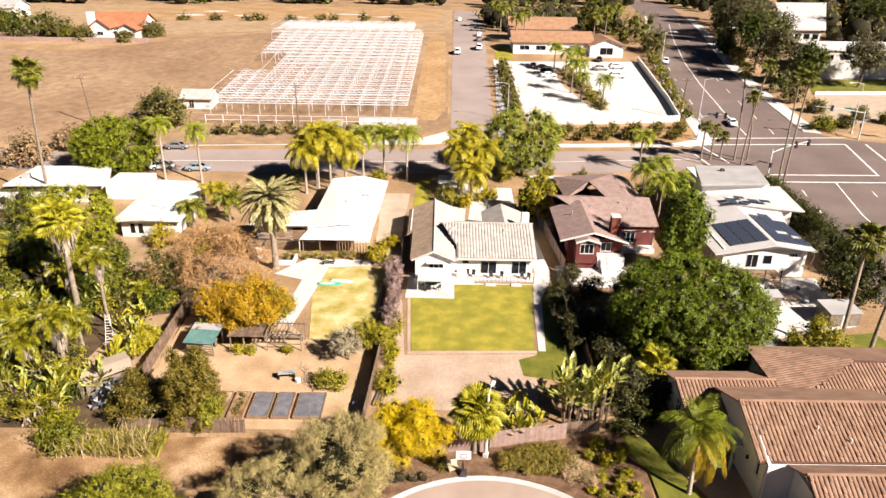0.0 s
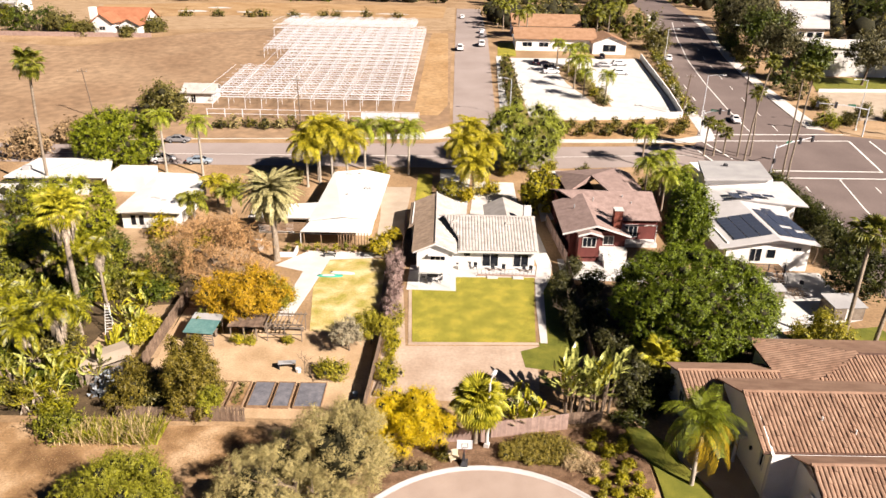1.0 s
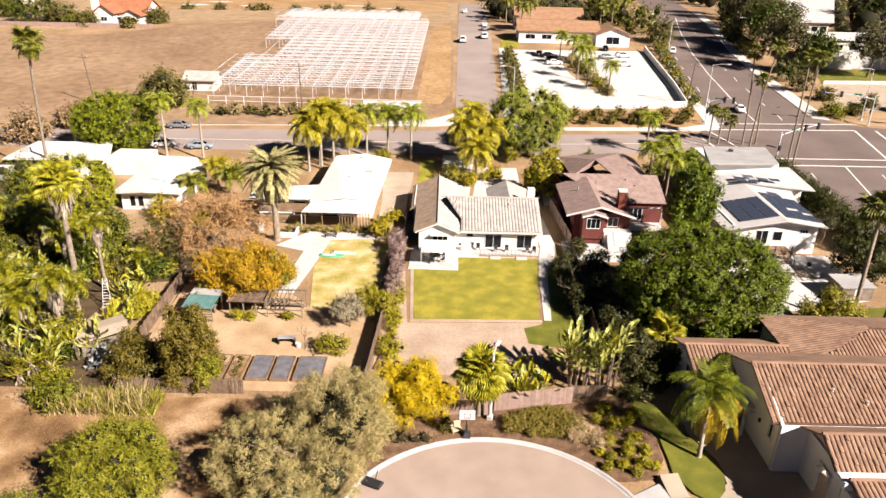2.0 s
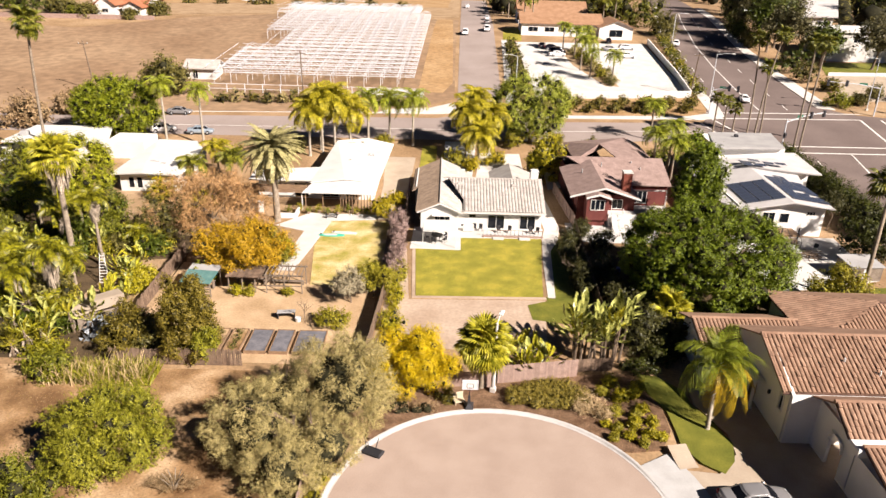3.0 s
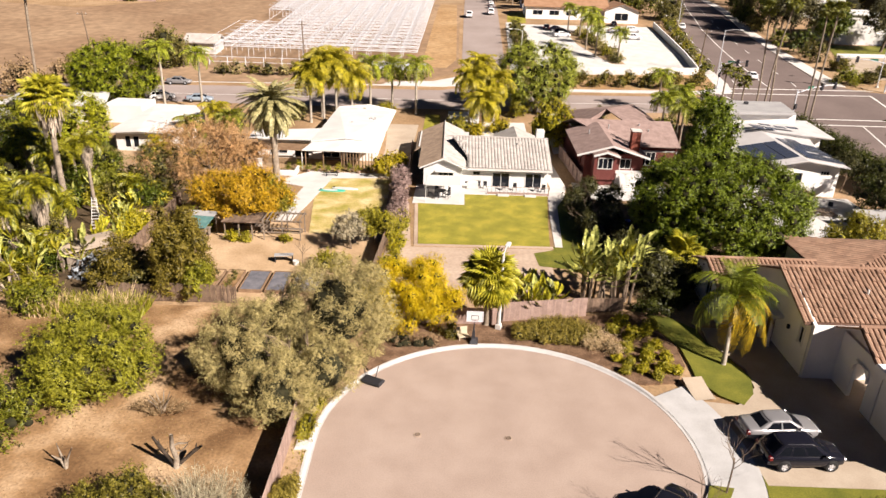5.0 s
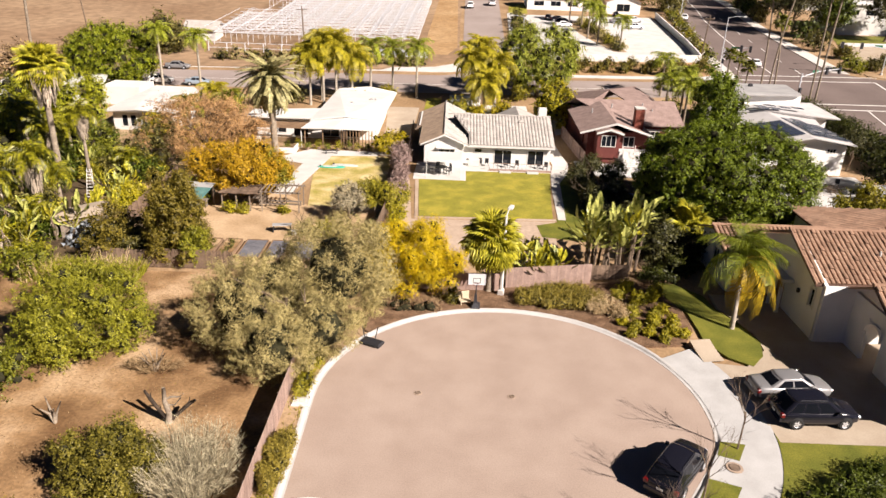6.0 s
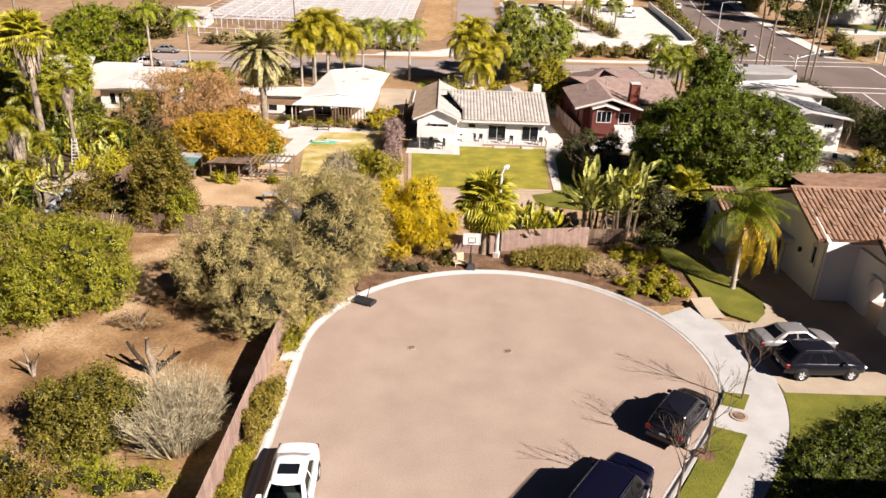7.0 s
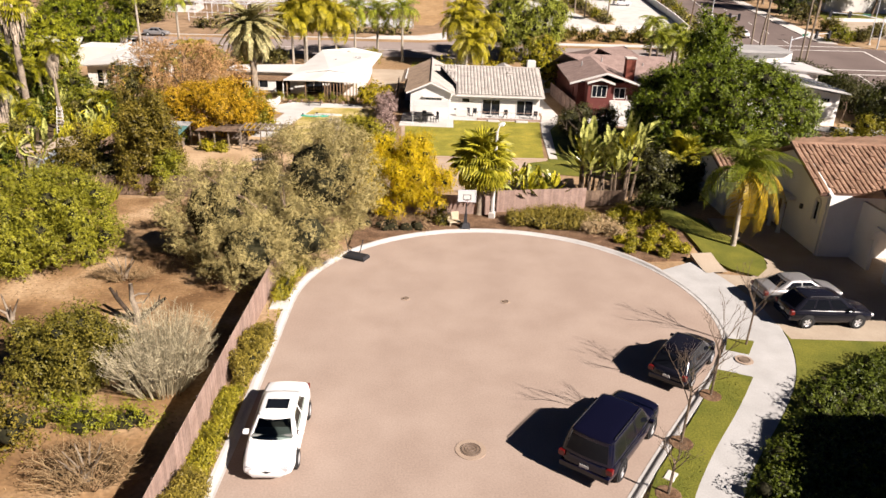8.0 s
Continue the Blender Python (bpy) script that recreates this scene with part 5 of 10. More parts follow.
def tree(label, at, height, radii, trunk, mat, leaves, leaf, clumps=26, share=0.33, seed=1, bark=None, name="tree", hang=0.0, core=0.45, group="", low=-0.55, cz=None, fill=0.6, reach=(0.6, 1.06)):
    x, y = at
    z = terrain(y)
    if y > 78:
        leaves, leaf = int(leaves * 0.72), (leaf[0] * 1.12, leaf[1] * 1.15)
    ob = thing(name, label, name if name in ("tree", "shrub", "bush", "hedge") else "tree", (x, y, z), 0, group)
    mid = cz if cz is not None else height - radii[2]
    g = limbs(Geo(), (0, 0, -0.1), (0, 0, mid), trunk, max(radii[0], radii[1]) * 0.5, 5, seed)
    part("trunk", g, bark or BARK, ob, smooth=True)
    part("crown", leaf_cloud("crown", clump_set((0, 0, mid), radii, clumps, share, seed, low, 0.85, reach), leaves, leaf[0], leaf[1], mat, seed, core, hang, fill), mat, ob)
    return ob


def bush(label, at, radii, mat, leaves, leaf, seed=1, clumps=14, share=0.42, name="shrub", lift=0.0, group="", core=0.5):
    x, y = at
    if y > 52:
        leaves, leaf = int(leaves * 0.66), (leaf[0] * 1.15, leaf[1] * 1.2)
    ob = thing(name, label, name, (x, y, terrain(y) + lift), 0, group)
    g = Geo()
    rng = random.Random(seed)
    for k in range(5):
        a = rng.uniform(0, 6.28)
        g.tube([(0, 0, -0.05), (radii[0] * 0.4 * math.cos(a), radii[1] * 0.4 * math.sin(a), radii[2] * 1.2)], [0.05, 0.02], 5)
    part("woody_base", g, BARK, ob)
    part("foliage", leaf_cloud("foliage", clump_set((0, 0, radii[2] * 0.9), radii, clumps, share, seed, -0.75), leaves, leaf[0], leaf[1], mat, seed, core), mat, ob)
    return ob


def hedge(label, poly, height, mat, leaves, leaf, seed=1, lift=0.0, step=0.5, name="hedge"):
    """A clipped hedge: clumps set close over a ground outline, level on top."""
    rng = random.Random(seed)
    xs, ys = [p[0] for p in poly], [p[1] for p in poly]
    cx, cy = sum(xs) / len(xs), sum(ys) / len(ys)
    ob = thing(name, label, name, (cx, cy, terrain(cy) + lift))
    clumps = []
    x = min(xs)
    while x < max(xs):
        y = min(ys)
        while y < max(ys):
            a, b = x + rng.uniform(-0.2, 0.2) * step, y + rng.uniform(-0.2, 0.2) * step
            if inside(poly, a, b):
                h = height * rng.uniform(0.86, 1.08)
                clumps.append((a - cx, b - cy, h * 0.5, step * 0.75, step * 0.75, h * 0.5))
            y += step
        x += step
    g = Geo()
    for a, b, *_ in clumps[::3]:
        g.tube([(a, b, -0.05), (a, b, height * 0.6)], 0.03, 4)
    part("woody_base", g, BARK, ob)
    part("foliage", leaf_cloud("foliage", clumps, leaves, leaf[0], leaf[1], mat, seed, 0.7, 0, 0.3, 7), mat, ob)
    return ob


def feather_frond(name, length, mat, leaflets=26, blade=0.55, droop=0.9, lift=0.5, width=0.05, hang=0.5, seed=1):
    """A palm frond along +x: an arching midrib with two ranks of narrow leaflets."""
    rng = random.Random(seed)
    g = Geo()

    def rib(s):
        return Vector((length * (s - 0.18 * s * s * droop), 0, length * (lift * s - droop * 0.75 * s * s)))

    g.tube([rib(k / 6) for k in range(7)], [0.045, 0.035, 0.03, 0.025, 0.018, 0.012, 0.006], 4)
    for k in range(leaflets):
        s = 0.12 + 0.86 * k / (leaflets - 1)
        p, q = rib(s), rib(min(1, s + 0.03))
        d = (q - p).normalized() if (q - p).length > 1e-6 else Vector((1, 0, 0))
        ll = blade * (0.35 + 0.75 * math.sin(math.pi * (0.12 + 0.82 * s))) * rng.uniform(0.85, 1.12)
        for side in (-1, 1):
            out = (Vector((0, side, 0)) + d * rng.uniform(0.35, 0.7)).normalized()
            tip = p + out * ll * 0.9 - Vector((0, 0, ll * hang * rng.uniform(0.7, 1.2)))
            mid = p + out * ll * 0.5 + Vector((0, 0, ll * 0.06))
            w = d * width * 0.9
            g.add([p - w * 0.5, p + w * 0.5, mid + w, tip, mid - w], [(0, 1, 2, 4), (4, 2, 3)])
    return g.mesh(name, mat)


def fan_leaf(name, stalk, blade, mat, rays=18, sag=0.35):
    """A fan palm leaf along +x: a stalk and a pleated round blade of split rays."""
    g = Geo()
    g.tube([(0, 0, 0), (stalk * 0.6, 0, stalk * 0.06), (stalk, 0, 0)], [0.03, 0.022, 0.018], 4)
    for k in range(rays):
        a0 = radians(-125 + 250 * k / rays)
        a1 = radians(-125 + 250 * (k + 1) / rays)
        am = (a0 + a1) / 2
        L = blade * (0.82 + 0.18 * math.cos(am))
        c = Vector((stalk, 0, 0))
        m0 = c + Vector((math.cos(a0), math.sin(a0), 0)) * L * 0.6 + Vector((0, 0, -L * 0.05))
        m1 = c + Vector((math.cos(a1), math.sin(a1), 0)) * L * 0.6 + Vector((0, 0, -L * 0.05))
        mm = c + Vector((math.cos(am), math.sin(am), 0)) * L * 0.62 + Vector((0, 0, L * 0.05))
        tip = c + Vector((math.cos(am), math.sin(am), 0)) * L + Vector((0, 0, -L * sag))
        g.add([c, m0, mm, m1, tip], [(0, 1, 2), (0, 2, 3), (1, 4, 2), (2, 4, 3)])
    return g.mesh(name, mat)


def paddle_leaf(name, stalk, length, width, mat):
    """A banana-like leaf along +x: a stalk and a long arching blade torn along its edge."""
    g = Geo()
    rng = random.Random(length * 10)
    g.tube([(0, 0, 0), (stalk * 0.5, 0, 0.0), (stalk, 0, 0)], [0.035, 0.03, 0.025], 4)
    n = 7
    for k in range(n):
        s0, s1 = k / n, (k + 1) / n
        p0 = Vector((stalk + length * s0, 0, -length * 0.32 * s0 * s0))
        p1 = Vector((stalk + length * s1, 0, -length * 0.32 * s1 * s1))
        w0 = width / 2 * math.sin(math.pi * (0.10 + 0.86 * s0)) ** 0.7
        w1 = width / 2 * math.sin(math.pi * min(0.985, 0.10 + 0.86 * s1)) ** 0.7
        for side in (-1, 1):
            dz = rng.uniform(0.05, 0.35)
            g.add([p0, p1, p1 + Vector((0.03, side * w1 * 0.96, w1 * dz)), p0 + Vector((0.06, side * w0, w0 * dz))], [(0, 1, 2, 3)])
    return g.mesh(name, mat)


FROND_QUEEN = [feather_frond("frond", 3.1, PALMLEAF, 40, 0.8, 1.05, 0.62, 0.03, 0.8, s) for s in (1, 2)]
FROND_GOLD = [feather_frond("frond", 3.0, PALMGOLD, 36, 0.8, 1.15, 0.66, 0.045, 0.8, s) for s in (3, 4)]
FROND_FINE = [feather_frond("frond", 3.0, QUEENDARK, 48, 0.72, dr, 0.66, 0.02, 0.9, s) for s, dr in ((11, 1.2), (12, 1.45), (13, 1.0))]
FROND_GROVE = [feather_frond("frond", 2.7, GROVELEAF, 22, 0.7, 1.1, 0.62, 0.06, 0.75, s) for s in (21, 22)]
FROND_STREET = [feather_frond("frond", 3.0, QUEENLEAF, 34, 0.7, 1.2, 0.62, 0.035, 0.8, s) for s in (23, 24)]
FROND_DATE = [feather_frond("frond", 4.2, DATELEAF, 40, 0.5, 0.85, 0.22, 0.07, 0.2, s) for s in (5, 6)]
FROND_SMALL = [feather_frond("frond", 2.9, PALMLEAF, 28, 0.8, 1.1, 0.65, 0.055, 0.8, s) for s in (7, 8)]
FROND_DEAD = [feather_frond("frond", 2.7, DRYGOLD, 44, 0.62, 1.4, 0.4, 0.02, 0.9, 9)]
FAN_GREEN = [fan_leaf("fan_leaf", 0.9, 0.85, PALMLEAF, 16), fan_leaf("fan_leaf", 0.75, 0.8, PALMLEAF, 14, 0.5)]
FAN_BRIGHT = [fan_leaf("fan_leaf", 1.0, 1.0, FANLEAF, 20, 0.25), fan_leaf("fan_leaf", 0.9, 0.95, FANLEAF, 18, 0.4)]
PADDLES = [paddle_leaf("leaf", 1.0, 1.5, 0.5, PADDLE), paddle_leaf("leaf", 0.8, 1.25, 0.44, PADDLE), paddle_leaf("leaf", 0.6, 1.1, 0.42, FANLEAF)]

GROVE_PADDLES = [paddle_leaf("leaf", 0.9, 1.3, 0.42, PADDLE), paddle_leaf("leaf", 0.7, 1.05, 0.36, GROVELEAF), paddle_leaf("leaf", 0.5, 0.95, 0.36, LIGHTGREEN)]
DEAD_PADDLE = paddle_leaf("leaf", 0.4, 1.4, 0.4, THATCH)


def palm(label, at, height, trunk_r, fronds, count, bark, seed=1, lean=(0, 0), up=(-35, 60), scale=1.0, name="palm_tree", skirt=0.0, group="", swell=1.25, dead=0, flare=1.0):
    """A palm: ringed tapering trunk and fronds set in a spiral from hanging to upright."""
    x, y = at
    rng = random.Random(seed)
    ob = thing(name, label, "palm tree", (x, y, terrain(y)), 0, group)
    g = Geo()
    top = Vector((lean[0], lean[1], height))
    path, radii = [], []
    n = max(8, int(height / 0.5))
    for k in range(n + 1):
        s = k / n
        path.append((top.x * s * s, top.y * s * s, height * s - 0.1))
        radii.append(trunk_r * (swell - (swell - 0.85) * s ** 0.5) * (1.0 + 0.05 * (k % 2)))
    g.tube(path, radii, 9)
    part("trunk", g, bark, ob, smooth=True)
    if skirt:
        sk = Geo()
        for k in range(int(170 * skirt)):
            a, h = rng.uniform(0, 6.28), skirt * rng.random() ** 1.3
            out = Vector((math.cos(a), math.sin(a), 0))
            reach = (0.95 - 0.62 * h / skirt) * min(1.0, skirt / 2.6) * flare * rng.uniform(0.55, 1.1)
            p = top + out * trunk_r * 0.9 - Vector((0, 0, h))
            m = p + out * reach - Vector((0, 0, rng.uniform(0.05, 0.35)))
            q = m + out * reach * rng.uniform(-0.25, 0.12) - Vector((0, 0, rng.uniform(0.8, 1.5) * min(1.0, skirt / 2.6)))
            w = Vector((-math.sin(a), math.cos(a), 0)) * rng.uniform(0.03, 0.075) * flare
            sk.add([p - w * 0.3, p + w * 0.3, m + w, m - w, q + w * 0.5, q - w * 0.5], [(0, 1, 2, 3), (3, 2, 4, 5)])
        part("skirt", sk, THATCH, ob, "hanging skirt of dead brown fronds")
    for k in range(count):
        s = k / max(1, count - 1)
        el = up[0] + (up[1] - up[0]) * s + rng.uniform(-7, 7)
        az = 137.5 * k + rng.uniform(-12, 12)
        me = fronds[k % len(fronds)]
        sc = scale * rng.uniform(0.88, 1.1) * (0.8 if s > 0.9 else 1.0)
        part("frond", me, None, ob, m=Matrix.Translation(top) @ pose(0, 0, 0, 0, 0, az) @ pose(0, 0, 0, rng.uniform(-12, 12), -el, 0) @ Matrix.Scale(sc, 4))
    for k in range(dead):
        part("frond", FROND_DEAD[0], None, ob, "yellowed drooping frond", m=Matrix.Translation(top) @ pose(0, 0, 0, 0, 0, 5 - 30 * k) @ pose(0, 0, 0, 0, -8 + 15 * k, 0) @ Matrix.Scale(scale * 1.14, 4))
    return ob


def paddle_plant(label, at, stems, spread, height, seed=1, name="bird_of_paradise", scale=1.0, leaves=None, dead=0):
    """A clump of stems, each with a fan of paddle leaves."""
    x, y = at
    rng = random.Random(seed)
    ob = thing(name, label, "garden plant", (x, y, terrain(y)))
    for k in range(stems):
        a = rng.uniform(0, 6.28)
        bx, by = spread * rng.random() ** 0.5 * math.cos(a), spread * rng.random() ** 0.5 * math.sin(a)
        h = height * rng.uniform(0.45, 1.0)
        top = Vector((bx * 1.3, by * 1.3, h))
        g = Geo()
        g.tube([(bx, by, -0.05), (bx * 1.15, by * 1.15, h * 0.5), top], [0.13, 0.11, 0.08], 6)
        part("stem", g, BARK, ob)
        face = rng.uniform(0, 180)
        for j in range(9):
            el = 20 + 17.5 * j + rng.uniform(-7, 7)
            m = Matrix.Translation(top - Vector((0, 0, 0.25))) @ pose(0, 0, 0, 0, 0, face + rng.uniform(-18, 18)) @ pose(0, 0, 0, rng.uniform(-25, 25), -el, 0) @ Matrix.Scale(scale * rng.uniform(0.85, 1.15), 4)
            part("leaf", (leaves or PADDLES)[rng.choice((0, 0, 1, 1, 2) if height > 2 else (2, 2, 2, 1))], None, ob, m=m)
        for j in range(dead):
            m = Matrix.Translation(top - Vector((0, 0, 0.3 + 0.25 * j))) @ pose(0, 0, 0, 0, 0, 137 * j + face) @ pose(0, 0, 0, 0, 62 + 6 * j, 0) @ Matrix.Scale(scale * 0.9, 4)
            part("leaf", DEAD_PADDLE, None, ob, "dead brown hanging leaf", m=m)
    return ob


def bare_tree(label, at, height, seed, mat=None, name="bare_tree"):
    """A young leafless tree: thin trunk and forked twigs."""
    x, y = at
    rng = random.Random(seed)
    ob = thing(name, label, "tree", (x, y, 0.13))
    g = Geo()
    g.tube([(0, 0, 0), (0.03, 0.02, height * 0.5), (0.0, 0.05, height * 0.62)], [0.055, 0.045, 0.035], 6)
    part("trunk", g, mat or BARK, ob)
    g = Geo()

    def grow(p, d, l, r, depth):
        e = p + d * l
        g.tube([p, p.lerp(e, 0.5) + Vector((rng.uniform(-1, 1), rng.uniform(-1, 1), 0)) * l * 0.06, e], [r, r * 0.75, r * 0.45], 4, False)
        if depth:
            for _ in range(3):
                nd = (d + Vector((rng.uniform(-1, 1), rng.uniform(-1, 1), rng.uniform(-0.2, 0.6))) * 0.62).normalized()
                grow(p.lerp(e, rng.uniform(0.45, 1.0)), nd, l * rng.uniform(0.5, 0.75), r * 0.5, depth - 1)

    for k in range(5):
        a = 6.28 * k / 5 + rng.uniform(-0.4, 0.4)
        grow(Vector((0, 0, height * rng.uniform(0.4, 0.6))), Vector((math.cos(a) * 0.6, math.sin(a) * 0.6, 1)).normalized(), height * 0.33, 0.024, 3)
    part("branchwork", g, mat or BARK, ob)
    return ob


# near the street head
def olive():
    ob = thing("olive_tree", "broad grey-green olive tree overhanging the fence", "tree", (-10.8, 40.7, 0))
    g = limbs(Geo(), (0, 0, -0.1), (0.3, 0.4, 3.6), 0.32, 2.8, 7, 4)
    part("trunk", g, BARK, ob, smooth=True)
    lobes = clump_set((3.4, 3.0, 4.6), (3.75, 3.5, 3.9), 84, 0.17, 3, -0.9, 0.85, (0.84, 1.02))
    lobes += clump_set((-2.4, -0.6, 3.3), (3.1, 2.9, 3.3), 70, 0.18, 5, -0.9, 0.85, (0.84, 1.02))
    lobes += clump_set((0.2, -3.6, 2.3), (2.5, 2.1, 2.2), 48, 0.2, 6, -0.95, 0.85, (0.8, 1.02))
    lobes += clump_set((-0.6, 3.0, 3.6), (2.4, 2.4, 2.6), 30, 0.2, 8, -0.8, 0.85, (0.8, 1.04))
    lobes += clump_set((2.9, -1.0, 2.3), (2.5, 2.2, 2.2), 40, 0.2, 9, -0.95, 0.85, (0.8, 1.02))
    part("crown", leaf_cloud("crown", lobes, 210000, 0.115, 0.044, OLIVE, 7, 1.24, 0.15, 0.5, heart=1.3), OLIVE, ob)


olive()
tree("dense dark green round ficus tree", (28.0, 69.0), 9.9, (8.4, 7.8, 5.3), 0.5, FICUS, 140000, (0.2, 0.125), 300, 0.11, 11, low=-0.92, cz=4.6, name="tree", fill=0.3, core=0.66, reach=(0.9, 1.02))
tree("golden yellow feathery shrub behind the street head", (-2.5, 49.0), 6.3, (3.5, 2.1, 3.1), 0.11, LEMON, 76000, (0.13, 0.05), 80, 0.2, 12, hang=0.8, low=-0.8, cz=3.3, name="bush")
tree("big light green bushy tree in the dry meadow", (-23.5, 40.2), 5.9, (3.9, 3.9, 3.0), 0.16, MEADOWGREEN, 80000, (0.13, 0.07), 60, 0.25, 13, low=-0.75, cz=2.6, name="bush", core=0.45, reach=(0.72, 1.02))
tree("amber autumn tree above the garden pergola", (-22.4, 71.6), 5.6, (5.0, 4.0, 2.8), 0.2, AMBER, 44000, (0.19, 0.1), 80, 0.18, 14, low=-0.75, cz=3.1, fill=0.8)
tree("light green leafy tree beside the amber tree", (-18.8, 73.6), 4.2, (1.7, 2.2, 2.0), 0.12, LIGHTGREEN, 7000, (0.22, 0.12), 26, 0.26, 114, low=-0.8, cz=2.4)
tree("dull green half-bare tree behind the russet tree", (-34.4, 79.5), 6.4, (3.2, 3.0, 2.8), 0.16, DULLGREEN, 9000, (0.22, 0.1), 34, 0.24, 115, low=-0.8, cz=3.4)
tree("russet half-bare autumn tree in the west garden", (-28.8, 80.6), 9.4, (7.2, 5.4, 4.6), 0.22, RUSSET, 50000, (0.17, 0.07), 80, 0.17, 15, low=-0.75, cz=4.7, core=0.0, fill=0.95)
tree("dark bronze-green shrub by the rear fence", (-22.7, 53.9), 8.2, (2.35, 2.3, 4.1), 0.13, BRONZEGREEN, 46000, (0.19, 0.11), 64, 0.21, 16, low=-0.95, cz=3.7, name="bush")
tree("yellow-green bush beside the bronze shrub", (-20.9, 53.5), 3.6, (1.1, 1.1, 1.8), 0.08, MEADOWGREEN, 9000, (0.17, 0.1), 24, 0.28, 117, low=-0.9, cz=1.8, name="bush")
tree("dull green bush beside the rear fence", (-28.3, 55.2), 4.4, (2.7, 2.3, 2.2), 0.1, BRONZEGREEN, 14000, (0.2, 0.11), 28, 0.3, 17, low=-0.9, cz=1.9, name="bush")
tree("grey-green citrus tree in the dirt yard", (-9.6, 65.2), 3.9, (1.7, 1.6, 1.5), 0.1, GREYTWIG, 9000, (0.16, 0.07), 30, 0.24, 18, low=-0.5, cz=2.3, core=0.3)
tree("green fruit tree by the fence", (-7.4, 66.6), 4.2, (1.8, 1.9, 1.7), 0.1, LIGHTGREEN, 7000, (0.2, 0.12), 16, 0.36, 19, low=-0.6, cz=2.4)
bush("small yellow-green shrub in the dirt yard", (-10.8, 60.4), (1.5, 1.2, 0.9), LIGHTGREEN, 3500, (0.2, 0.1), 20)
bush("trailing purple-brown vine heap along the fence", (-5.9, 84), (1.1, 5.2, 1.3), PURPLEBUSH, 12000, (0.18, 0.1), 21, 20, 0.3)
bush("dry purple-brown vine trailing over the garden fence", (-5.6, 75), (1.0, 5.4, 1.1), PURPLEBUSH, 12000, (0.18, 0.1), 121, 24, 0.26)
bush("bright yellow-green weeds along the fence foot", (-5.0, 66.5), (0.8, 2.6, 0.5), LIME, 4000, (0.16, 0.08), 122, 14, 0.34)
bush("bright yellow-green weeds in the dirt yard", (-5.0, 60.5), (1.3, 2.2, 0.5), LIME, 4000, (0.16, 0.08), 123, 14, 0.34)
bush("yellow-green shrub at the fence corner", (-5.2, 70.5), (1.0, 2.4, 0.8), LIGHTGREEN, 3500, (0.2, 0.1), 22)
bush("rounded golden shrub by the white-roofed house", (-8.6, 90.2), (1.7, 1.6, 1.6), YELLOWGREEN, 4500, (0.2, 0.11), 23)
tree("light green pepper tree with weeping foliage by the street", (15.4, 127.5), 12.6, (7.0, 5.6, 5.4), 0.35, PEPPERLEAF, 48000, (0.28, 0.12), 120, 0.16, 24, hang=0.8, low=-0.95, cz=6.9, fill=0.35, core=0.62, reach=(0.8, 1.02))
tree("yellow-green bushy tree beside the driveway", (15.8, 109), 7.6, (2.7, 2.8, 3.6), 0.18, LIME, 11000, (0.28, 0.16), 50, 0.24, 25, low=-0.9, cz=3.7, fill=0.35, core=0.7)
tree("dark green rounded tree beside the cross street", (-59.5, 125), 10.0, (7.2, 5.4, 4.9), 0.4, DOMELEAF, 44000, (0.3, 0.18), 130, 0.15, 26, low=-0.9, cz=5.2, fill=0.25, core=0.6, reach=(0.88, 1.0))
tree("bright green dome-shaped tree beside the low white house", (-51.0, 91.4), 9.8, (5.5, 4.6, 4.7), 0.25, BRIGHTDOME, 40000, (0.22, 0.12), 130, 0.14, 27, low=-0.9, cz=5.2, fill=0.25, core=0.6, reach=(0.88, 1.0))
tree("dark evergreen between the red and solar-roofed houses", (33.4, 88.5), 13.0, (3.2, 3.4, 6.2), 0.3, FICUS, 24000, (0.3, 0.16), 80, 0.18, 28, low=-0.95, cz=6.6)
tree("leafy green shrub tree by the concrete yard", (41.3, 65.4), 5.0, (2.7, 2.5, 2.4), 0.14, LIGHTGREEN, 9000, (0.26, 0.15), 34, 0.28, 29, low=-0.9, cz=2.8)

# ---- palms ----
palm("fan palm with bright yellow-green leaves beside the street lamp", (3.5, 50.3), 4.4, 0.24, FAN_BRIGHT, 84, PALMBARK, 31, up=(-72, 85), scale=1.35, skirt=1.0)
palm("queen palm with a few yellowed fronds on the side lawn", (21.2, 45.4), 5.0, 0.17, FROND_FINE, 19, PALEBARK, 32, lean=(0.45, 1.5), up=(-14, 86), scale=1.38, dead=5)
palm("stout date palm with a dense arching crown", (-22.4, 87.8), 9.5, 0.4, FROND_DATE, 150, PALMBARK, 33, lean=(-0.4, 1.0), up=(-72, 80), scale=1.1)
palm("fan palm with a shaggy skirt of dead fronds", (-42.4, 73.0), 12.8, 0.32, FAN_BRIGHT, 68, PALMBARK, 34, up=(-62, 85), scale=1.42, skirt=2.8, flare=1.75)
palm("young fan palm under the ficus tree", (22.6, 61.6), 2.2, 0.2, FAN_BRIGHT, 26, PALMBARK, 35, up=(-30, 85), scale=1.25)
palm("very tall thin fan palm above the west houses", (-65.8, 112), 22.5, 0.22, FAN_GREEN, 36, PALMBARK, 36, lean=(2.6, -3.0), up=(-65, 85), scale=1.65)

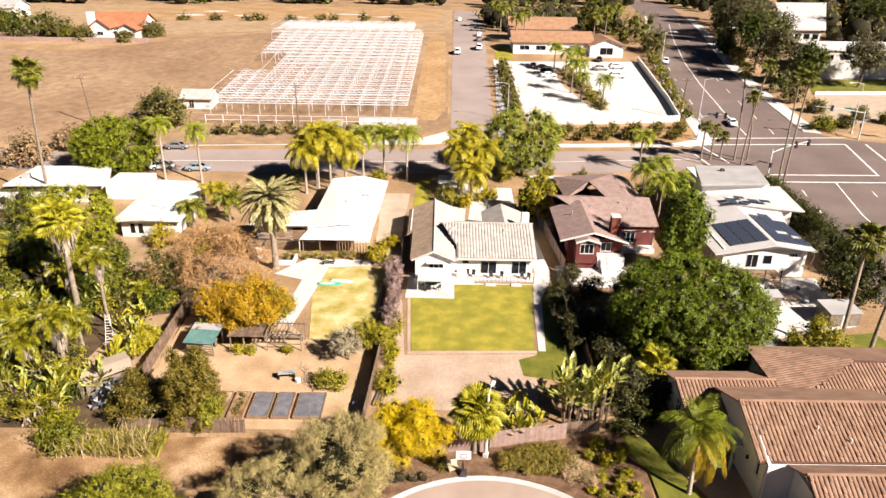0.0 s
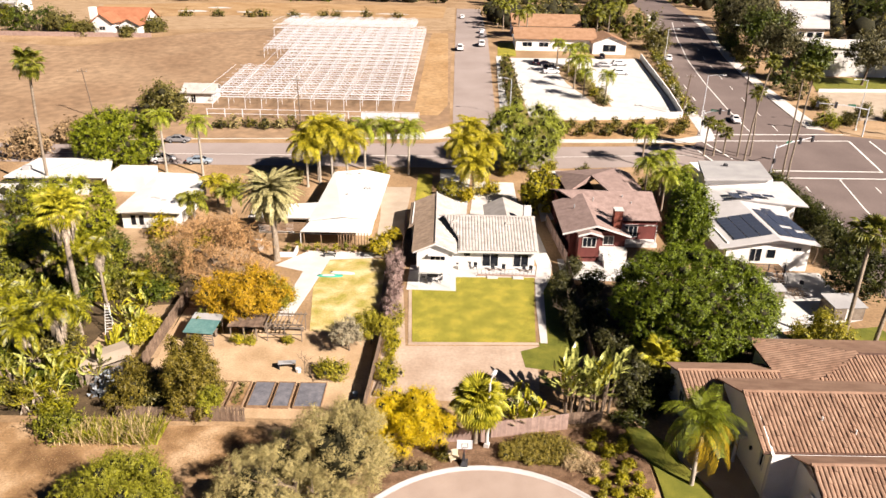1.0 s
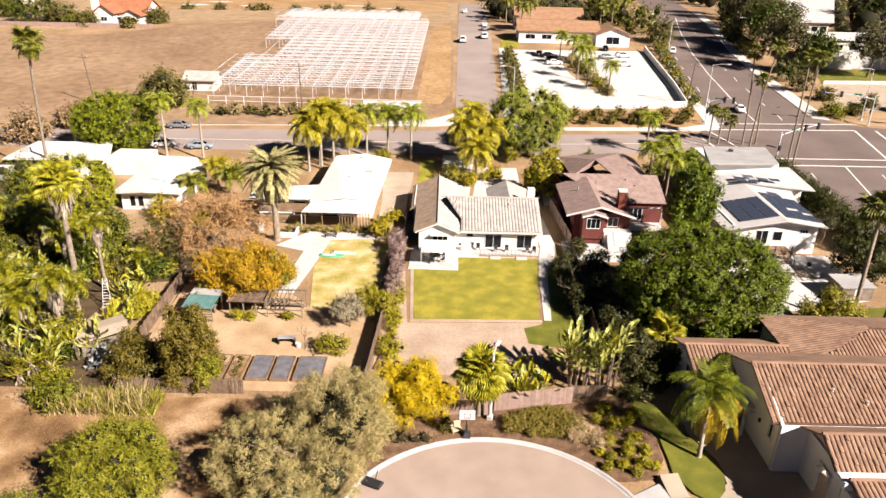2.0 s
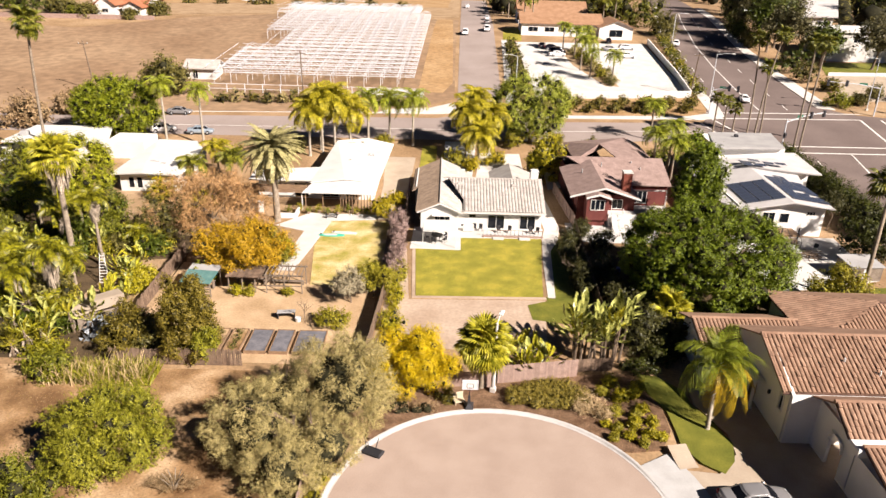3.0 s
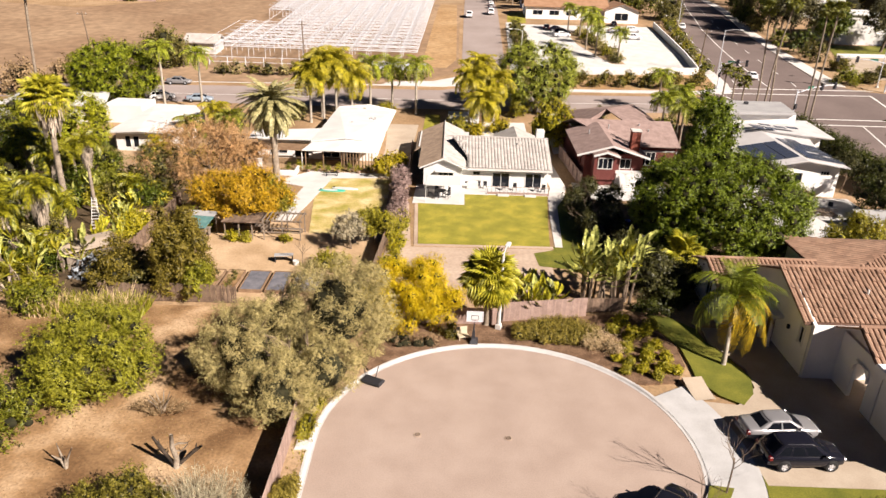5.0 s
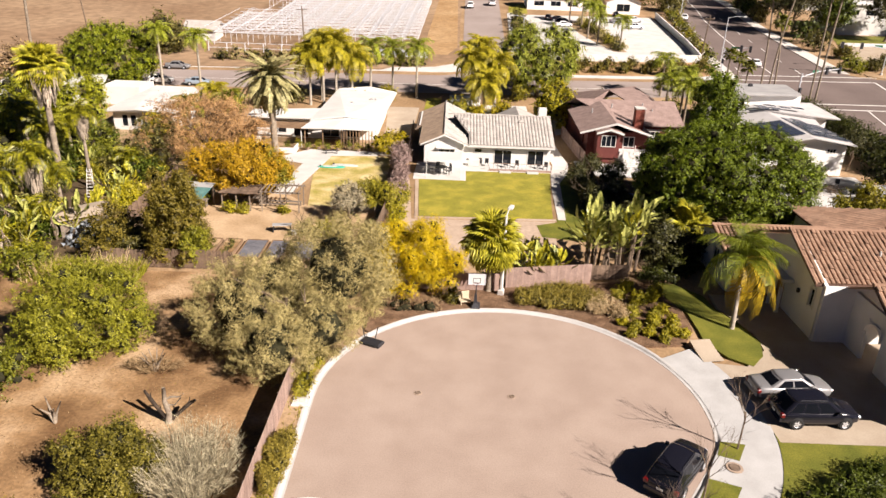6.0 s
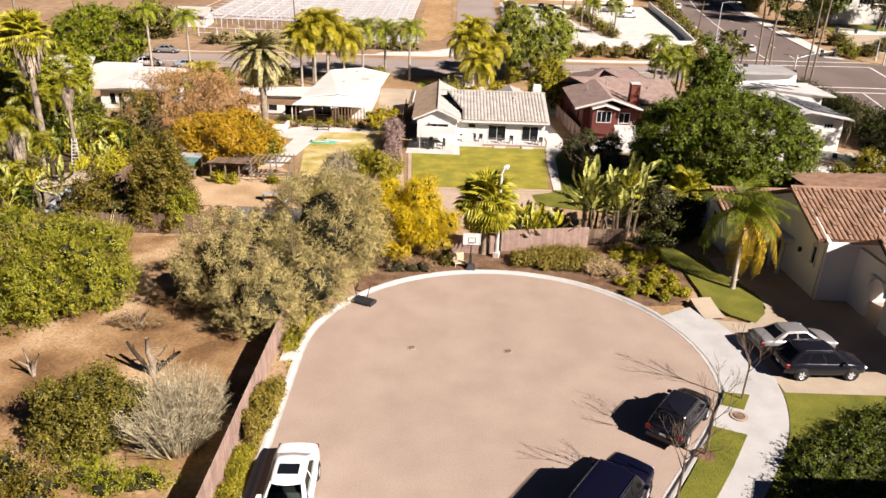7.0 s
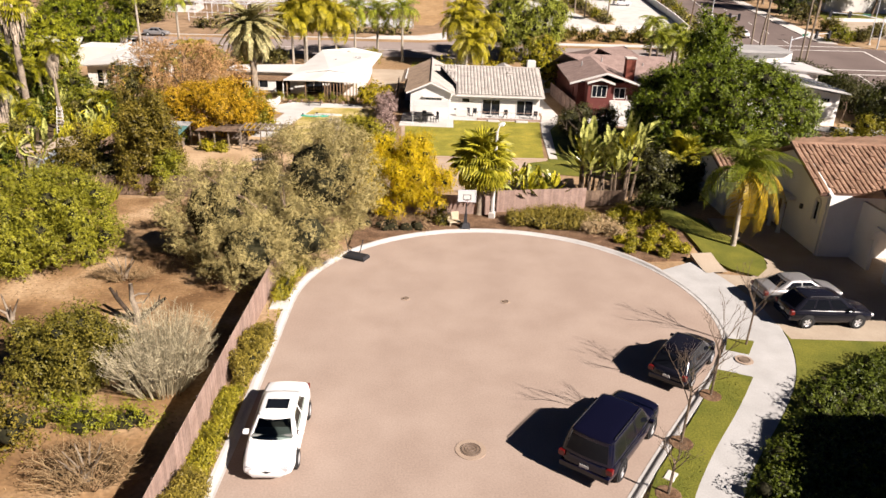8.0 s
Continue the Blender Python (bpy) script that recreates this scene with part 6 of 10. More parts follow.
# ---- more plants ----
paddle_plant("tall bird-of-paradise clump behind the board fence", (12.6, 55.2), 9, 1.2, 4.1, 41, scale=1.1)
paddle_plant("tall bird-of-paradise clump with torn leaves", (15.3, 55.4), 9, 1.2, 4.7, 42, scale=1.1)
paddle_plant("low bright green banana-leaved clump", (7.6, 53.8), 11, 1.7, 1.7, 43, scale=0.95)
for k, (x, y, n, sp, h, text) in enumerate(((-40.6, 57.0, 7, 2.2, 3.6, "overgrown bird-of-paradise thicket with brown stems"), (-36.6, 55.0, 6, 1.4, 2.6, "overgrown bird-of-paradise clump by the grove's edge"), (-47.0, 63.5, 7, 2.6, 4.2, "tall banana clump in the grove"), (-44.0, 69.5, 7, 2.2, 3.4, "yellow-green banana clump in the grove"), (-48.5, 73, 6, 2.4, 3.6, "banana clump at the back of the grove"), (-37.6, 79.0, 5, 1.4, 1.8, "low banana clump behind the clearing"), (-45.4, 57.5, 6, 1.8, 3.0, "banana clump with hanging dead leaves"), (-42.6, 61.6, 5, 1.4, 3.2, "banana clump among the shaggy palms"), (-40.2, 65.6, 5, 1.2, 2.4, "bright banana clump beside the clearing"), (-45.6, 66.4, 5, 1.6, 3.8, "tall banana clump behind the shaggy palms"), (-38.8, 54.4, 4, 1.2, 2.0, "low banana clump at the meadow's edge"), (-41.4, 74.6, 4, 1.2, 2.6, "banana clump beside the dying palm"))):
    paddle_plant(text, (x, y), n, sp, h, 44 + k, scale=1.0, leaves=GROVE_PADDLES, dead=2)
for k, (x, y, h) in enumerate(((-35.2, 71.4, 1.6), (-34.0, 68.2, 1.4), (-33.6, 64.6, 1.2))):
    paddle_plant("bright yellow-green banana clump beside the ladder", (x, y), 5, 1.3, h, 640 + k, scale=1.0, leaves=PADDLES)
tree("bright lime-green leafy shrub beside the ladder", (-32.2, 66.8), 2.2, (1.2, 2.0, 1.1), 0.1, LIME, 8000, (0.24, 0.12), 40, 0.26, 52, low=-0.9, cz=1.3, name="bush")
palm("feather palm with a shaggy brown trunk in the grove", (-38.5, 61.7), 6.4, 0.24, FROND_GROVE, 18, PALMBARK, 53, up=(-35, 70), scale=1.05, skirt=2.4)
palm("short feather palm with a skirt of dead leaves", (-41.4, 60.2), 4.6, 0.24, FROND_GROVE, 22, PALMBARK, 54, up=(-30, 70), scale=0.9, skirt=2.2)
palm("dying palm with hanging brown fronds by the ladder", (-38.9, 72.5), 8.0, 0.18, FROND_GROVE, 14, PALMBARK, 51, up=(-20, 80), scale=0.85, skirt=1.8)
palm("feather palm leaning over the grove", (-49.0, 78.4), 6.4, 0.2, FROND_GROVE, 18, PALMBARK, 50, up=(-35, 70), scale=1.15, skirt=1.4)
for k, (x, y, h, sc, sk) in enumerate(((-43.6, 63.4, 4.4, 1.0, 1.8), (-46.4, 66.6, 5.2, 1.1, 1.6), (-36.8, 58.0, 2.6, 0.8, 1.2), (-44.6, 75.4, 5.4, 1.05, 1.6), (-39.6, 67.4, 3.0, 0.8, 0), (-36.0, 76.2, 2.4, 0.8, 0), (-50.6, 61.0, 5.0, 1.1, 1.6), (-46.0, 54.6, 3.4, 0.9, 1.4))):
    palm("feather palm in the crowded grove", (x, y), h, 0.2, FROND_GROVE, 15, PALMBARK, 700 + k, up=(-35, 72), scale=sc, skirt=sk, group="crowded palms")
for k, (x, y, r, h, mt) in enumerate(((-42.4, 55.0, 1.8, 1.5, GROVELEAF), (-39.6, 64.4, 1.4, 1.6, LIGHTGREEN), (-44.6, 60.6, 1.8, 2.0, DARKGREEN), (-41.6, 68.8, 1.6, 2.0, DARKGREEN), (-47.6, 69.2, 2.0, 2.4, DARKGREEN), (-43.2, 72.0, 1.6, 2.2, MIDGREEN), (-40.4, 76.0, 1.5, 1.5, LIGHTGREEN), (-46.8, 77.2, 2.0, 2.6, DARKGREEN), (-42.6, 79.8, 2.2, 2.4, MIDGREEN), (-45.0, 87.0, 2.2, 2.6, DARKGREEN), (-37.2, 56.8, 1.2, 1.2, LIGHTGREEN), (-35.4, 53.6, 1.3, 0.9, GROVELEAF), (-48.6, 57.2, 2.2, 2.0, GROVELEAF))):
    bush("leafy undergrowth between the grove's palms", (x, y), (r, r, h * 0.6), mt, int(2600 * r), (0.26, 0.11), 720 + k, 16, 0.34, "shrub", 0, "grove undergrowth")
palm("feather palm in the dark thicket", (-51, 67), 6.2, 0.2, FROND_QUEEN, 24, PALMBARK, 57, up=(-35, 65))
palm("slender palm with a pale trunk beside the cross street", (-50.0, 122.6), 10.2, 0.2, FROND_STREET, 20, PALEBARK, 55, up=(-45, 60), scale=1.05, group="street palms")
palm("slender palm with a pale trunk near the kerb", (-43.0, 121.4), 9.6, 0.2, FROND_STREET, 20, PALEBARK, 56, up=(-45, 60), scale=1.1, group="street palms")
for k, (x, y, h) in enumerate(((-23.4, 117.5, 7.6), (-21.4, 118.6, 9.6), (-19.4, 119.5, 9.2), (-16.9, 121, 7.0), (-22.0, 120.6, 8.2))):
    palm("golden-fronded queen palm in a cluster", (x, y), h, 0.2, FROND_GOLD, 28, PALEBARK, 60 + k, up=(-50, 75), scale=1.5, group="golden palm cluster")
for k, (x, y, h) in enumerate(((-14.2, 125.4, 8.0), (-10.4, 126.4, 7.6), (-6.0, 124.0, 8.4))):
    palm("queen palm on the street verge", (x, y), h, 0.2, FROND_STREET, 18, PALEBARK, 64 + k, up=(-50, 65), scale=1.35, group="verge palms")
for k, (x, y, h) in enumerate(((3.4, 119.5, 7.6), (5.0, 122.5, 8.6), (7.6, 121.2, 6.6), (5.6, 116.5, 4.6))):
    palm("golden-green queen palm before the white house", (x, y), h, 0.19, FROND_GOLD, 26, PALEBARK, 66 + k, up=(-50, 75), scale=1.45, group="driveway palms")
for k, (x, y, h) in enumerate(((34.0, 111.5, 7.6), (36.8, 112.5, 8.4), (38.8, 109.5, 6.6), (38.5, 130.5, 6.5), (35.4, 106, 7.6))):
    palm("feather palm behind the solar-roofed house", (x, y), h, 0.18, FROND_STREET, 22, PALMBARK, 72 + k, up=(-40, 60), scale=1.1, group="back palms")
for k, (x, y, h, lx) in enumerate(((59.0, 136.2, 18.1, -1.4), (59.5, 133.8, 19.3, 1.3), (63.6, 125.9, 19.7, -0.6), (61.9, 120.6, 20.6, 0.2), (61.7, 136.5, 12.8, -1.4))):
    palm("very tall thin fan palm at the junction", (x, y), h, 0.15, FAN_GREEN, 26, PALMBARK, 80 + k, lean=(lx, -1.0), up=(-60, 85), scale=1.12, group="junction palms")
for k, (x, y, h) in enumerate(((52.2, 136, 6.8), (54.2, 136.2, 6.2), (56.6, 137.4, 4.4))):
    palm("small fan palm on the junction corner", (x, y), h, 0.16, FAN_GREEN, 22, PALMBARK, 86 + k, up=(-50, 85), scale=1.0, group="corner palms")
palm("tall thin fan palm above the tiled house", (44.4, 66.6), 13.4, 0.22, FAN_GREEN, 34, PALMBARK, 90, lean=(1.4, 2.4), up=(-50, 85), scale=1.5)
palm("tall thin fan palm near the concrete yard", (47.8, 66.4), 14.2, 0.22, FAN_GREEN, 34, PALMBARK, 91, lean=(3.0, 2.0), up=(-50, 85), scale=1.5)
for k, (x, y, h) in enumerate(((39.1, 169.7, 6.5), (34.6, 174, 6.0), (33.4, 181, 7.5), (36.4, 187, 6.0), (33.9, 194.3, 7.0), (37.9, 200.3, 6.0), (32.0, 203, 6.5))):
    palm("feather palm on the parking lot's island", (x, y), h, 0.18, FROND_STREET, 18, PALMBARK, 93 + k, up=(-40, 60), scale=1.05, group="parking lot palms")
for k, (x, y, h) in enumerate(((24, 236, 8), (27, 239, 9), (21, 262, 8), (24, 268, 9), (20, 276, 8.5), (50, 240, 8), (56, 250, 9), (62, 262, 9))):
    palm("feather palm behind the office building", (x, y), h, 0.2, FROND_SMALL, 14, PALMBARK, 101 + k, up=(-40, 60), scale=1.2, group="office palms")
for k, (x, y, h) in enumerate(((-52, 89.5, 3.0), (-38.2, 101.8, 3.2), (-36.4, 108, 4.0), (-33.5, 105, 3.4))):
    palm("low feather palm beside the low white house", (x, y), h, 0.18, FROND_SMALL if k % 2 else FROND_GOLD, 16, PALMBARK, 110 + k, up=(-30, 60), scale=1.1, group="garden palms")

for k, (x, y, r, mt) in enumerate(((1.6, 114.5, 1.7, LIGHTGREEN), (8.4, 116, 1.5, YELLOWGREEN), (4.6, 113, 1.3, YELLOWGREEN), (-15.2, 116.4, 1.6, YELLOWGREEN), (-11.0, 122.5, 1.4, LIGHTGREEN), (-26, 119, 1.6, DULLGREEN), (-35, 113, 1.8, LIGHTGREEN), (-31, 117, 1.5, MIDGREEN), (12.2, 124.5, 1.5, LIGHTGREEN), (-3.0, 101, 0.9, YELLOWGREEN), (-7.0, 96, 1.0, YELLOWGREEN), (20.5, 127.5, 0.9, LIGHTGREEN), (26, 124, 1.4, DULLGREEN), (36.5, 118, 2.0, MIDGREEN))):
    bush("rounded front garden shrub", (x, y), (r, r, r * 0.85), mt, 1800, (0.3, 0.16), 350 + k, 14, 0.36, "shrub", 0, "front garden shrubs")
# hedges, shrubs and thickets
hedge("clipped olive-green hedge at the street head", [(5.6, 47.9), (7.5, 47.6), (10.5, 47.6), (12.3, 48.2), (12.6, 49.6), (10.5, 50.9), (7.0, 50.3), (5.4, 49.4)], 0.85, DULLYELLOW, 30000, (0.11, 0.07), 120, TOP, 0.6)
hedge("clipped rounded hedge by the board fence", [(-8.95, 26.7), (-8.1, 26.7), (-8.05, 30.6), (-8.95, 30.8)], 1.15, DULLYELLOW, 22000, (0.085, 0.06), 121, TOP, 0.42)
hedge("low dry green hedge along the verge", [(-9.0, 20.2), (-8.25, 20.2), (-8.3, 26.0), (-9.0, 26.0)], 0.28, LIGHTGREEN, 22000, (0.085, 0.05), 122, TOP, 0.4)
hedge("clipped rounded hedge near the white car", [(-9.0, 17.6), (-7.9, 17.6), (-7.9, 20.0), (-9.0, 20.0)], 1.0, DULLYELLOW, 14000, (0.085, 0.06), 123, TOP, 0.42)
bush("yellow-green groundcover by the fence end", (-8.4, 38.0), (0.7, 3.6, 0.35), LIGHTGREEN, 4500, (0.12, 0.06), 124, 18, 0.34, "shrub", TOP)
for k, (x, y, rx, rz) in enumerate(((14.2, 47.0, 0.9, 0.6), (15.4, 45.4, 0.8, 0.5), (16.4, 44.2, 0.7, 0.45), (14.0, 45.0, 0.5, 0.3), (15.0, 48.8, 0.9, 0.7), (16.6, 47.4, 0.7, 0.5), (13.4, 43.8, 0.45, 0.3), (16.9, 45.8, 0.6, 0.5), (17.0, 50.6, 0.9, 0.6), (15.8, 46.6, 0.6, 0.4), (14.7, 44.0, 0.5, 0.35), (16.2, 49.4, 0.8, 0.6), (13.6, 49.6, 0.7, 0.5), (14.6, 51.0, 0.9, 0.7), (17.2, 44.0, 0.45, 0.35), (15.6, 43.2, 0.5, 0.35), (13.2, 45.4, 0.4, 0.25))):
    bush("leafy lime-green shrub in the mulch bed", (x, y), (rx * 0.54, rx * 0.54, rz * 0.7), LIME if k % 3 else LIGHTGREEN, 1800, (0.15, 0.08), 130 + k, 9, 0.45, "shrub", TOP, "bed shrubs")
for k, (x, y) in enumerate(((12.6, 47.6), (13.2, 46.6), (12.0, 48.4), (11.6, 47.4))):
    bush("dry pale ornamental grass tuft", (x, y), (0.55, 0.5, 0.3), PLUME, 1400, (0.3, 0.04), 140 + k, 6, 0.5, "shrub", TOP, "dry tufts")
bush("dark low shrub under the yellow bush", (0.4, 48.2), (0.75, 0.6, 0.5), BRONZE, 1500, (0.13, 0.08), 145, 9, 0.45, "shrub", TOP)
bush("dry golden groundcover at the street head", (-2.8, 46.8), (2.6, 0.6, 0.18), STRAW, 2500, (0.16, 0.05), 146, 14, 0.36, "shrub", TOP)
tree("dark green rounded shrub in the meadow by the fence", (-16.0, 26.9), 3.2, (2.7, 2.4, 1.7), 0.1, BRONZE, 32000, (0.14, 0.08), 60, 0.22, 147, low=-0.85, cz=1.5, name="bush")
bush("fresh green low growth in the meadow", (-14.0, 23.6), (2.2, 0.7, 0.22), LEAFBRIGHT, 6000, (0.14, 0.05), 148, 12, 0.4)
bush("green-brown scrub at the meadow's edge", (-18.4, 22.0), (3.0, 2.2, 1.1), BRONZEGREEN, 8000, (0.16, 0.08), 149, 18, 0.36)
bush("mixed green scrub beside the big bush", (-28.2, 35.0), (3.4, 2.6, 1.2), MIDGREEN, 10000, (0.18, 0.1), 150, 22, 0.34)
hedge("clipped dark green hedge by the pavement", [(11.0, 17), (12.5, 20.4), (13.6, 21.9), (16.7, 25.6), (17.9, 27.5), (20, 28.2), (22, 27), (22, 21.6), (20.2, 20.6), (20.2, 17)], 0.95, DARKGREEN, 46000, (0.13, 0.085), 151, TOP, 0.75)
hedge("dense dark green hedge on the front lawn", [(19.4, 26.4), (19.8, 28.6), (22.5, 29.8), (28, 30.4), (28, 26.4)], 1.2, DARKGREEN, 32000, (0.13, 0.085), 152, TOP, 0.75)
bush("dark shrub beside the front walk", (13.4, 16.2), (1.2, 1.2, 0.6), DARKGREEN, 4000, (0.13, 0.08), 153, 12, 0.36, "shrub", TOP)
for k, (x, y, rx, ry, rz, mt) in enumerate(((-44, 57, 3, 2.5, 1.8, MIDGREEN), (-50, 60, 3.6, 3, 2.4, MIDGREEN), (-33.5, 50.6, 1.8, 1.4, 1.0, MIDGREEN), (-47, 53.5, 3.6, 2, 1.4, MIDGREEN), (-53, 75, 4, 4, 3.4, MIDGREEN), (-45, 84, 4, 3.4, 2.2, MIDGREEN), (-57, 84, 4.4, 4, 3.6, DARKGREEN), (-34, 77.6, 1.5, 1.4, 1.1, LIGHTGREEN), (-58, 66, 4.5, 4, 3.4, DARKGREEN), (-40, 62.5, 2.2, 1.8, 1.6, DULLGREEN), (-26.2, 69, 1.4, 1.2, 1.0, MIDGREEN), (-33.4, 92.5, 1.6, 1.5, 1.2, YELLOWGREEN), (-40.5, 95, 2.2, 1.8, 1.4, YELLOWGREEN), (-62, 100, 4, 3.6, 3.6, MIDGREEN), (-27, 54.8, 1.6, 1.2, 1.4, DULLGREEN), (-43, 49.5, 2.6, 1.6, 1.1, MIDGREEN))):
    bush("leafy garden thicket among the palms", (x, y), (rx, ry, rz), mt, int(1600 + 420 * rx * rz), (0.3, 0.16), 160 + k, 16, 0.4, "shrub", 0, "grove thickets")
for k in range(18):
    bush("round clipped shrub on the bank", (24.6 + 1.7 * k, 146.0 + 0.15 * k + (k % 3) * 2.7), (1.35, 1.25, 0.95), BRONZEGREEN if k % 2 else BRONZE, 800, (0.32, 0.18), 180 + k, 9, 0.5, "shrub", 0, "bank shrubs")
for k in range(10):
    bush("hedge shrub along the parking lot", (17.2 + 0.02 * k, 163 + 4.4 * k), (2.0, 2.4, 1.5), DULLGREEN if k % 3 else MIDGREEN, 600, (0.4, 0.24), 190 + k, 8, 0.48, "shrub", 0, "lot hedge")
for k in range(12):
    bush("roadside shrub along the avenue", (57.4 + 0.42 * k + 0.018 * k * k, 163 + 5.2 * k), (1.5, 2.4, 1.1), (MIDGREEN, LIGHTGREEN, DULLGREEN)[k % 3], 500, (0.45, 0.24), 204 + k, 8, 0.48, "shrub", 0, "avenue shrubs")
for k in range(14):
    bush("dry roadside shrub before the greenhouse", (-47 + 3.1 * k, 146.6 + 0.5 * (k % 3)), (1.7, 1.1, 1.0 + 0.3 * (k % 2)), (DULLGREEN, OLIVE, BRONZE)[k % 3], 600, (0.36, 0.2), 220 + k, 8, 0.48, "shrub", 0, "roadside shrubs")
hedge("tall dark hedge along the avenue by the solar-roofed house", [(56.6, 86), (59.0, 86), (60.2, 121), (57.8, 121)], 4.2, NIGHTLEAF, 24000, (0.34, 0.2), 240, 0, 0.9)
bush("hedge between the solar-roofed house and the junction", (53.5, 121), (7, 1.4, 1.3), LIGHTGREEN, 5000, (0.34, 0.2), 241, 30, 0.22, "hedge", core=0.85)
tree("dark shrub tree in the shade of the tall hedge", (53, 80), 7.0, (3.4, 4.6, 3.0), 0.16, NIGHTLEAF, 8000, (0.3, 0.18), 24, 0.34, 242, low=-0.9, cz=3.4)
tree("small bare-branched tree by the hedge", (52.5, 90), 5.6, (2.0, 2.0, 1.7), 0.1, DUSKSHADELEAF, 2500, (0.24, 0.1), 14, 0.36, 243, core=0.0)
bush("spiky dusky shrub along the side fence, darkened for its shade", (15.6, 79), (1.2, 4.2, 1.0), DUSKSHADELEAF, 5000, (0.4, 0.09), 244, 18, 0.34)
tree("dusky leafy shrub tree along the side fence, darkened for its shade", (15.4, 71.5), 2.6, (1.1, 4.6, 1.3), 0.1, DUSKSHADELEAF, 9000, (0.24, 0.14), 34, 0.28, 247, low=-0.95, cz=1.2, name="bush")
# the hedge's near-black leaf on these two paints the deep shade of the slope
bush("low shrub on the shaded slope, leaves blackened for the shade", (17.6, 53.6), (1.3, 0.9, 0.5), NIGHTLEAF, 2500, (0.18, 0.1), 248, 12, 0.4)
bush("low shrub beside the tiled house's wall, leaves blackened for the shade", (20.4, 55.4), (1.5, 1.1, 0.8), NIGHTLEAF, 3000, (0.18, 0.1), 249, 12, 0.4)
bush("dusky shrubs behind the fence, leaves darkened for the shade", (18.6, 57.5), (2.2, 2.4, 1.5), DUSKSHADELEAF, 4500, (0.2, 0.12), 245, 14, 0.4)
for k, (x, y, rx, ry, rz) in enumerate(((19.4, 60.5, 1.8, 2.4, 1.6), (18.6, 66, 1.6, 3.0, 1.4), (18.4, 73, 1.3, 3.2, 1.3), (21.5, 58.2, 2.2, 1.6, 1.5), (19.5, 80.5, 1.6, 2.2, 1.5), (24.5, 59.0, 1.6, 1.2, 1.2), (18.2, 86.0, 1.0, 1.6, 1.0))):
    bush("dusky undergrowth below the ficus, leaves darkened for its shade", (x, y), (rx, ry, rz), DUSKSHADELEAF, 3800, (0.22, 0.12), 860 + k, 16, 0.36, "shrub", 0, "ficus undergrowth")
bush("red-tinged shrub by the tiled house's garden", (37.6, 69.2), (1.6, 1.2, 1.0), BRONZE, 2000, (0.2, 0.12), 246, 10, 0.44)
for k, (x, y, h, r, mt) in enumerate(((89.6, 194, 11, 5, DULLGREEN), (91, 208, 12, 5.5, DARKGREEN), (93.5, 223, 12, 6, DULLGREEN), (99, 246, 12, 6, DULLGREEN), (108.5, 268, 12, 6, DARKGREEN), (116, 300, 12, 7, DULLGREEN), (95.5, 214, 12, 5, DULLGREEN), (98, 190, 8.5, 3.2, DARKGREEN), (112, 190.5, 10, 4.0, DULLGREEN), (132, 190, 12, 5, DULLGREEN), (150, 252, 14, 8, DARKGREEN), (120, 318, 13, 7, DULLGREEN), (103, 258, 12, 5, DARKGREEN))):
    tree("tall dusky eucalyptus beyond the avenue", (x, y), h * 1.3, (r * 1.15, r, h * 0.46), 0.35, EUCALYPT if mt is DULLGREEN else DARKGREEN, 6500, (0.7, 0.3), 26, 0.32, 250 + k, low=-0.7, group="avenue trees")
for k, (x, y, r, mt) in enumerate(((-60, 152, 4.6, DULLGREEN), (-63.5, 158, 3.6, DULLGREEN), (-70, 136.5, 1.8, MIDGREEN), (-78, 129, 3.4, STRAW), (-74, 137, 2.2, STRAW), (-132, 236, 5.4, DARKGREEN), (-124, 236, 4, DULLGREEN), (-94, 238, 3.0, DULLGREEN), (-146, 246, 5, MIDGREEN), (-113, 230.5, 2.6, DULLGREEN), (-118, 232, 1.8, MIDGREEN), (-99.5, 229.5, 1.6, DULLGREEN), (64, 240, 6, MIDGREEN), (66, 226, 4, DULLGREEN), (56, 262, 8, MIDGREEN), (-90, 118, 6, DARKGREEN), (-82, 106, 5, DARKGREEN), (-84, 96, 5, MIDGREEN))):
    bush("rounded tree-high shrub beyond the street", (x, y), (r, r * 0.9, r * 0.75), mt, 3600, (0.6, 0.3), 270 + k, 16, 0.4, "bush", 0, "far shrubs")

for k, (x, y, rx, rz, mt) in enumerate(((85.8, 155.6, 2.6, 1.6, LEAFBRIGHT), (92, 157.5, 1.8, 1.1, DULLGREEN), (98.3, 163.2, 2.0, 1.5, DULLGREEN), (103.5, 160.5, 2.2, 1.4, BRONZE), (87, 175, 3.2, 2.6, DULLGREEN), (88.5, 185, 3.6, 3.0, DARKGREEN), (90.5, 168, 2.4, 1.6, BRONZE))):
    bush("rounded shrub on the planted junction corner", (x, y), (rx, rx * 0.8, rz), mt, 2600, (0.36, 0.2), 880 + k, 14, 0.36, "shrub", 0, "corner shrubs")

for k in range(9):
    bush("dry scrub along the field's edge", (-100 + 9.5 * k + (k % 3) * 2.5, 286 + 1.1 * k), (2.4, 1.4, 1.0 + 0.3 * (k % 2)), (BRONZE, DULLGREEN, BRONZEGREEN)[k % 3], 600, (0.5, 0.3), 890 + k, 8, 0.46, "shrub", 0, "field scrub")

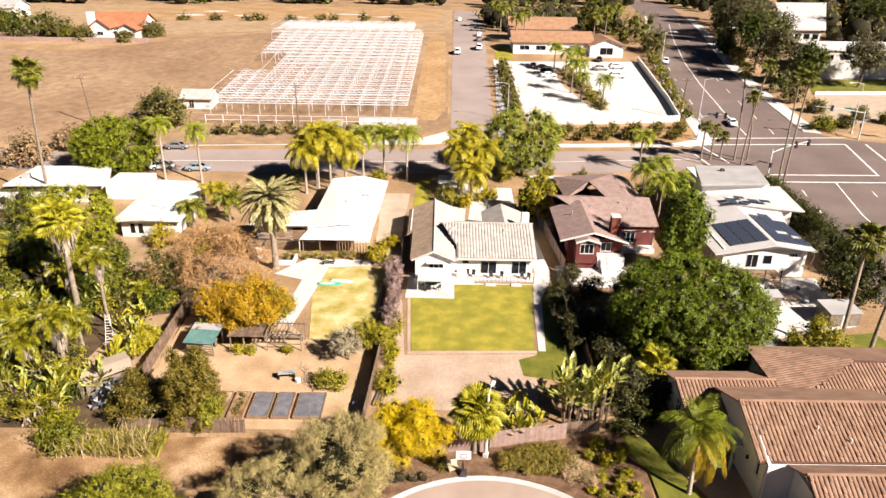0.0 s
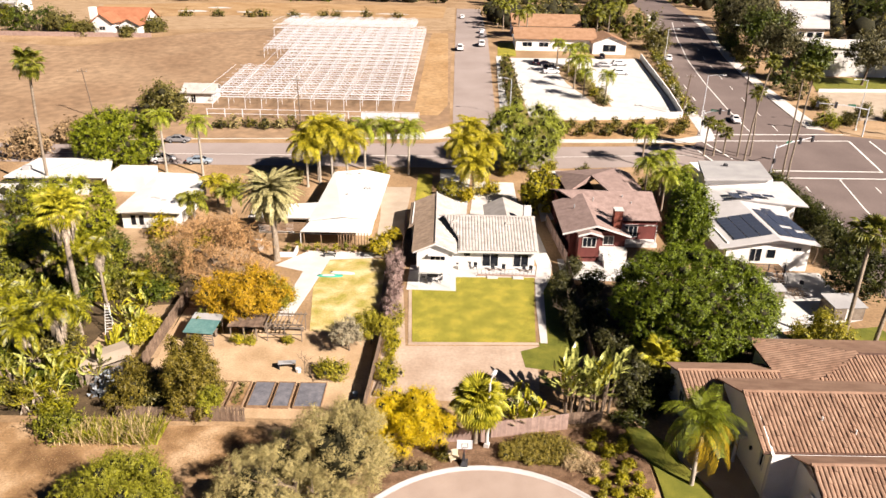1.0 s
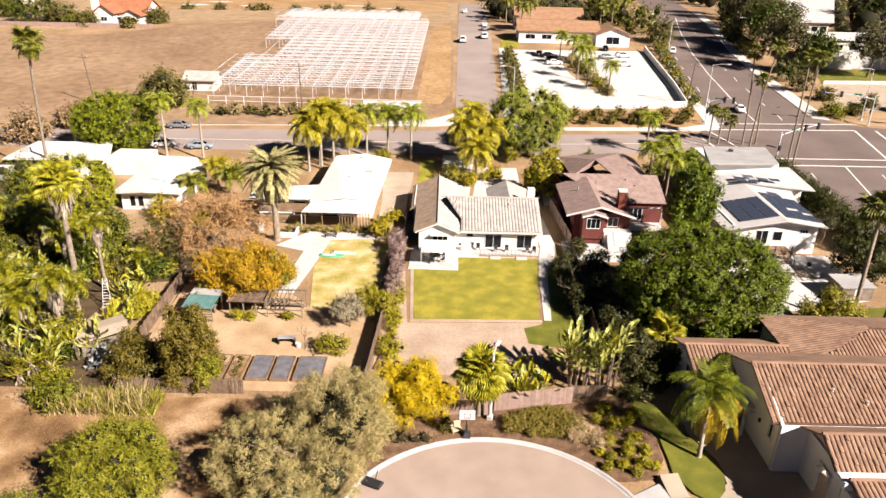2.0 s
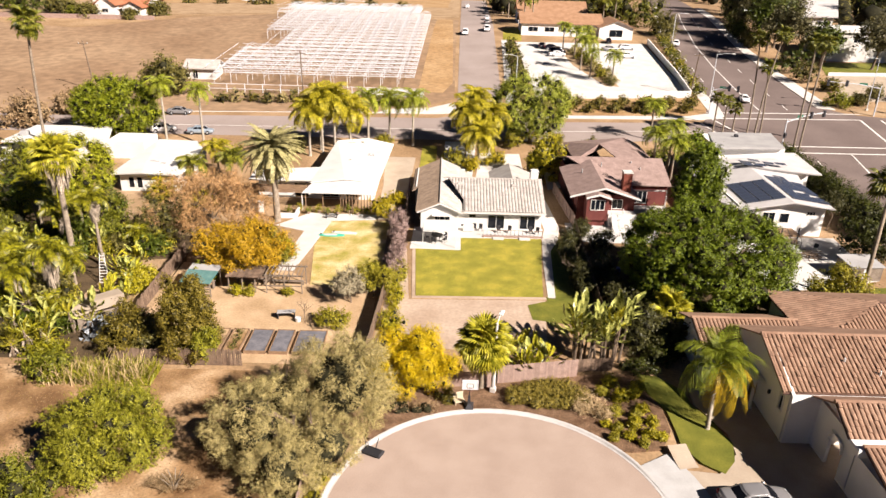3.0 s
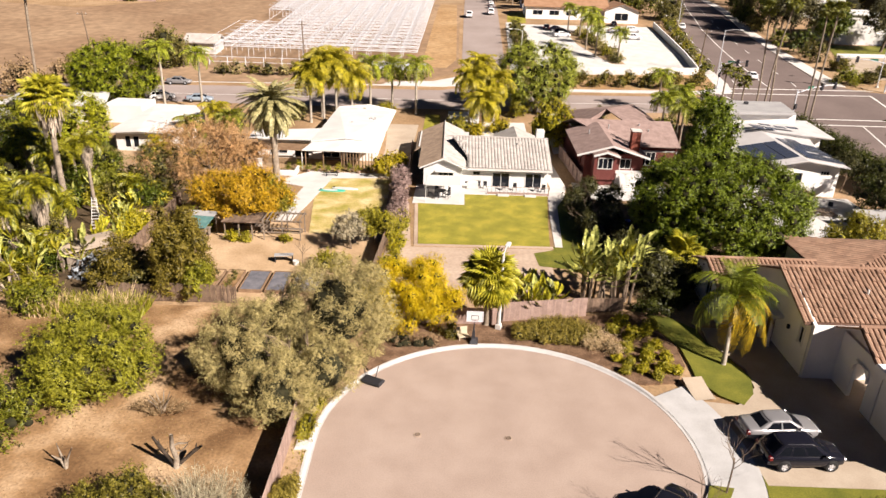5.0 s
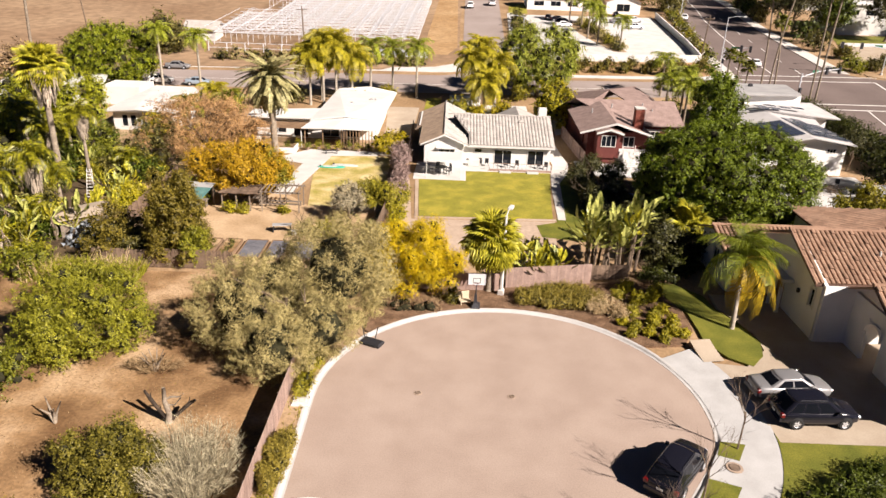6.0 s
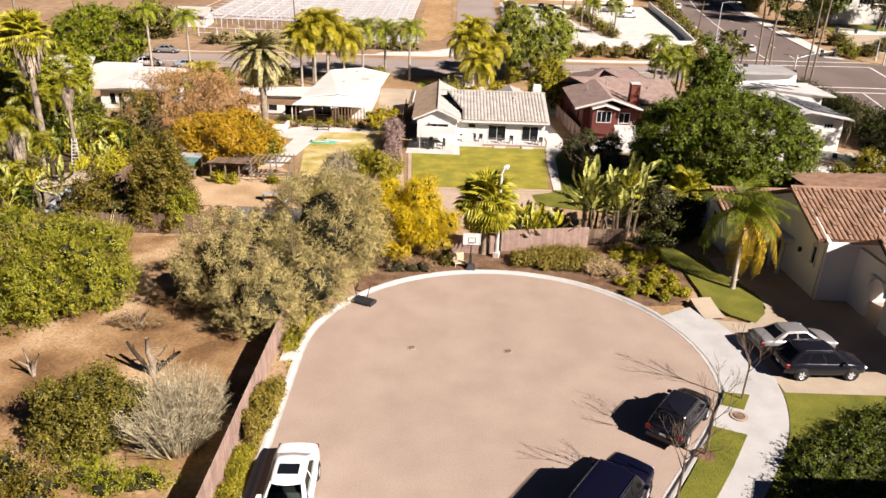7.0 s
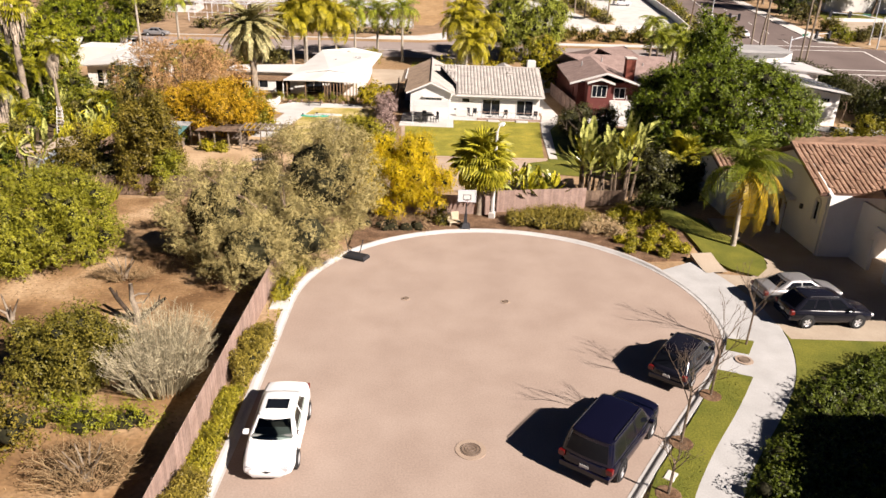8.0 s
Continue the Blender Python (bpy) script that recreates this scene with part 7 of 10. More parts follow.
for k, (x, y, r) in enumerate(((88.5, 224, 2.6), (91.6, 234, 3.0), (94.6, 243, 3.2), (98.6, 253, 3.4), (102.6, 265, 3.8), (107.5, 280, 4.2), (113, 296, 4.4), (87.6, 213, 2.4))):
    bush("dark roadside tree-high shrub beyond the avenue", (x, y), (r, r, r * 1.1), (DARKGREEN, DULLGREEN)[k % 2], 3000, (0.5, 0.26), 980 + k, 16, 0.36, "bush", 0, "avenue thicket")
rng_fill = random.Random(77)
for k in range(31):
    x, y = rng_fill.uniform(-58, -33), rng_fill.uniform(54, 96)
    if -38.5 < x < -29 and 60.5 < y < 76 or -42 < x < -30 and 79 < y < 95:
        continue
    if k % 8 == 0:
        paddle_plant("banana clump in the crowded grove", (x, y), 4, 1.4, rng_fill.uniform(2.0, 3.6), 500 + k, scale=1.0, leaves=GROVE_PADDLES, dead=2)
    else:
        r = rng_fill.uniform(1.4, 2.6)
        bush("leafy shrub in the crowded grove", (x, y), (r, r, r * rng_fill.uniform(0.6, 1.0)), (MIDGREEN, DARKGREEN, DARKGREEN, DULLGREEN)[k % 4], int(1500 + 700 * r), (0.3, 0.14), 500 + k, 16, 0.34, "shrub", 0, "grove shrubs")
for k, (x, y, h) in enumerate(((-54, 78, 7.5), (-44.5, 80, 5.0), (-52, 84, 6.0))):
    palm("feather palm among the banana clumps", (x, y), h, 0.18, FROND_GROVE, 22, PALMBARK, 540 + k, up=(-35, 65), scale=1.0, group="grove palms")


def far_woods():
    """The dark line of woods along the horizon, and the town's tree tops beyond the avenue."""
    rng = random.Random(5)
    clumps = []
    for k in range(330):
        x = -420 + 840 * rng.random()
        y = 348 + 60 * rng.random()
        if (-110 < x < 18 and y < 366) or 2 < x < 18 or 95 < x < 122:
            continue
        r = rng.uniform(4, 8)
        clumps.append((x, y, terrain(y) + r * 0.7, r, r, r * rng.uniform(0.8, 1.3)))
    stuff("far_woods", leaf_cloud("far_woods", clumps, 16000, 1.7, 0.9, DARKGREEN, 9, 0.85), "dark line of distant trees on the horizon", "woods")
    clumps = []
    for k in range(120):
        x, y = 18 + 72 * rng.random(), 262 + 70 * rng.random()
        if x > 60 + (y - 250) * 0.2 and x < 95 + (y - 250) * 0.2:
            continue
        r = rng.uniform(2, 4.5)
        clumps.append((x, y, terrain(y) + r * 0.8, r, r, r))
    for k in range(160):
        x, y = 128 + 130 * rng.random(), 160 + 180 * rng.random()
        if y < 216 and x < 164:
            continue
        r = rng.uniform(3, 7)
        clumps.append((x, y, terrain(y) + r * 0.8, r, r, r))
    stuff("town_trees", leaf_cloud("town_trees", clumps, 18000, 1.2, 0.6, DULLGREEN, 10, 0.85), "mixed tree tops of the town beyond the avenue", "woods")


far_woods()


def twig_bush(label, at, size, count, seed, mat, name="dry_shrub"):
    """A leafless grey shrub of forked twigs."""
    rng = random.Random(seed)
    ob = thing(name, label, "shrub", (at[0], at[1], 0))
    g = Geo()
    for k in range(count):
        a, s = rng.uniform(0, 6.28), rng.random() ** 0.5
        p = Vector((0.5 * s * size[0] * math.cos(a), 0.5 * s * size[1] * math.sin(a), 0))
        e = Vector((size[0] * s * math.cos(a), size[1] * s * math.sin(a), size[2] * rng.uniform(0.6, 1.1) * (1.15 - 0.5 * s)))
        m = p.lerp(e, 0.5) + Vector((0, 0, 0.12))
        g.tube([p, m, e], [0.022, 0.014, 0.006], 3, False)
        for _ in range(5):
            q = m.lerp(e, rng.random())
            f = q + Vector((rng.uniform(-1, 1), rng.uniform(-1, 1), rng.uniform(-0.1, 1))) * 0.42
            g.tube([q, f], [0.011, 0.005], 3, False)
    part("branchwork", g, mat, ob)
    g = Geo()
    for k in range(9):
        a = 0.7 * k
        g.tube([(0.12 * math.cos(a), 0.12 * math.sin(a), -0.05), (0.3 * math.cos(a), 0.3 * math.sin(a), 0.5), (0.75 * math.cos(a + 0.2), 0.75 * math.sin(a + 0.2), 1.2)], [0.06, 0.05, 0.025], 5)
    part("woody_base", g, PALMBARK, ob, smooth=True)
    return ob


twig_bush("pale grey leafless shrub by the fence", (-12.1, 26.9), (2.7, 3.0, 3.7), 520, 1, GREYTWIG)
twig_bush("pale dry shrub in the near meadow", (-12.6, 20.4), (2.2, 1.6, 1.1), 170, 2, STRAW)
twig_bush("straw-coloured brush heap in the meadow", (-18.2, 37.4), (2.2, 1.0, 0.8), 110, 3, STRAW)


def dead_tree():
    ob = thing("dead_tree", "bleached bare tree stump with two snapped limbs", "tree", (-15.35, 32.2, 0))
    g = Geo()
    g.tube([(0, 0, -0.1), (0.06, 0, 0.7), (-0.12, 0.05, 1.4), (-0.1, 0.1, 2.25)], [0.2, 0.16, 0.14, 0.1], 8)
    g.tube([(-0.1, 0.05, 1.5), (0.3, 0.0, 1.75), (0.75, 0.1, 1.7), (1.0, 0.05, 1.95)], [0.07, 0.06, 0.04, 0.02], 6)
    g.tube([(0.1, 0.0, 1.2), (0.5, -0.1, 1.3), (0.8, 0.1, 1.65)], [0.05, 0.04, 0.03], 6)
    part("trunk", g, PALMBARK, ob, smooth=True)
    for way in (((0, 0, 0.1), (-0.5, 0.1, 0.75), (-0.95, 0.25, 1.3), (-1.3, 0.3, 1.9)), ((0.05, 0, 0.1), (0.6, 0.2, 0.6), (1.1, 0.35, 1.05), (1.5, 0.35, 1.35))):
        g = Geo()
        g.tube(way, [0.12, 0.11, 0.12, 0.07], 7)
        g.tube([way[2], (way[2][0] * 1.05, way[2][1] + 0.1, way[2][2] + 0.42)], [0.07, 0.02], 5)
        part("limb", g, CHARRED, ob, "blackened snapped limb", smooth=True)
    ob = thing("dead_tree", "small twisted dead stump in the meadow", "tree", (-21.6, 31.8, 0))
    g = Geo()
    for e in ((0.5, 0.1, 1.4), (-0.4, 0.2, 1.6), (0.2, -0.2, 1.1), (-0.7, 0, 0.9)):
        g.tube([(0, 0, -0.05), (e[0] * 0.3, e[1] * 0.3, 0.6), e], [0.1, 0.08, 0.03], 6)
    part("trunk", g, PALMBARK, ob, smooth=True)


dead_tree()
bare_tree("thin leafless young tree staked in the grass strip", (10.45, 23.25), 4.4, 1)
bare_tree("thin leafless young tree in the grass strip", (12.93, 26.75), 4.2, 2)
bare_tree("thin leafless young tree in its grass square", (16.5, 31.5), 4.0, 3)
bare_tree("small leafless sapling in the grass strip", (9.0, 20.2), 2.6, 4)


def grass_stuff():
    """Dry grass and lawn blades near the camera's way, and pampas grass by the rear fence."""
    rng = np.random.default_rng(3)

    def blades(name, n, box, h, w, mat, label, z=0.0, patchy=1.2, keep=None):
        x = rng.uniform(box[0], box[1], n)
        y = rng.uniform(box[2], box[3], n)
        m = np.sin(x * 0.9 / patchy) + np.sin(y * 0.8 / patchy + 1.3) + np.sin((x + y) * 0.5) + rng.normal(0, 0.8, n) > -0.2
        if keep:
            m &= keep(x, y)
        x, y = x[m], y[m]
        k = len(x)
        a = rng.uniform(0, 6.28, k)
        hh, ww = h * rng.uniform(0.5, 1.3, k), w * rng.uniform(0.6, 1.3, k)
        lx, ly = rng.normal(0, 0.4, k) * hh, rng.normal(0, 0.4, k) * hh
        dx, dy = np.cos(a) * ww, np.sin(a) * ww
        v = np.stack([np.stack([x - dx, y - dy, np.full(k, z)], 1), np.stack([x + dx, y + dy, np.full(k, z)], 1), np.stack([x + lx + dx * 0.3, y + ly + dy * 0.3, z + hh], 1), np.stack([x + lx - dx * 0.3, y + ly - dy * 0.3, z + hh], 1)], 1).reshape(-1, 3)
        return stuff(name, fast_mesh(name, v, np.arange(4 * k).reshape(-1, 4), mat), label, "grass")

    blades("dry_grass", 30000, (-40, -9.5, 14, 51.5), 0.07, 0.02, STRAW, "dry straw-coloured meadow grass")
    blades("green_grass", 6000, (-40, -9.6, 14, 51), 0.05, 0.025, DULLYELLOW, "low weeds among dry meadow grass", patchy=2.6)
    blades("pampas_plumes", 800, (-33.4, -24.8, 48.9, 51.4), 1.5, 0.035, PLUME, "pale feathery plumes of pampas grass", patchy=5)
    blades("pampas_grass", 2600, (-33, -24.5, 49.2, 51.8), 1.1, 0.05, MEADOWGREEN, "green and straw pampas grass along the rear fence", patchy=5)
    blades("verge_grass", 7000, (-9.0, -8.1, 15, 43), 0.14, 0.03, LIGHTGREEN, "weedy grass on the verge", TOP)
    blades("strip_grass", 9000, (5.4, 15.0, 12, 29), 0.07, 0.02, GRASSBLADE, "mown grass of the street strip", TOP + 0.01, keep=lambda x, y: (x > 8.4 + 0.73 * (y - 20.6)) & (x < 10.0 + 0.72 * (y - 20.6)))


grass_stuff()

# ---- fences ----
def fence(label, a, b, height, mat, board=0.15, gap=0.008, lean=0.0, rail=True, cap=False, seed=1, lift=0.0, name="fence"):
    """A board fence from a to b: posts, rails and single boards that share their meshes."""
    a, b = Vector((*a, 0)), Vector((*b, 0))
    d = (b - a).normalized()
    length = (b - a).length
    turn = math.degrees(math.atan2(d.y, d.x))
    z = terrain((a.y + b.y) / 2) + lift
    ob = thing(name, label, "fence", (a.x, a.y, z), turn)
    rng = random.Random(seed)
    shapes = []
    for k in range(4):
        h = height * (1 - lean * 0.5 + lean * k / 3)
        shapes.append(Geo().soft_box(0, board - gap, -0.012 + 0.006 * (k % 2), 0.012 + 0.006 * (k % 2), 0, h, 0.01).mesh("board", mat))
    n = int(length / board)
    for k in range(n):
        part("board", shapes[rng.randrange(4)], None, ob, m=pose(k * board, 0, 0.03, 0, rng.uniform(-1, 1) * lean * 12, 0))
    me = Geo().box(-0.045, 0.045, 0.03, 0.12, -0.2, height * 0.97).mesh("post", mat)
    for k in range(int(length / 2.4) + 1):
        part("post", me, None, ob, m=pose(min(k * 2.4, length), 0, 0))
    for h in (0.25, 0.8):
        part("rail", Geo().box(0, length, 0.014, 0.055, height * h - 0.05, height * h + 0.05), mat, ob)
    if cap:
        part("cap_rail", Geo().soft_box(-0.05, length, -0.05, 0.08, height + 0.04, height + 0.09, 0.015), mat, ob)
    return ob


fence("brown board fence along the street verge", (-9.2, 9.0), (-9.2, 41.0), 1.8, FENCE, 0.15, cap=False, seed=2)
fence("reddish-brown board fence behind the street head", (-5.6, 50.2), (4.4, 50.3), 1.6, FENCE, 0.15, seed=3)
fence("reddish-brown board fence behind the hedge", (4.9, 50.9), (12.0, 52.3), 1.75, FENCE, 0.15, seed=4, lift=0.1)
# the dark wood on this stretch stands in for the shade lying on it
fence("brown board fence below the bird-of-paradise, shade put into darker boards", (12.0, 53.0), (15.4, 53.4), 1.3, OLDFENCE, 0.16, seed=5, lift=0.1)
fence("weathered grey-brown fence at the back of the plot", (-29.2, 52.5), (-17.6, 52.7), 1.6, OLDFENCE, 0.17, 0.02, 0.12, seed=6)
fence("weathered fence between grove and garden", (-30.2, 61.2), (-30.6, 76.0), 1.7, OLDFENCE, 0.17, 0.02, 0.1, seed=7)
fence("dark brown fence between the gardens", (-6.9, 53.4), (-5.2, 88.6), 1.6, OLDFENCE, 0.17, 0.01, 0.05, seed=8)
fence("brown side fence beside the white house", (-5.2, 88.8), (-5.4, 104), 1.7, FENCE, 0.17, seed=9)
fence("dark side fence beside the red house", (16.2, 60.5), (17.4, 88), 1.7, OLDFENCE, 0.18, 0.01, 0.03, seed=10)
fence("reddish side fence along the red house", (17.5, 88.2), (16.6, 103), 1.8, FENCE, 0.18, seed=11)
fence("low wooden yard fence by the tiled house", (23.5, 60.6), (40, 60.2), 1.6, FENCE, 0.18, seed=12)

# ---- roofs of the tiled house ----
def tile_roof(o, d, w, single=None, boost=0):
    d = Vector(d)
    tiled(TILED_HOUSE, o, (1, 0, 0), d, [(0, 0), (w, 0), (w, d.length), (0, d.length)], TERRACOTTA_J, 0.36, 0.46, 0.11, single=single, boost=boost, base=TERRADARK)
    part("ridge_cap", Geo().tube([(o[0] - 0.05, o[1], o[2] + 0.1), (o[0] + w, o[1], o[2] + 0.1)], 0.14, 7), TERRACOTTA_J, TILED_HOUSE)


tile_roof((25.85, 49.5, 6.55), (0, -5.25, -2.1), 14.4, TERRACOTTA, 4)
roof_sheet(TILED_HOUSE, [(25.85, 49.5, 6.55), (40.2, 49.5, 6.55), (40.2, 54.7, 4.45), (25.85, 54.7, 4.45)], TERRACOTTA_J)
part("verge_tile", Geo().tube([(25.86, 49.5, 6.64), (25.86, 44.2, 4.52)], 0.1, 6), TERRACOTTA_J, TILED_HOUSE)
tile_roof((22.6, 56.0, 4.3), (0, -4.2, -1.3), 9.6)
roof_sheet(TILED_HOUSE, [(22.6, 56.0, 4.3), (32.2, 56.0, 4.3), (32.2, 59.3, 3.1), (22.6, 59.3, 3.1)], TERRACOTTA_J)
tiled(TILED_HOUSE, (32.0, 52.4, 3.9), (1, 0, 0), (0, 5.2, 1.75), [(0, 0), (15, 0), (15, 5.48), (8.5, 5.48)], TERRACOTTA_J, 0.36, 0.46, 0.1, base=TERRADARK)
tiled(TILED_HOUSE, (32.0, 62.8, 3.9), (0, -1, 0), (8.5, 0, 1.75), [(0, 0), (10.4, 0), (5.2, 8.68)], TERRACOTTA_J, 0.36, 0.46, 0.1, base=TERRADARK)
roof_sheet(TILED_HOUSE, [(40.5, 57.6, 5.65), (47.0, 57.6, 5.65), (47.0, 62.8, 3.9), (32.0, 62.8, 3.9)], TERRACOTTA_J)
tile_roof((27.9, 41.3, 5.85), (0, -2.9, -1.5), 8.0, boost=4)
roof_sheet(TILED_HOUSE, [(27.9, 41.3, 5.85), (36, 41.3, 5.85), (36, 44.2, 4.4), (27.9, 44.2, 4.4)], TERRACOTTA_J)
tile_roof((28.2, 37.6, 4.9), (0, -5.6, -1.5), 9.0)
for x, y, z in ((31.5, 47.0, 5.6), (33.8, 45.9, 5.2)):
    part("vent_pipe", Geo().tube([(x, y, z - 0.2), (x, y, z + 0.4)], 0.08, 7), LAMPWHITE, TILED_HOUSE)

# ---- vehicles ----
def loft(g, rings):
    n = len(rings[0])
    base = len(g.v)
    for r in rings:
        g.v.extend(tuple(p) for p in r)
    for i in range(len(rings) - 1):
        for k in range(n):
            g.f.append((base + i * n + k, base + i * n + (k + 1) % n, base + (i + 1) * n + (k + 1) % n, base + (i + 1) * n + k))
    g.f.append(tuple(range(base, base + n))[::-1])
    g.f.append(tuple(base + (len(rings) - 1) * n + k for k in range(n)))
    return g


TYRE = Geo()
for r0, y0, r1, y1 in ((0.20, -0.1, 0.31, -0.1), (0.31, -0.1, 0.33, -0.06), (0.33, -0.06, 0.33, 0.06), (0.33, 0.06, 0.31, 0.1), (0.31, 0.1, 0.20, 0.1)):
    for k in range(18):
        a, b = 2 * math.pi * k / 18, 2 * math.pi * (k + 1) / 18
        TYRE.add([(r0 * math.cos(a), y0, r0 * math.sin(a)), (r0 * math.cos(b), y0, r0 * math.sin(b)), (r1 * math.cos(b), y1, r1 * math.sin(b)), (r1 * math.cos(a), y1, r1 * math.sin(a))], [(0, 1, 2, 3)])
TYRE = TYRE.mesh("tyre", RUBBER)
RIM = Geo()
for k in range(5):
    a = 2 * math.pi * k / 5
    for s in (-1, 1):
        RIM.add([(0.05 * math.cos(a + 1.2), s * 0.08, 0.05 * math.sin(a + 1.2)), (0.21 * math.cos(a + 0.25), s * 0.07, 0.21 * math.sin(a + 0.25)), (0.21 * math.cos(a - 0.25), s * 0.07, 0.21 * math.sin(a - 0.25)), (0.05 * math.cos(a - 1.2), s * 0.08, 0.05 * math.sin(a - 1.2))], [(0, 1, 2, 3)])
for k in range(16):
    a, b = 2 * math.pi * k / 16, 2 * math.pi * (k + 1) / 16
    for s in (-1, 1):
        RIM.add([(q * math.cos(w), s * y, q * math.sin(w)) for w, q, y in ((a, 0.19, 0.08), (b, 0.19, 0.08), (b, 0.215, 0.1), (a, 0.215, 0.1))], [(0, 1, 2, 3)])
for k in range(16):
    a, b = 2 * math.pi * k / 16, 2 * math.pi * (k + 1) / 16
    RIM.add([(0.19 * math.cos(w), y, 0.19 * math.sin(w)) for w, y in ((a, -0.08), (b, -0.08), (b, 0.08), (a, 0.08))], [(0, 1, 2, 3)])
RIM = RIM.mesh("rim", CHROME)
ARCH = Geo().tube([(0, -0.125, 0), (0, 0.125, 0)], 0.385, 20).mesh("wheel_arch", RUBBER)
KINDS = {
    "sedan": dict(panes=[(0.10, 0.47), (0.51, 0.86)], body=[(-2.36, 0.70, 0.42, 0.90), (-2.22, 0.84, 0.30, 1.00), (-1.5, 0.90, 0.22, 1.03), (-0.3, 0.905, 0.20, 0.98), (0.9, 0.90, 0.20, 0.96), (1.5, 0.88, 0.22, 0.90), (2.1, 0.82, 0.26, 0.80), (2.33, 0.66, 0.34, 0.66)], base=(-1.75, 1.2, 0.80, 0.97), top=(-0.95, 0.35, 0.60, 1.44), wheels=(-1.38, 1.36), scale=1.0),
    "suv": dict(panes=[(0.08, 0.34), (0.37, 0.64), (0.67, 0.93)], body=[(-2.52, 0.90, 0.48, 1.05), (-2.40, 0.98, 0.38, 1.12), (-1.4, 1.0, 0.30, 1.14), (0.0, 1.0, 0.28, 1.12), (1.0, 0.99, 0.30, 1.12), (1.6, 0.97, 0.32, 1.08), (2.3, 0.92, 0.36, 1.0), (2.52, 0.78, 0.42, 0.82)], base=(-2.46, 1.15, 0.94, 1.12), top=(-2.25, 0.45, 0.78, 1.86), wheels=(-1.5, 1.5), scale=1.15),
    "crossover": dict(panes=[(0.09, 0.38), (0.42, 0.68), (0.72, 0.92)], body=[(-2.28, 0.78, 0.44, 0.98), (-2.14, 0.90, 0.34, 1.06), (-1.3, 0.925, 0.26, 1.08), (0.0, 0.925, 0.24, 1.04), (0.9, 0.92, 0.24, 1.04), (1.5, 0.90, 0.27, 0.98), (2.05, 0.84, 0.32, 0.86), (2.28, 0.68, 0.4, 0.70)], base=(-2.15, 1.2, 0.84, 1.05), top=(-1.55, 0.35, 0.66, 1.66), wheels=(-1.36, 1.36), scale=1.06),
}


def paint(name, colour, rough=0.25, metal=0.0):
    return plain(name, colour, rough, metal, 0.0, 0.45)


def cabin(ob, k):
    """The inside of a car with clear windows: floor, dashboard and seats."""
    b0, b1, bw, bz = k["base"]
    part("cabin_floor", Geo().box(b0 + 0.15, b1 - 0.3, -bw + 0.06, bw - 0.06, bz - 0.02, bz + 0.045), DARKROOM, ob)
    part("dashboard", Geo().soft_box(b1 - 0.62, b1 - 0.12, -bw + 0.1, bw - 0.1, bz, bz + 0.09, 0.04), DASHGREY, ob, "grey dashboard")
    for y in (-0.36, 0.36):
        part("seat", Geo().soft_box(-0.45, 0.05, y - 0.24, y + 0.24, bz, bz + 0.1, 0.03), SEATBEIGE, ob, "beige front seat")
        part("seat_back", Geo().soft_box(-0.55, -0.4, y - 0.23, y + 0.23, bz, bz + 0.34, 0.05), SEATBEIGE, ob)
    part("rear_bench", Geo().soft_box(-1.3, -1.05, -0.6, 0.6, bz, bz + 0.22, 0.05), SEATBEIGE, ob, "beige rear bench")
    part("steering_wheel", Geo().tube([(0.3 + 0.05 * math.sin(6.2832 * j / 14), 0.36 + 0.17 * math.cos(6.2832 * j / 14), bz + 0.12 + 0.15 * math.sin(6.2832 * j / 14)) for j in range(15)], 0.015, 4), RUBBER, ob)


SEATBEIGE = plain("beige_leather", (0.297, 0.251, 0.185), 0.6)
DASHGREY = plain("dash_grey", (0.145, 0.152, 0.145), 0.7)


def cabin_point(k, side, t, s):
    """A point of the cabin's outside: sides 0 front, 1 left, 2 rear, 3 right; t along the side, s from belt to roof."""
    b0, b1, bw, bz = k["base"]
    t0, t1, tw, tz = k["top"]
    x0, x1 = b0 + (t0 - b0) * s, b1 + (t1 - b1) * s
    w = bw + (tw - bw) * s ** 1.25
    z = bz - 0.06 + (tz - bz) * s
    bow = 0.14 * (1 - (2 * t - 1) ** 2)
    if side == 0:
        return (x1 + bow, w * (2 * t - 1), z)
    if side == 1:
        return (x1 + (x0 - x1) * t, w + bow * 0.12, z)
    if side == 2:
        return (x0 - bow * 0.8, w * (1 - 2 * t), z)
    return (x0 + (x1 - x0) * t, -w - bow * 0.12, z)


def cabin_cuts(k):
    """Pane edges along each side."""
    flank = k["panes"]
    back = [(1 - b, 1 - a) for a, b in flank[::-1]]
    return [[(0.07, 0.93)], flank, [(0.09, 0.91)], back]


def cabin_ring(k):
    out = []
    for side, cuts in enumerate(cabin_cuts(k)):
        ts = sorted({0.03, 0.97, *(v for c in cuts for v in c), *((c[0] + c[1]) / 2 for c in cuts)} | ({0.25, 0.75} if side in (0, 2) else set()))
        out += [(side, t) for t in ts]
    return out


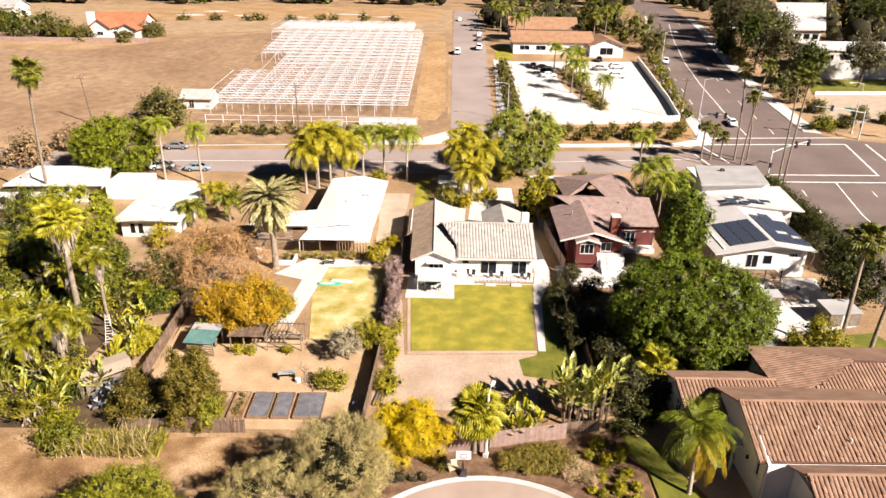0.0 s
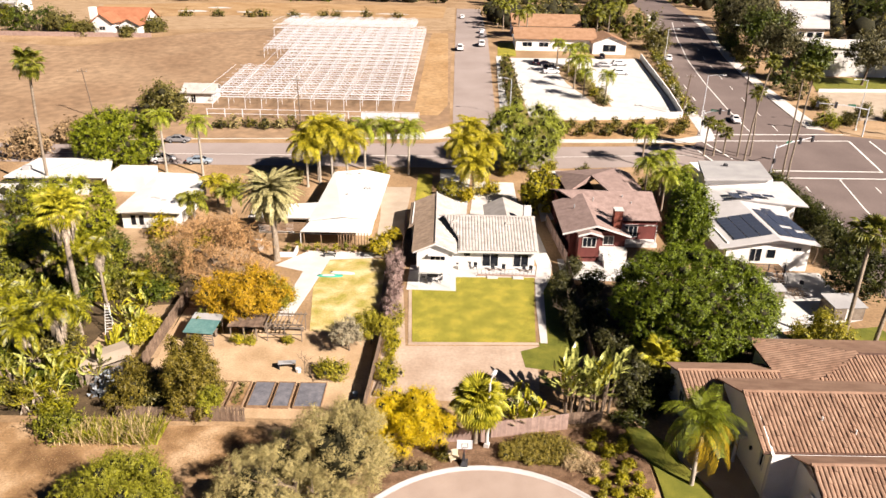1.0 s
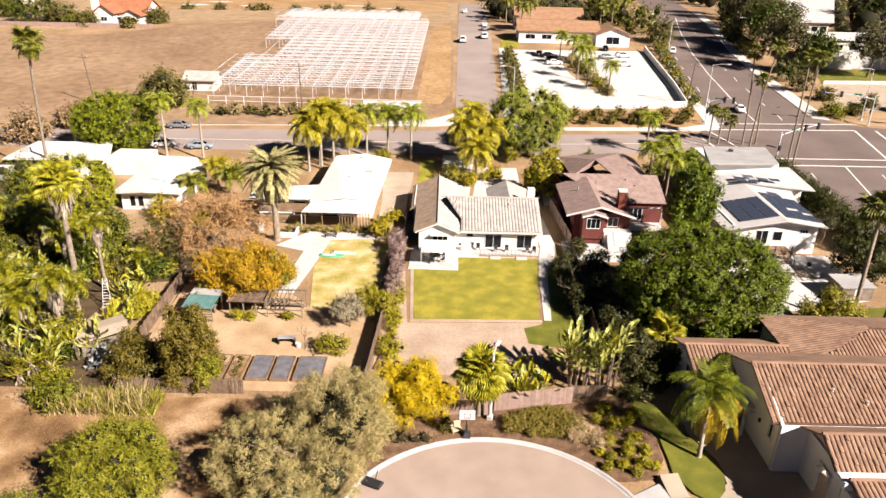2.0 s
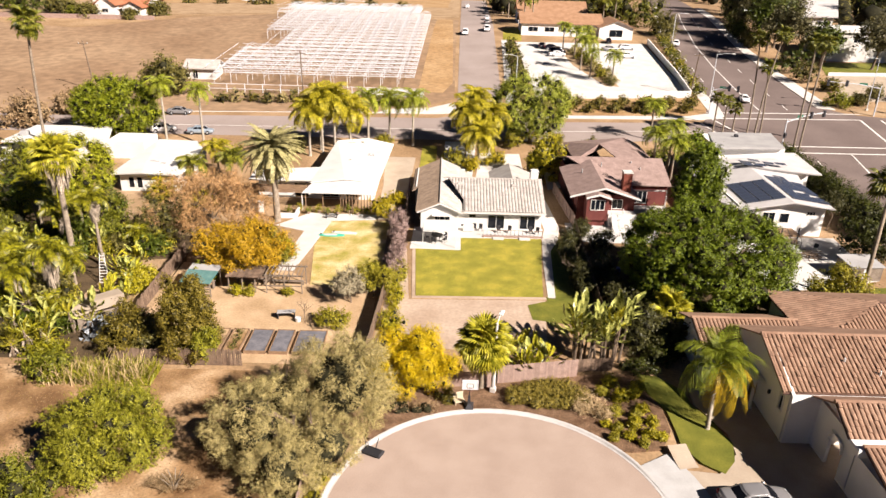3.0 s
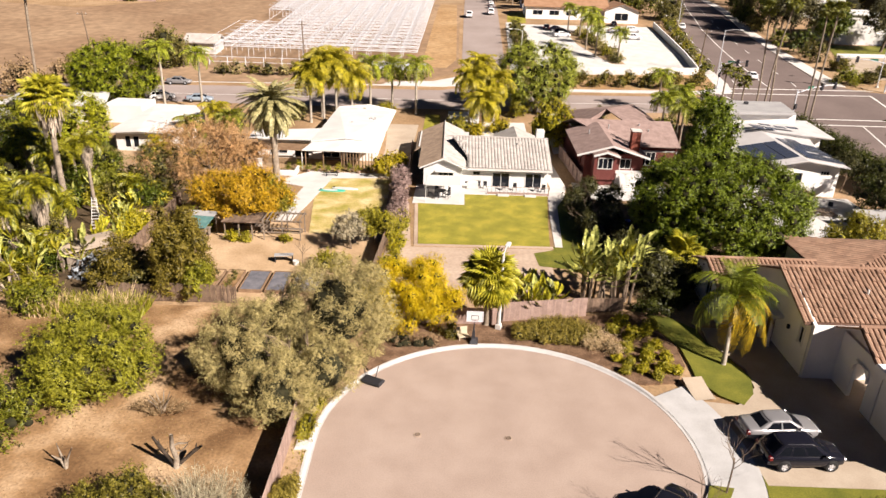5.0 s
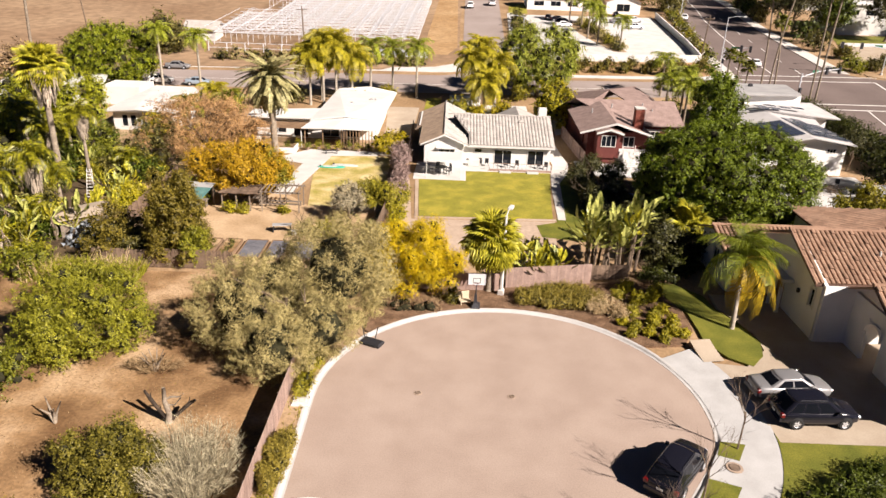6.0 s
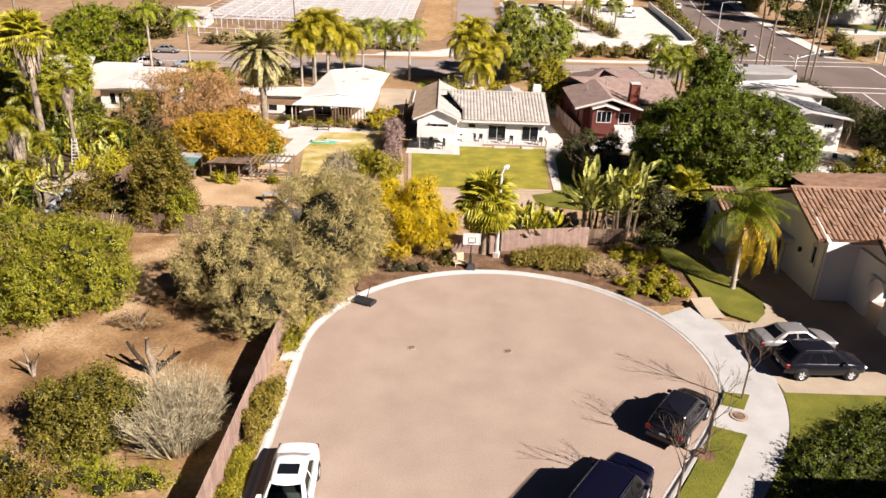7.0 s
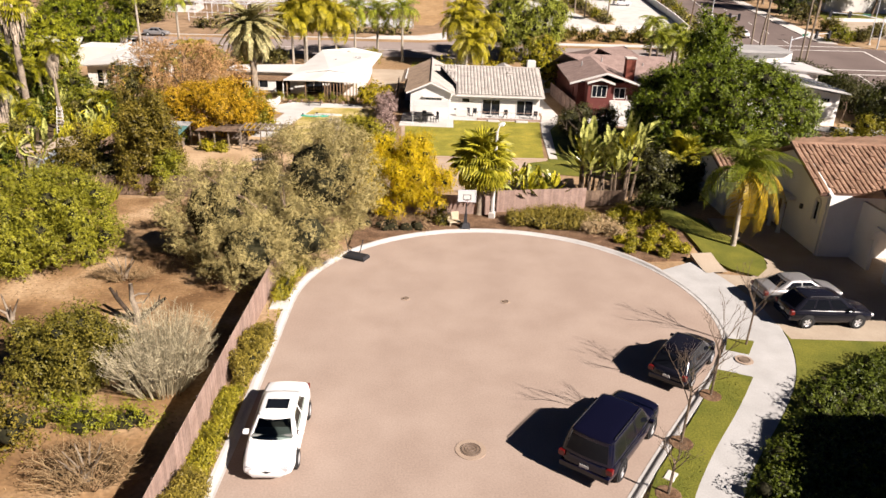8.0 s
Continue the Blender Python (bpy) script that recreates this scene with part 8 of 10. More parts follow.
def cabin_shell(k):
    """The painted frame of the cabin with its window holes, and the panes that fill them."""
    ring = cabin_ring(k)
    cuts = cabin_cuts(k)
    levels = (0.0, 0.12, 0.5, 0.9, 1.0)
    g = Geo()
    n = len(ring)
    for s in levels:
        g.v.extend(cabin_point(k, q, t, s) for q, t in ring)
    for i in range(4):
        for j in range(n):
            (q, t), (r, u) = ring[j], ring[(j + 1) % n]
            if q == r and i in (1, 2) and any(a <= t and u <= b for a, b in cuts[q]):
                continue
            g.f.append((i * n + j, i * n + (j + 1) % n, (i + 1) * n + (j + 1) % n, (i + 1) * n + j))
    panes = []
    for q, name in enumerate(("windscreen", "side_window", "rear_window", "side_window")):
        for a, b in cuts[q]:
            p = Geo()
            ts = [t for r, t in ring if r == q and a <= t <= b]
            for s in levels[1:4]:
                p.v.extend(cabin_point(k, q, t, s) for t in ts)
            m = len(ts)
            for i in range(2):
                for j in range(m - 1):
                    p.f.append((i * m + j, i * m + j + 1, (i + 1) * m + j + 1, (i + 1) * m + j))
            panes.append((name, p))
    return g, panes


def car(label, at, heading, mat, kind, z=None, category="car", group="", sunroof=False, size=1.0, clear=False):
    """A parked car, its nose along heading (degrees from +x)."""
    k = KINDS[kind]
    ob = thing("car", label, category, (at[0], at[1], terrain(at[1]) if z is None else z), heading, group)
    ob.scale = (size, size, size)
    st = np.array(k["body"])
    xs = np.unique(np.concatenate([np.linspace(st[0, 0], st[-1, 0], 19), st[:, 0], st[0, 0] + np.array((0.03, 0.08, 0.15, 0.3)), st[-1, 0] - np.array((0.03, 0.08, 0.15, 0.3, 0.45))]))
    rings = []
    for x in xs:
        w, lo, hi = (float(np.interp(x, st[:, 0], st[:, c])) for c in (1, 2, 3))
        e = min(1.0, (x - st[0, 0]) / 0.4, (st[-1, 0] - x) / 0.5)
        w *= 0.80 + 0.20 * math.sqrt(1 - (1 - e) ** 2)
        d = hi - lo
        half = [(w * 0.80, lo), (w * 0.96, lo + 0.1), (w, lo + 0.32 * d), (w * 0.985, lo + 0.62 * d), (w * 0.93, hi - 0.07), (w * 0.80, hi - 0.01), (w * 0.4, hi + 0.025)]
        rings.append([(x, -a, b) for a, b in half] + [(x, 0, hi + 0.035)] + [(x, a, b) for a, b in half[::-1]])
    body = part("body", loft(Geo(), rings), mat, ob, smooth=True)
    b0, b1, bw, bz = k["base"]
    t0, t1, tw, tz = k["top"]
    pane_mat = CLEARGLASS if clear else CARGLASS
    grid, panes = cabin_shell(k)
    part("cabin_frame", grid, mat, ob, smooth=True)
    for name, g in panes:
        part(name, g, pane_mat, ob, "clear glass pane" if clear else "dark tinted pane", smooth=True)
    if clear:
        cabin(ob, k)
    ring = [cabin_point(k, q, t, 1.0) for q, t in cabin_ring(k)]
    mid = Vector(((t0 + t1) / 2, 0, 0))
    rings = [ring] + [[(mid.x + (p[0] - mid.x) * f, p[1] * f, z) for p in ring] for f, z in ((0.93, tz - 0.022), (0.8, tz), (0.45, tz + 0.018))]
    part("roof", loft(Geo(), rings), mat, ob, smooth=True)
    for s in (-1, 1):
        part("mirror", Geo().soft_box(b1 - 0.45, b1 - 0.3, s * (bw + 0.14) - 0.09, s * (bw + 0.14) + 0.09, bz, bz + 0.14, 0.03), mat, ob)
    for x in k["wheels"]:
        for s in (-1, 1):
            w = float(np.interp(x, st[:, 0], st[:, 1])) - 0.01
            tyre = part("wheel", TYRE, None, ob, m=pose(x, s * (w - 0.06), 0.33 * k["scale"]) @ Matrix.Scale(k["scale"], 4))
            part("rim", RIM, None, tyre, "silver alloy rim")
            part("wheel_arch", ARCH, None, ob, "dark wheel arch", m=pose(x, s * (w - 0.127), 0.35 * k["scale"]) @ Matrix.Scale(k["scale"], 4))
    fx, fw, fl, fh = k["body"][-1]
    rx, rw, rl, rh = k["body"][0]
    for s in (-1, 1):
        part("headlight", Geo().soft_box(fx - 0.26, fx - 0.02, s * fw * 0.82 - 0.14, s * fw * 0.82 + 0.14, fh - 0.1, fh + 0.035, 0.03), CHROME, ob, "clear headlight")
        part("tail_light", Geo().soft_box(rx - 0.03, rx + 0.16, s * rw * 0.98 - 0.11, s * rw * 0.98 + 0.11, rh - 0.24, rh - 0.02, 0.03), TAILRED, ob, "red tail light")
    part("grille", Geo().tube([(fx - 0.02 - 0.12 * q * q, fw * 0.52 * q, fl + 0.2 + 0.05 * q * q) for q in (-1, -0.5, 0, 0.5, 1)], [0.02, 0.05, 0.055, 0.05, 0.02], 6), DARKMETAL, ob, "dark curved grille")
    part("bumper", Geo().soft_box(rx - 0.05, rx + 0.2, -rw * 1.02, rw * 1.02, rl - 0.04, rl + 0.18, 0.04), mat, ob)
    part("number_plate", Geo().box(rx - 0.07, rx - 0.05, -0.16, 0.16, rl + 0.24, rl + 0.34), LAMPWHITE, ob, "blank pale plate")
    if sunroof:
        part("sunroof", Geo().box(t0 + 0.5, t1 - 0.25, -tw + 0.22, tw - 0.22, tz - 0.02, tz + 0.032), GLASS, ob, "dark sunroof pane")
    if kind != "sedan":
        for s in (-1, 1):
            part("roof_rail", Geo().tube([(t0 + 0.25, s * (tw - 0.05), tz), (t0 + 0.3, s * (tw - 0.05), tz + 0.025), (t1 - 0.2, s * (tw - 0.05), tz + 0.025), (t1 - 0.15, s * (tw - 0.05), tz)], 0.016, 6), DARKMETAL, ob, "thin dark roof rail", smooth=True)
    return ob


TAILRED = plain("tail_red", (0.12, 0.004, 0.004), 0.3)
WHITE_CAR = paint("white_car_paint", (0.78, 0.78, 0.78))
BLACK_CAR = paint("black_car_paint", (0.009, 0.009, 0.014), 0.12)
NAVY_CAR = paint("dark_blue_car_paint", (0.004, 0.004, 0.013), 0.12)
SILVER_CAR = paint("silver_car_paint", (0.25, 0.245, 0.25), 0.3, 0.35)
BLUE_CAR = paint("pale_blue_car_paint", (0.30, 0.36, 0.42), 0.3, 0.3)
car("white saloon car with a dark sunroof parked at the kerb", (-6.0, 22.95), -88, WHITE_CAR, "sedan", 0.0, sunroof=True, size=1.13, clear=True)
car("large black estate car with roof rails at the kerb", (7.55, 23.1), 54, NAVY_CAR, "suv", 0.0, size=1.1)
car("black hatchback parked at the kerb by a bare tree", (12.45, 29.25), 52, BLACK_CAR, "crossover", 0.0, size=1.03)
car("silver saloon car on the driveway", (21.7, 37.1), 6, SILVER_CAR, "sedan", TOP + 0.02, size=1.05)
car("black family crossover on the driveway", (22.0, 34.5), 3, BLACK_CAR, "crossover", TOP + 0.02, size=1.06)
for k, (label, x, y, a, mt, kind) in enumerate((
    ("silver car parked across the street", -53, 138.2, 2, SILVER_CAR, "sedan"), ("white pick-up-like car beside the verge", -52.4, 127.6, 20, WHITE_CAR, "crossover"),
    ("pale blue car parked on the verge", -45.4, 127.2, 5, BLUE_CAR, "sedan"), ("dark car under the round tree", -58.5, 127.6, 5, BLACK_CAR, "crossover"),
    ("dark car in the parking court", 20.0, 121.5, 95, BLACK_CAR, "crossover"), ("dark car in the parking lot", 29, 204, 10, BLACK_CAR, "sedan"),
    ("black car by the office building", 47, 214.5, 80, BLACK_CAR, "sedan"), ("white car by the office building", 50.5, 206, 5, WHITE_CAR, "crossover"),
    ("white van on the side road", 4.9, 221, 90, WHITE_CAR, "suv"), ("white car on the side road", 11.7, 227, 90, WHITE_CAR, "suv"),
    ("silver car on the side road", 12.4, 241, 90, SILVER_CAR, "sedan"), ("white car further up the side road", 12.9, 253, 90, WHITE_CAR, "sedan"),
    ("grey car far up the side road", 13.8, 276, 90, SILVER_CAR, "sedan"), ("white car far up the side road", 7.2, 300, 90, WHITE_CAR, "sedan"),
    ("white car driving on the avenue", 66.5, 213, -105, WHITE_CAR, "crossover"), ("white car waiting near the junction", 66.4, 158, -100, WHITE_CAR, "sedan"))):
    car(label, (x, y), a, mt, kind, group="cars on the streets")

# ---- frames of a stripped greenhouse ----
def greenhouse():
    ob = thing("greenhouse_frame", "bare white steel frames of a stripped greenhouse", "greenhouse")
    bay, h, rise = 3.75, 2.7, 1.1
    pts = [(-bay / 2 + bay * k / 8, 0, h + rise * math.sin(math.pi * k / 8)) for k in range(9)]
    hoop = Geo().tube([(-bay / 2, 0, 0)] + pts, 0.06, 4)
    bracing = Geo()
    hoop = hoop.mesh("hoop", STEEL)
    for j in range(26):
        y = 160 + 3.9 * j
        if j == 20:
            continue
        right = -7.6 + 0.025 * (y - 160) - (4.0 if y > 239 else 0.0)
        left = -54.0 if y < 186 else (-47.5 if y < 205 else -54.5)
        count = int((right - left) / bay)
        for i in range(count):
            x, z = right - bay * (i + 0.5), terrain(y)
            part("hoop", hoop, None, ob, m=pose(x, y, z))
            bracing.tube([(x - bay / 2, y, z + h - 0.9), (x - bay / 2 + 0.8, y, z + h - 0.1)], 0.04, 3).tube([(x, y, z + h), (x, y, z + h + rise)], 0.04, 3)
            bracing.tube([(x + p[0], y + 1.95, z + 0.17 + p[2]) for p in pts[::2]], 0.045, 3)
        bracing.tube([(right, y + 1.95, terrain(y) + h + 0.1), (right - bay * count, y + 1.95, terrain(y) + h + 0.1)], 0.07, 3)
        bracing.tube([(right, y, terrain(y) + h + rise), (right - bay * count, y, terrain(y) + h + rise)], 0.05, 3)
        part("beam", Geo().tube([(right, y, terrain(y) + h), (right - bay * count, y, terrain(y) + h)], 0.1, 4), STEEL, ob)
    for i in range(13):
        for y0, y1 in ((160, 234.1), (242, 257.5)):
            x0, x1 = (-7.6 + 0.025 * (y - 160) - (4.0 if y0 > 239 else 0.0) - bay * i for y in (y0, y1))
            if i > 10 and y0 < 200:
                x1, y1 = x0 + 1.2, 184
            ends = [(x0, y0), (x1, y1)]
            part("gutter", Geo().tube([(x, y, terrain(y) + h) for x, y in ends], 0.07, 4), STEEL, ob)
            part("purlin", Geo().tube([(x - bay / 2, y, terrain(y) + h + rise) for x, y in ends], 0.05, 4), STEEL, ob)
    part("bracing", bracing, STEEL, ob)["kind"] = "stuff"
    return ob


greenhouse()


def frame_fence():
    ob = thing("field_fence", "white rail fence before the greenhouse frames", "fence")
    z = terrain(154)
    for k in range(13):
        part("post", Geo().box(-52 + 3.9 * k - 0.07, -52 + 3.9 * k + 0.07, 154, 154.14, z - 0.1, z + 1.9), STEEL, ob)
    for h in (0.7, 1.75):
        part("rail", Geo().box(-52, -5.2, 154.02, 154.1, z + h, z + h + 0.09), STEEL, ob)
    part("panel", Geo().box(-18, -5.4, 154.11, 154.13, z, z + 1.6), STEEL, ob, "pale sheet panel")
    ob = thing("pump_shed", "grey sheet-metal pump shed by the roadside", "shed", (-23.5, 150.5, terrain(150.5)))
    part("wall", Geo().box(-2.2, 2.2, -1.2, 1.2, -0.2, 2.0), GREYROOF, ob)
    part("roof", Geo().soft_box(-2.4, 2.4, -1.4, 1.4, 2.0, 2.15, 0.05), GREYROOF, ob)


frame_fence()


def wall_block(name, label, pts, h, mat, thick=0.25):
    for (x0, y0), (x1, y1) in zip(pts, pts[1:]):
        d = Vector((x1 - x0, y1 - y0, 0))
        n = Vector((-d.y, d.x, 0)).normalized() * thick / 2
        g = Geo()
        a, b = Vector((x0, y0, terrain(y0))), Vector((x1, y1, terrain(y1)))
        vs = [a - n, a + n, b + n, b - n]
        up = Vector((0, 0, h))
        dn = Vector((0, 0, -0.3))
        g.add([v + dn for v in vs] + [v + up for v in vs], [(4, 5, 6, 7), (0, 4, 7, 3), (1, 2, 6, 5), (0, 1, 5, 4), (2, 3, 7, 6)])
        setting(name, g, mat, label, "wall")


wall_block("lot_wall", "low white wall of the parking lot", [(24.6, 156.2), (40, 157.8), (54.8, 159.6)], 1.5, STUCCO)
wall_block("lot_wall_east", "dark-topped wall beside the avenue", [(54.8, 159.6), (56.4, 176), (58.4, 214)], 1.6, GREYSTUCCO)
wall_block("school_wall", "pale wall beside the sports court", [(97, 183.1), (150, 186.1)], 0.8, STUCCO)
wall_block("field_wall", "brown wall behind the dry field", [(-200, 231), (-150, 227.6), (-126, 228), (-92, 229)], 1.3, FENCE)
wall_block("corner_wall", "low cream wall at the junction", [(101, 151.5), (118, 151.5)], 1.2, GREYSTUCCO)

# ---- street markings ----
def far_kerb(y):
    """The avenue's east edge."""
    return float(np.interp(y, (156, 175, 194, 213, 236, 278, 330), (80.8, 81.3, 82.4, 83.9, 87.3, 97.8, 108.5)))


def stripe(label, pts, w=0.22):
    for (x0, y0), (x1, y1) in zip(pts, pts[1:]):
        d = Vector((x1 - x0, y1 - y0)).normalized() * w / 2
        patch("road_marking", [(x0 - d.y, y0 + d.x), (x0 + d.y, y0 - d.x), (x1 + d.y, y1 - d.x), (x1 - d.y, y1 + d.x)], WHITELINE, label, "road marking", 0.045)


stripe("white crosswalk line across the avenue", [(63.2, 125.6), (86, 126)], 0.4)
stripe("white crosswalk line across the avenue", [(63.2, 129.0), (84.6, 129.4)], 0.4)
stripe("white crosswalk line", [(55.0, 148.6), (90.5, 150.5)], 0.4)
stripe("white crosswalk line", [(56.0, 144.8), (86.5, 146.4)], 0.4)
stripe("white crosswalk line on the east arm", [(86.5, 146.2), (84.4, 129.6)], 0.4)
stripe("white stop line on the east arm", [(91.0, 146.5), (89.6, 128.4)], 0.4)
stripe("white crosswalk line on the cross street", [(54.6, 144.8), (57.6, 134.6)], 0.35)
stripe("white crosswalk line on the cross street", [(51.6, 141.6), (53.6, 131.6)], 0.35)
stripe("solid white lane line", [(74.3, 125.4), (71.6, 108), (70.5, 90), (70, 70)], 0.25)
for t, (xa, xb) in enumerate(((66.4, 63.8), (79.2, 76.4))):
    for k in range(4):
        y = 122 - 7 * k
        s = k / 4
        stripe("dashed white lane mark", [(xa + (xb - xa) * s, y), (xa + (xb - xa) * (s + 0.12), y - 2.6)], 0.2)
for off in (0.22, 0.72):
    for k in range(16):
        y = 152 + 10.5 * k
        e0, e1 = 54.9 + 0.0016 * (y - 146) ** 2 * 0.62 + 0.04 * (y - 146), far_kerb(y)
        x = e0 + (e1 - e0) * off
        stripe("dashed white lane mark", [(x, y), (x + 0.35, y + 3.6)], 0.2)
for a, b in ((150, 168), (168, 190), (190, 214), (214, 240), (240, 270), (270, 300)):
    pts = []
    for y in (a, b):
        e0, e1 = 54.9 + 0.0016 * (y - 146) ** 2 * 0.62 + 0.04 * (y - 146), far_kerb(y)
        pts.append((e0 + (e1 - e0) * 0.47, y))
    stripe("solid pale centre line", pts, 0.25)
stripe("yellowed centre line of the cross street", [(-76, 131), (-20, 132.6), (20, 133.6), (50, 136.4)], 0.16)

# ---- poles and lamps ----
def street_lamp(label, at, h, arm, heading, mat=None, z=None, r=0.09):
    ob = thing("street_lamp", label, "street lamp", (at[0], at[1], terrain(at[1]) if z is None else z), heading)
    part("base", Geo().soft_box(-0.22, 0.22, -0.22, 0.22, 0, 0.45, 0.06), CONCRETE, ob)
    part("pole", Geo().tube([(0, 0, 0.3), (0, 0, h * 0.5), (0, 0, h)], [r * 1.3, r, r * 0.8], 8), mat or LAMPWHITE, ob)
    part("arm", Geo().tube([(0, 0, h - 0.1), (arm * 0.5, 0, h + 0.22), (arm, 0, h + 0.25)], 0.045, 6), mat or LAMPWHITE, ob)
    part("lamp_head", Geo().soft_box(arm - 0.15, arm + 0.6, -0.17, 0.17, h + 0.14, h + 0.34, 0.06), LAMPWHITE, ob, "pale lamp head")
    return ob


street_lamp("white concrete street lamp at the street head", (4.45, 49.7), 6.6, 1.2, 72, PALECON, TOP, 0.13)
street_lamp("tall grey street lamp by the avenue", (59.6, 160.5), 9.5, 3.2, -10, STEEL)
street_lamp("tall grey street lamp beside the school court", (91.5, 153.5), 11.0, 3.0, 190, STEEL)
street_lamp("tall grey street lamp up the avenue", (88.5, 214), 10, 3.0, 180, STEEL)
street_lamp("tall grey street lamp by the side road", (15.2, 158.0), 8.5, 2.4, 180, STEEL)
street_lamp("tall grey street lamp on the avenue bend", (65.0, 212), 9, 2.6, 0, STEEL)


def utility_pole(label, at, h, lean=0.0):
    ob = thing("utility_pole", label, "utility pole", (at[0], at[1], terrain(at[1])))
    part("pole", Geo().tube([(0, 0, -0.2), (lean * 0.5, 0, h * 0.5), (lean, 0, h)], [0.17, 0.15, 0.11], 7), BARK, ob)
    part("crossarm", Geo().box(lean - 1.1, lean + 1.1, -0.06, 0.06, h - 0.7, h - 0.56), BARK, ob)
    for x in (-0.9, 0.0, 0.9):
        part("insulator", Geo().tube([(lean + x, 0, h - 0.56), (lean + x, 0, h - 0.36)], 0.05, 6), LAMPWHITE, ob)
    return ob


utility_pole("leaning dark wooden utility pole beside the field", (-76.0, 152), 10.5, -1.0)
utility_pole("dark wooden utility pole before the frames", (-30.4, 149), 10.5, -0.3)
utility_pole("wooden utility pole at the parking lot's corner", (55.4, 161.5), 9.5, 0.6)


def signal_mast(label, at, h, arm, heading):
    ob = thing("traffic_light", label, "traffic light", (at[0], at[1], terrain(at[1])), heading)
    part("pole", Geo().tube([(0, 0, -0.1), (0, 0, h)], [0.16, 0.11], 8), STEEL, ob)
    part("mast_arm", Geo().tube([(0, 0, h - 0.6), (arm * 0.4, 0, h + 0.1), (arm, 0, h + 0.4)], [0.1, 0.08, 0.06], 7), STEEL, ob)
    for x in (arm * 0.62, arm * 0.96):
        s = part("signal_head", Geo().soft_box(x - 0.25, x + 0.25, -0.2, 0.16, h - 0.5, h + 0.75, 0.05), DARKMETAL, ob, "black signal head")
    part("sign", Geo().box(arm * 0.25, arm * 0.25 + 1.6, -0.06, -0.03, h - 0.05, h + 0.4), SIGNGREEN, ob, "green street-name sign with bars")
    part("pedestal_signal", Geo().soft_box(-0.22, 0.22, -0.4, -0.12, 2.6, 3.5, 0.04), DARKMETAL, ob)
    return ob


SIGNGREEN = plain("sign_green", (0.007, 0.106, 0.059), 0.5)
signal_mast("traffic signal mast at the avenue's near corner", (61.6, 126.4), 6.0, 10.5, 28)
signal_mast("traffic signal mast at the far corner", (91.0, 149.6), 6.4, 11.0, 172)
signal_mast("traffic signal mast on the pavement corner", (55.2, 147.6), 5.6, 5.0, -20)
signal_mast("short traffic signal at the east corner", (99.0, 149.4), 3.6, 1.5, 180)

# ---- small things round the street head ----
def hoop_stand():
    ob = thing("basketball_hoop", "portable basketball hoop with clear backboard at the kerb", "basketball hoop", (2.35, 47.3, 0.02), -90)
    g = Geo()
    loft(g, [[(-0.75, -0.42, 0), (0.35, -0.36, 0), (0.35, 0.36, 0), (-0.75, 0.42, 0)], [(-0.7, -0.4, 0.16), (0.3, -0.32, 0.16), (0.3, 0.32, 0.16), (-0.7, 0.4, 0.16)], [(-0.3, -0.12, 0.5), (0.05, -0.12, 0.5), (0.05, 0.12, 0.5), (-0.3, 0.12, 0.5)], [(-0.16, -0.09, 1.2), (0.0, -0.09, 1.2), (0.0, 0.09, 1.2), (-0.16, 0.09, 1.2)]])
    part("base", g, DARKMETAL, ob, "black plastic water base")
    part("pole", Geo().tube([(-0.05, 0, 0.2), (-0.02, 0, 1.6), (0.15, 0, 2.6)], [0.06, 0.05, 0.045], 8), DARKMETAL, ob)
    part("arm", Geo().tube([(0.1, 0, 2.3), (0.55, 0, 2.65)], 0.035, 6).tube([(0.15, 0, 2.6), (0.55, 0, 2.9)], 0.035, 6), DARKMETAL, ob)
    board = part("backboard", Geo().soft_box(0.56, 0.6, -0.62, 0.62, 2.35, 3.12, 0.01), LAMPWHITE, ob, "pale rectangular backboard")
    g = Geo()
    for y0, y1, z0, z1 in ((-0.64, 0.64, 2.3, 2.36), (-0.64, 0.64, 3.11, 3.17), (-0.64, -0.58, 2.36, 3.11), (0.58, 0.64, 2.36, 3.11)):
        g.box(0.55, 0.62, y0, y1, z0, z1)
    part("frame", g, STEEL, board)
    g = Geo()
    for y0, y1, z0, z1 in ((-0.28, 0.28, 2.45, 2.49), (-0.28, 0.28, 2.81, 2.85), (-0.28, -0.24, 2.49, 2.81), (0.24, 0.28, 2.49, 2.81)):
        g.box(0.602, 0.608, y0, y1, z0, z1)
    part("target", g, DARKMETAL, board, "grey target square")
    part("rim", Geo().tube([(0.84 + 0.23 * math.cos(2 * math.pi * k / 14), 0.23 * math.sin(2 * math.pi * k / 14), 2.42) for k in range(15)], 0.012, 5), TAILRED, ob, "orange-red rim")


hoop_stand()


def fallen_base():
    ob = thing("hoop_base", "toppled dark basketball stand base with bent struts", "sports equipment", (-4.9, 41.6, 0.02), -25)
    part("base", Geo().soft_box(-0.75, 0.75, -0.4, 0.4, 0, 0.24, 0.07), DARKMETAL, ob)
    part("wheel_bar", Geo().box(-0.6, 0.6, -0.46, -0.4, 0.05, 0.15), RUBBER, ob)
    part("strut", Geo().tube([(0.1, 0.2, 0.2), (0.2, 0.5, 1.1)], 0.035, 6), DARKMETAL, ob)
    part("strut", Geo().tube([(-0.7, 0.2, 0.2), (-1.4, 0.9, 0.9)], 0.03, 6), DARKMETAL, ob)


fallen_base()


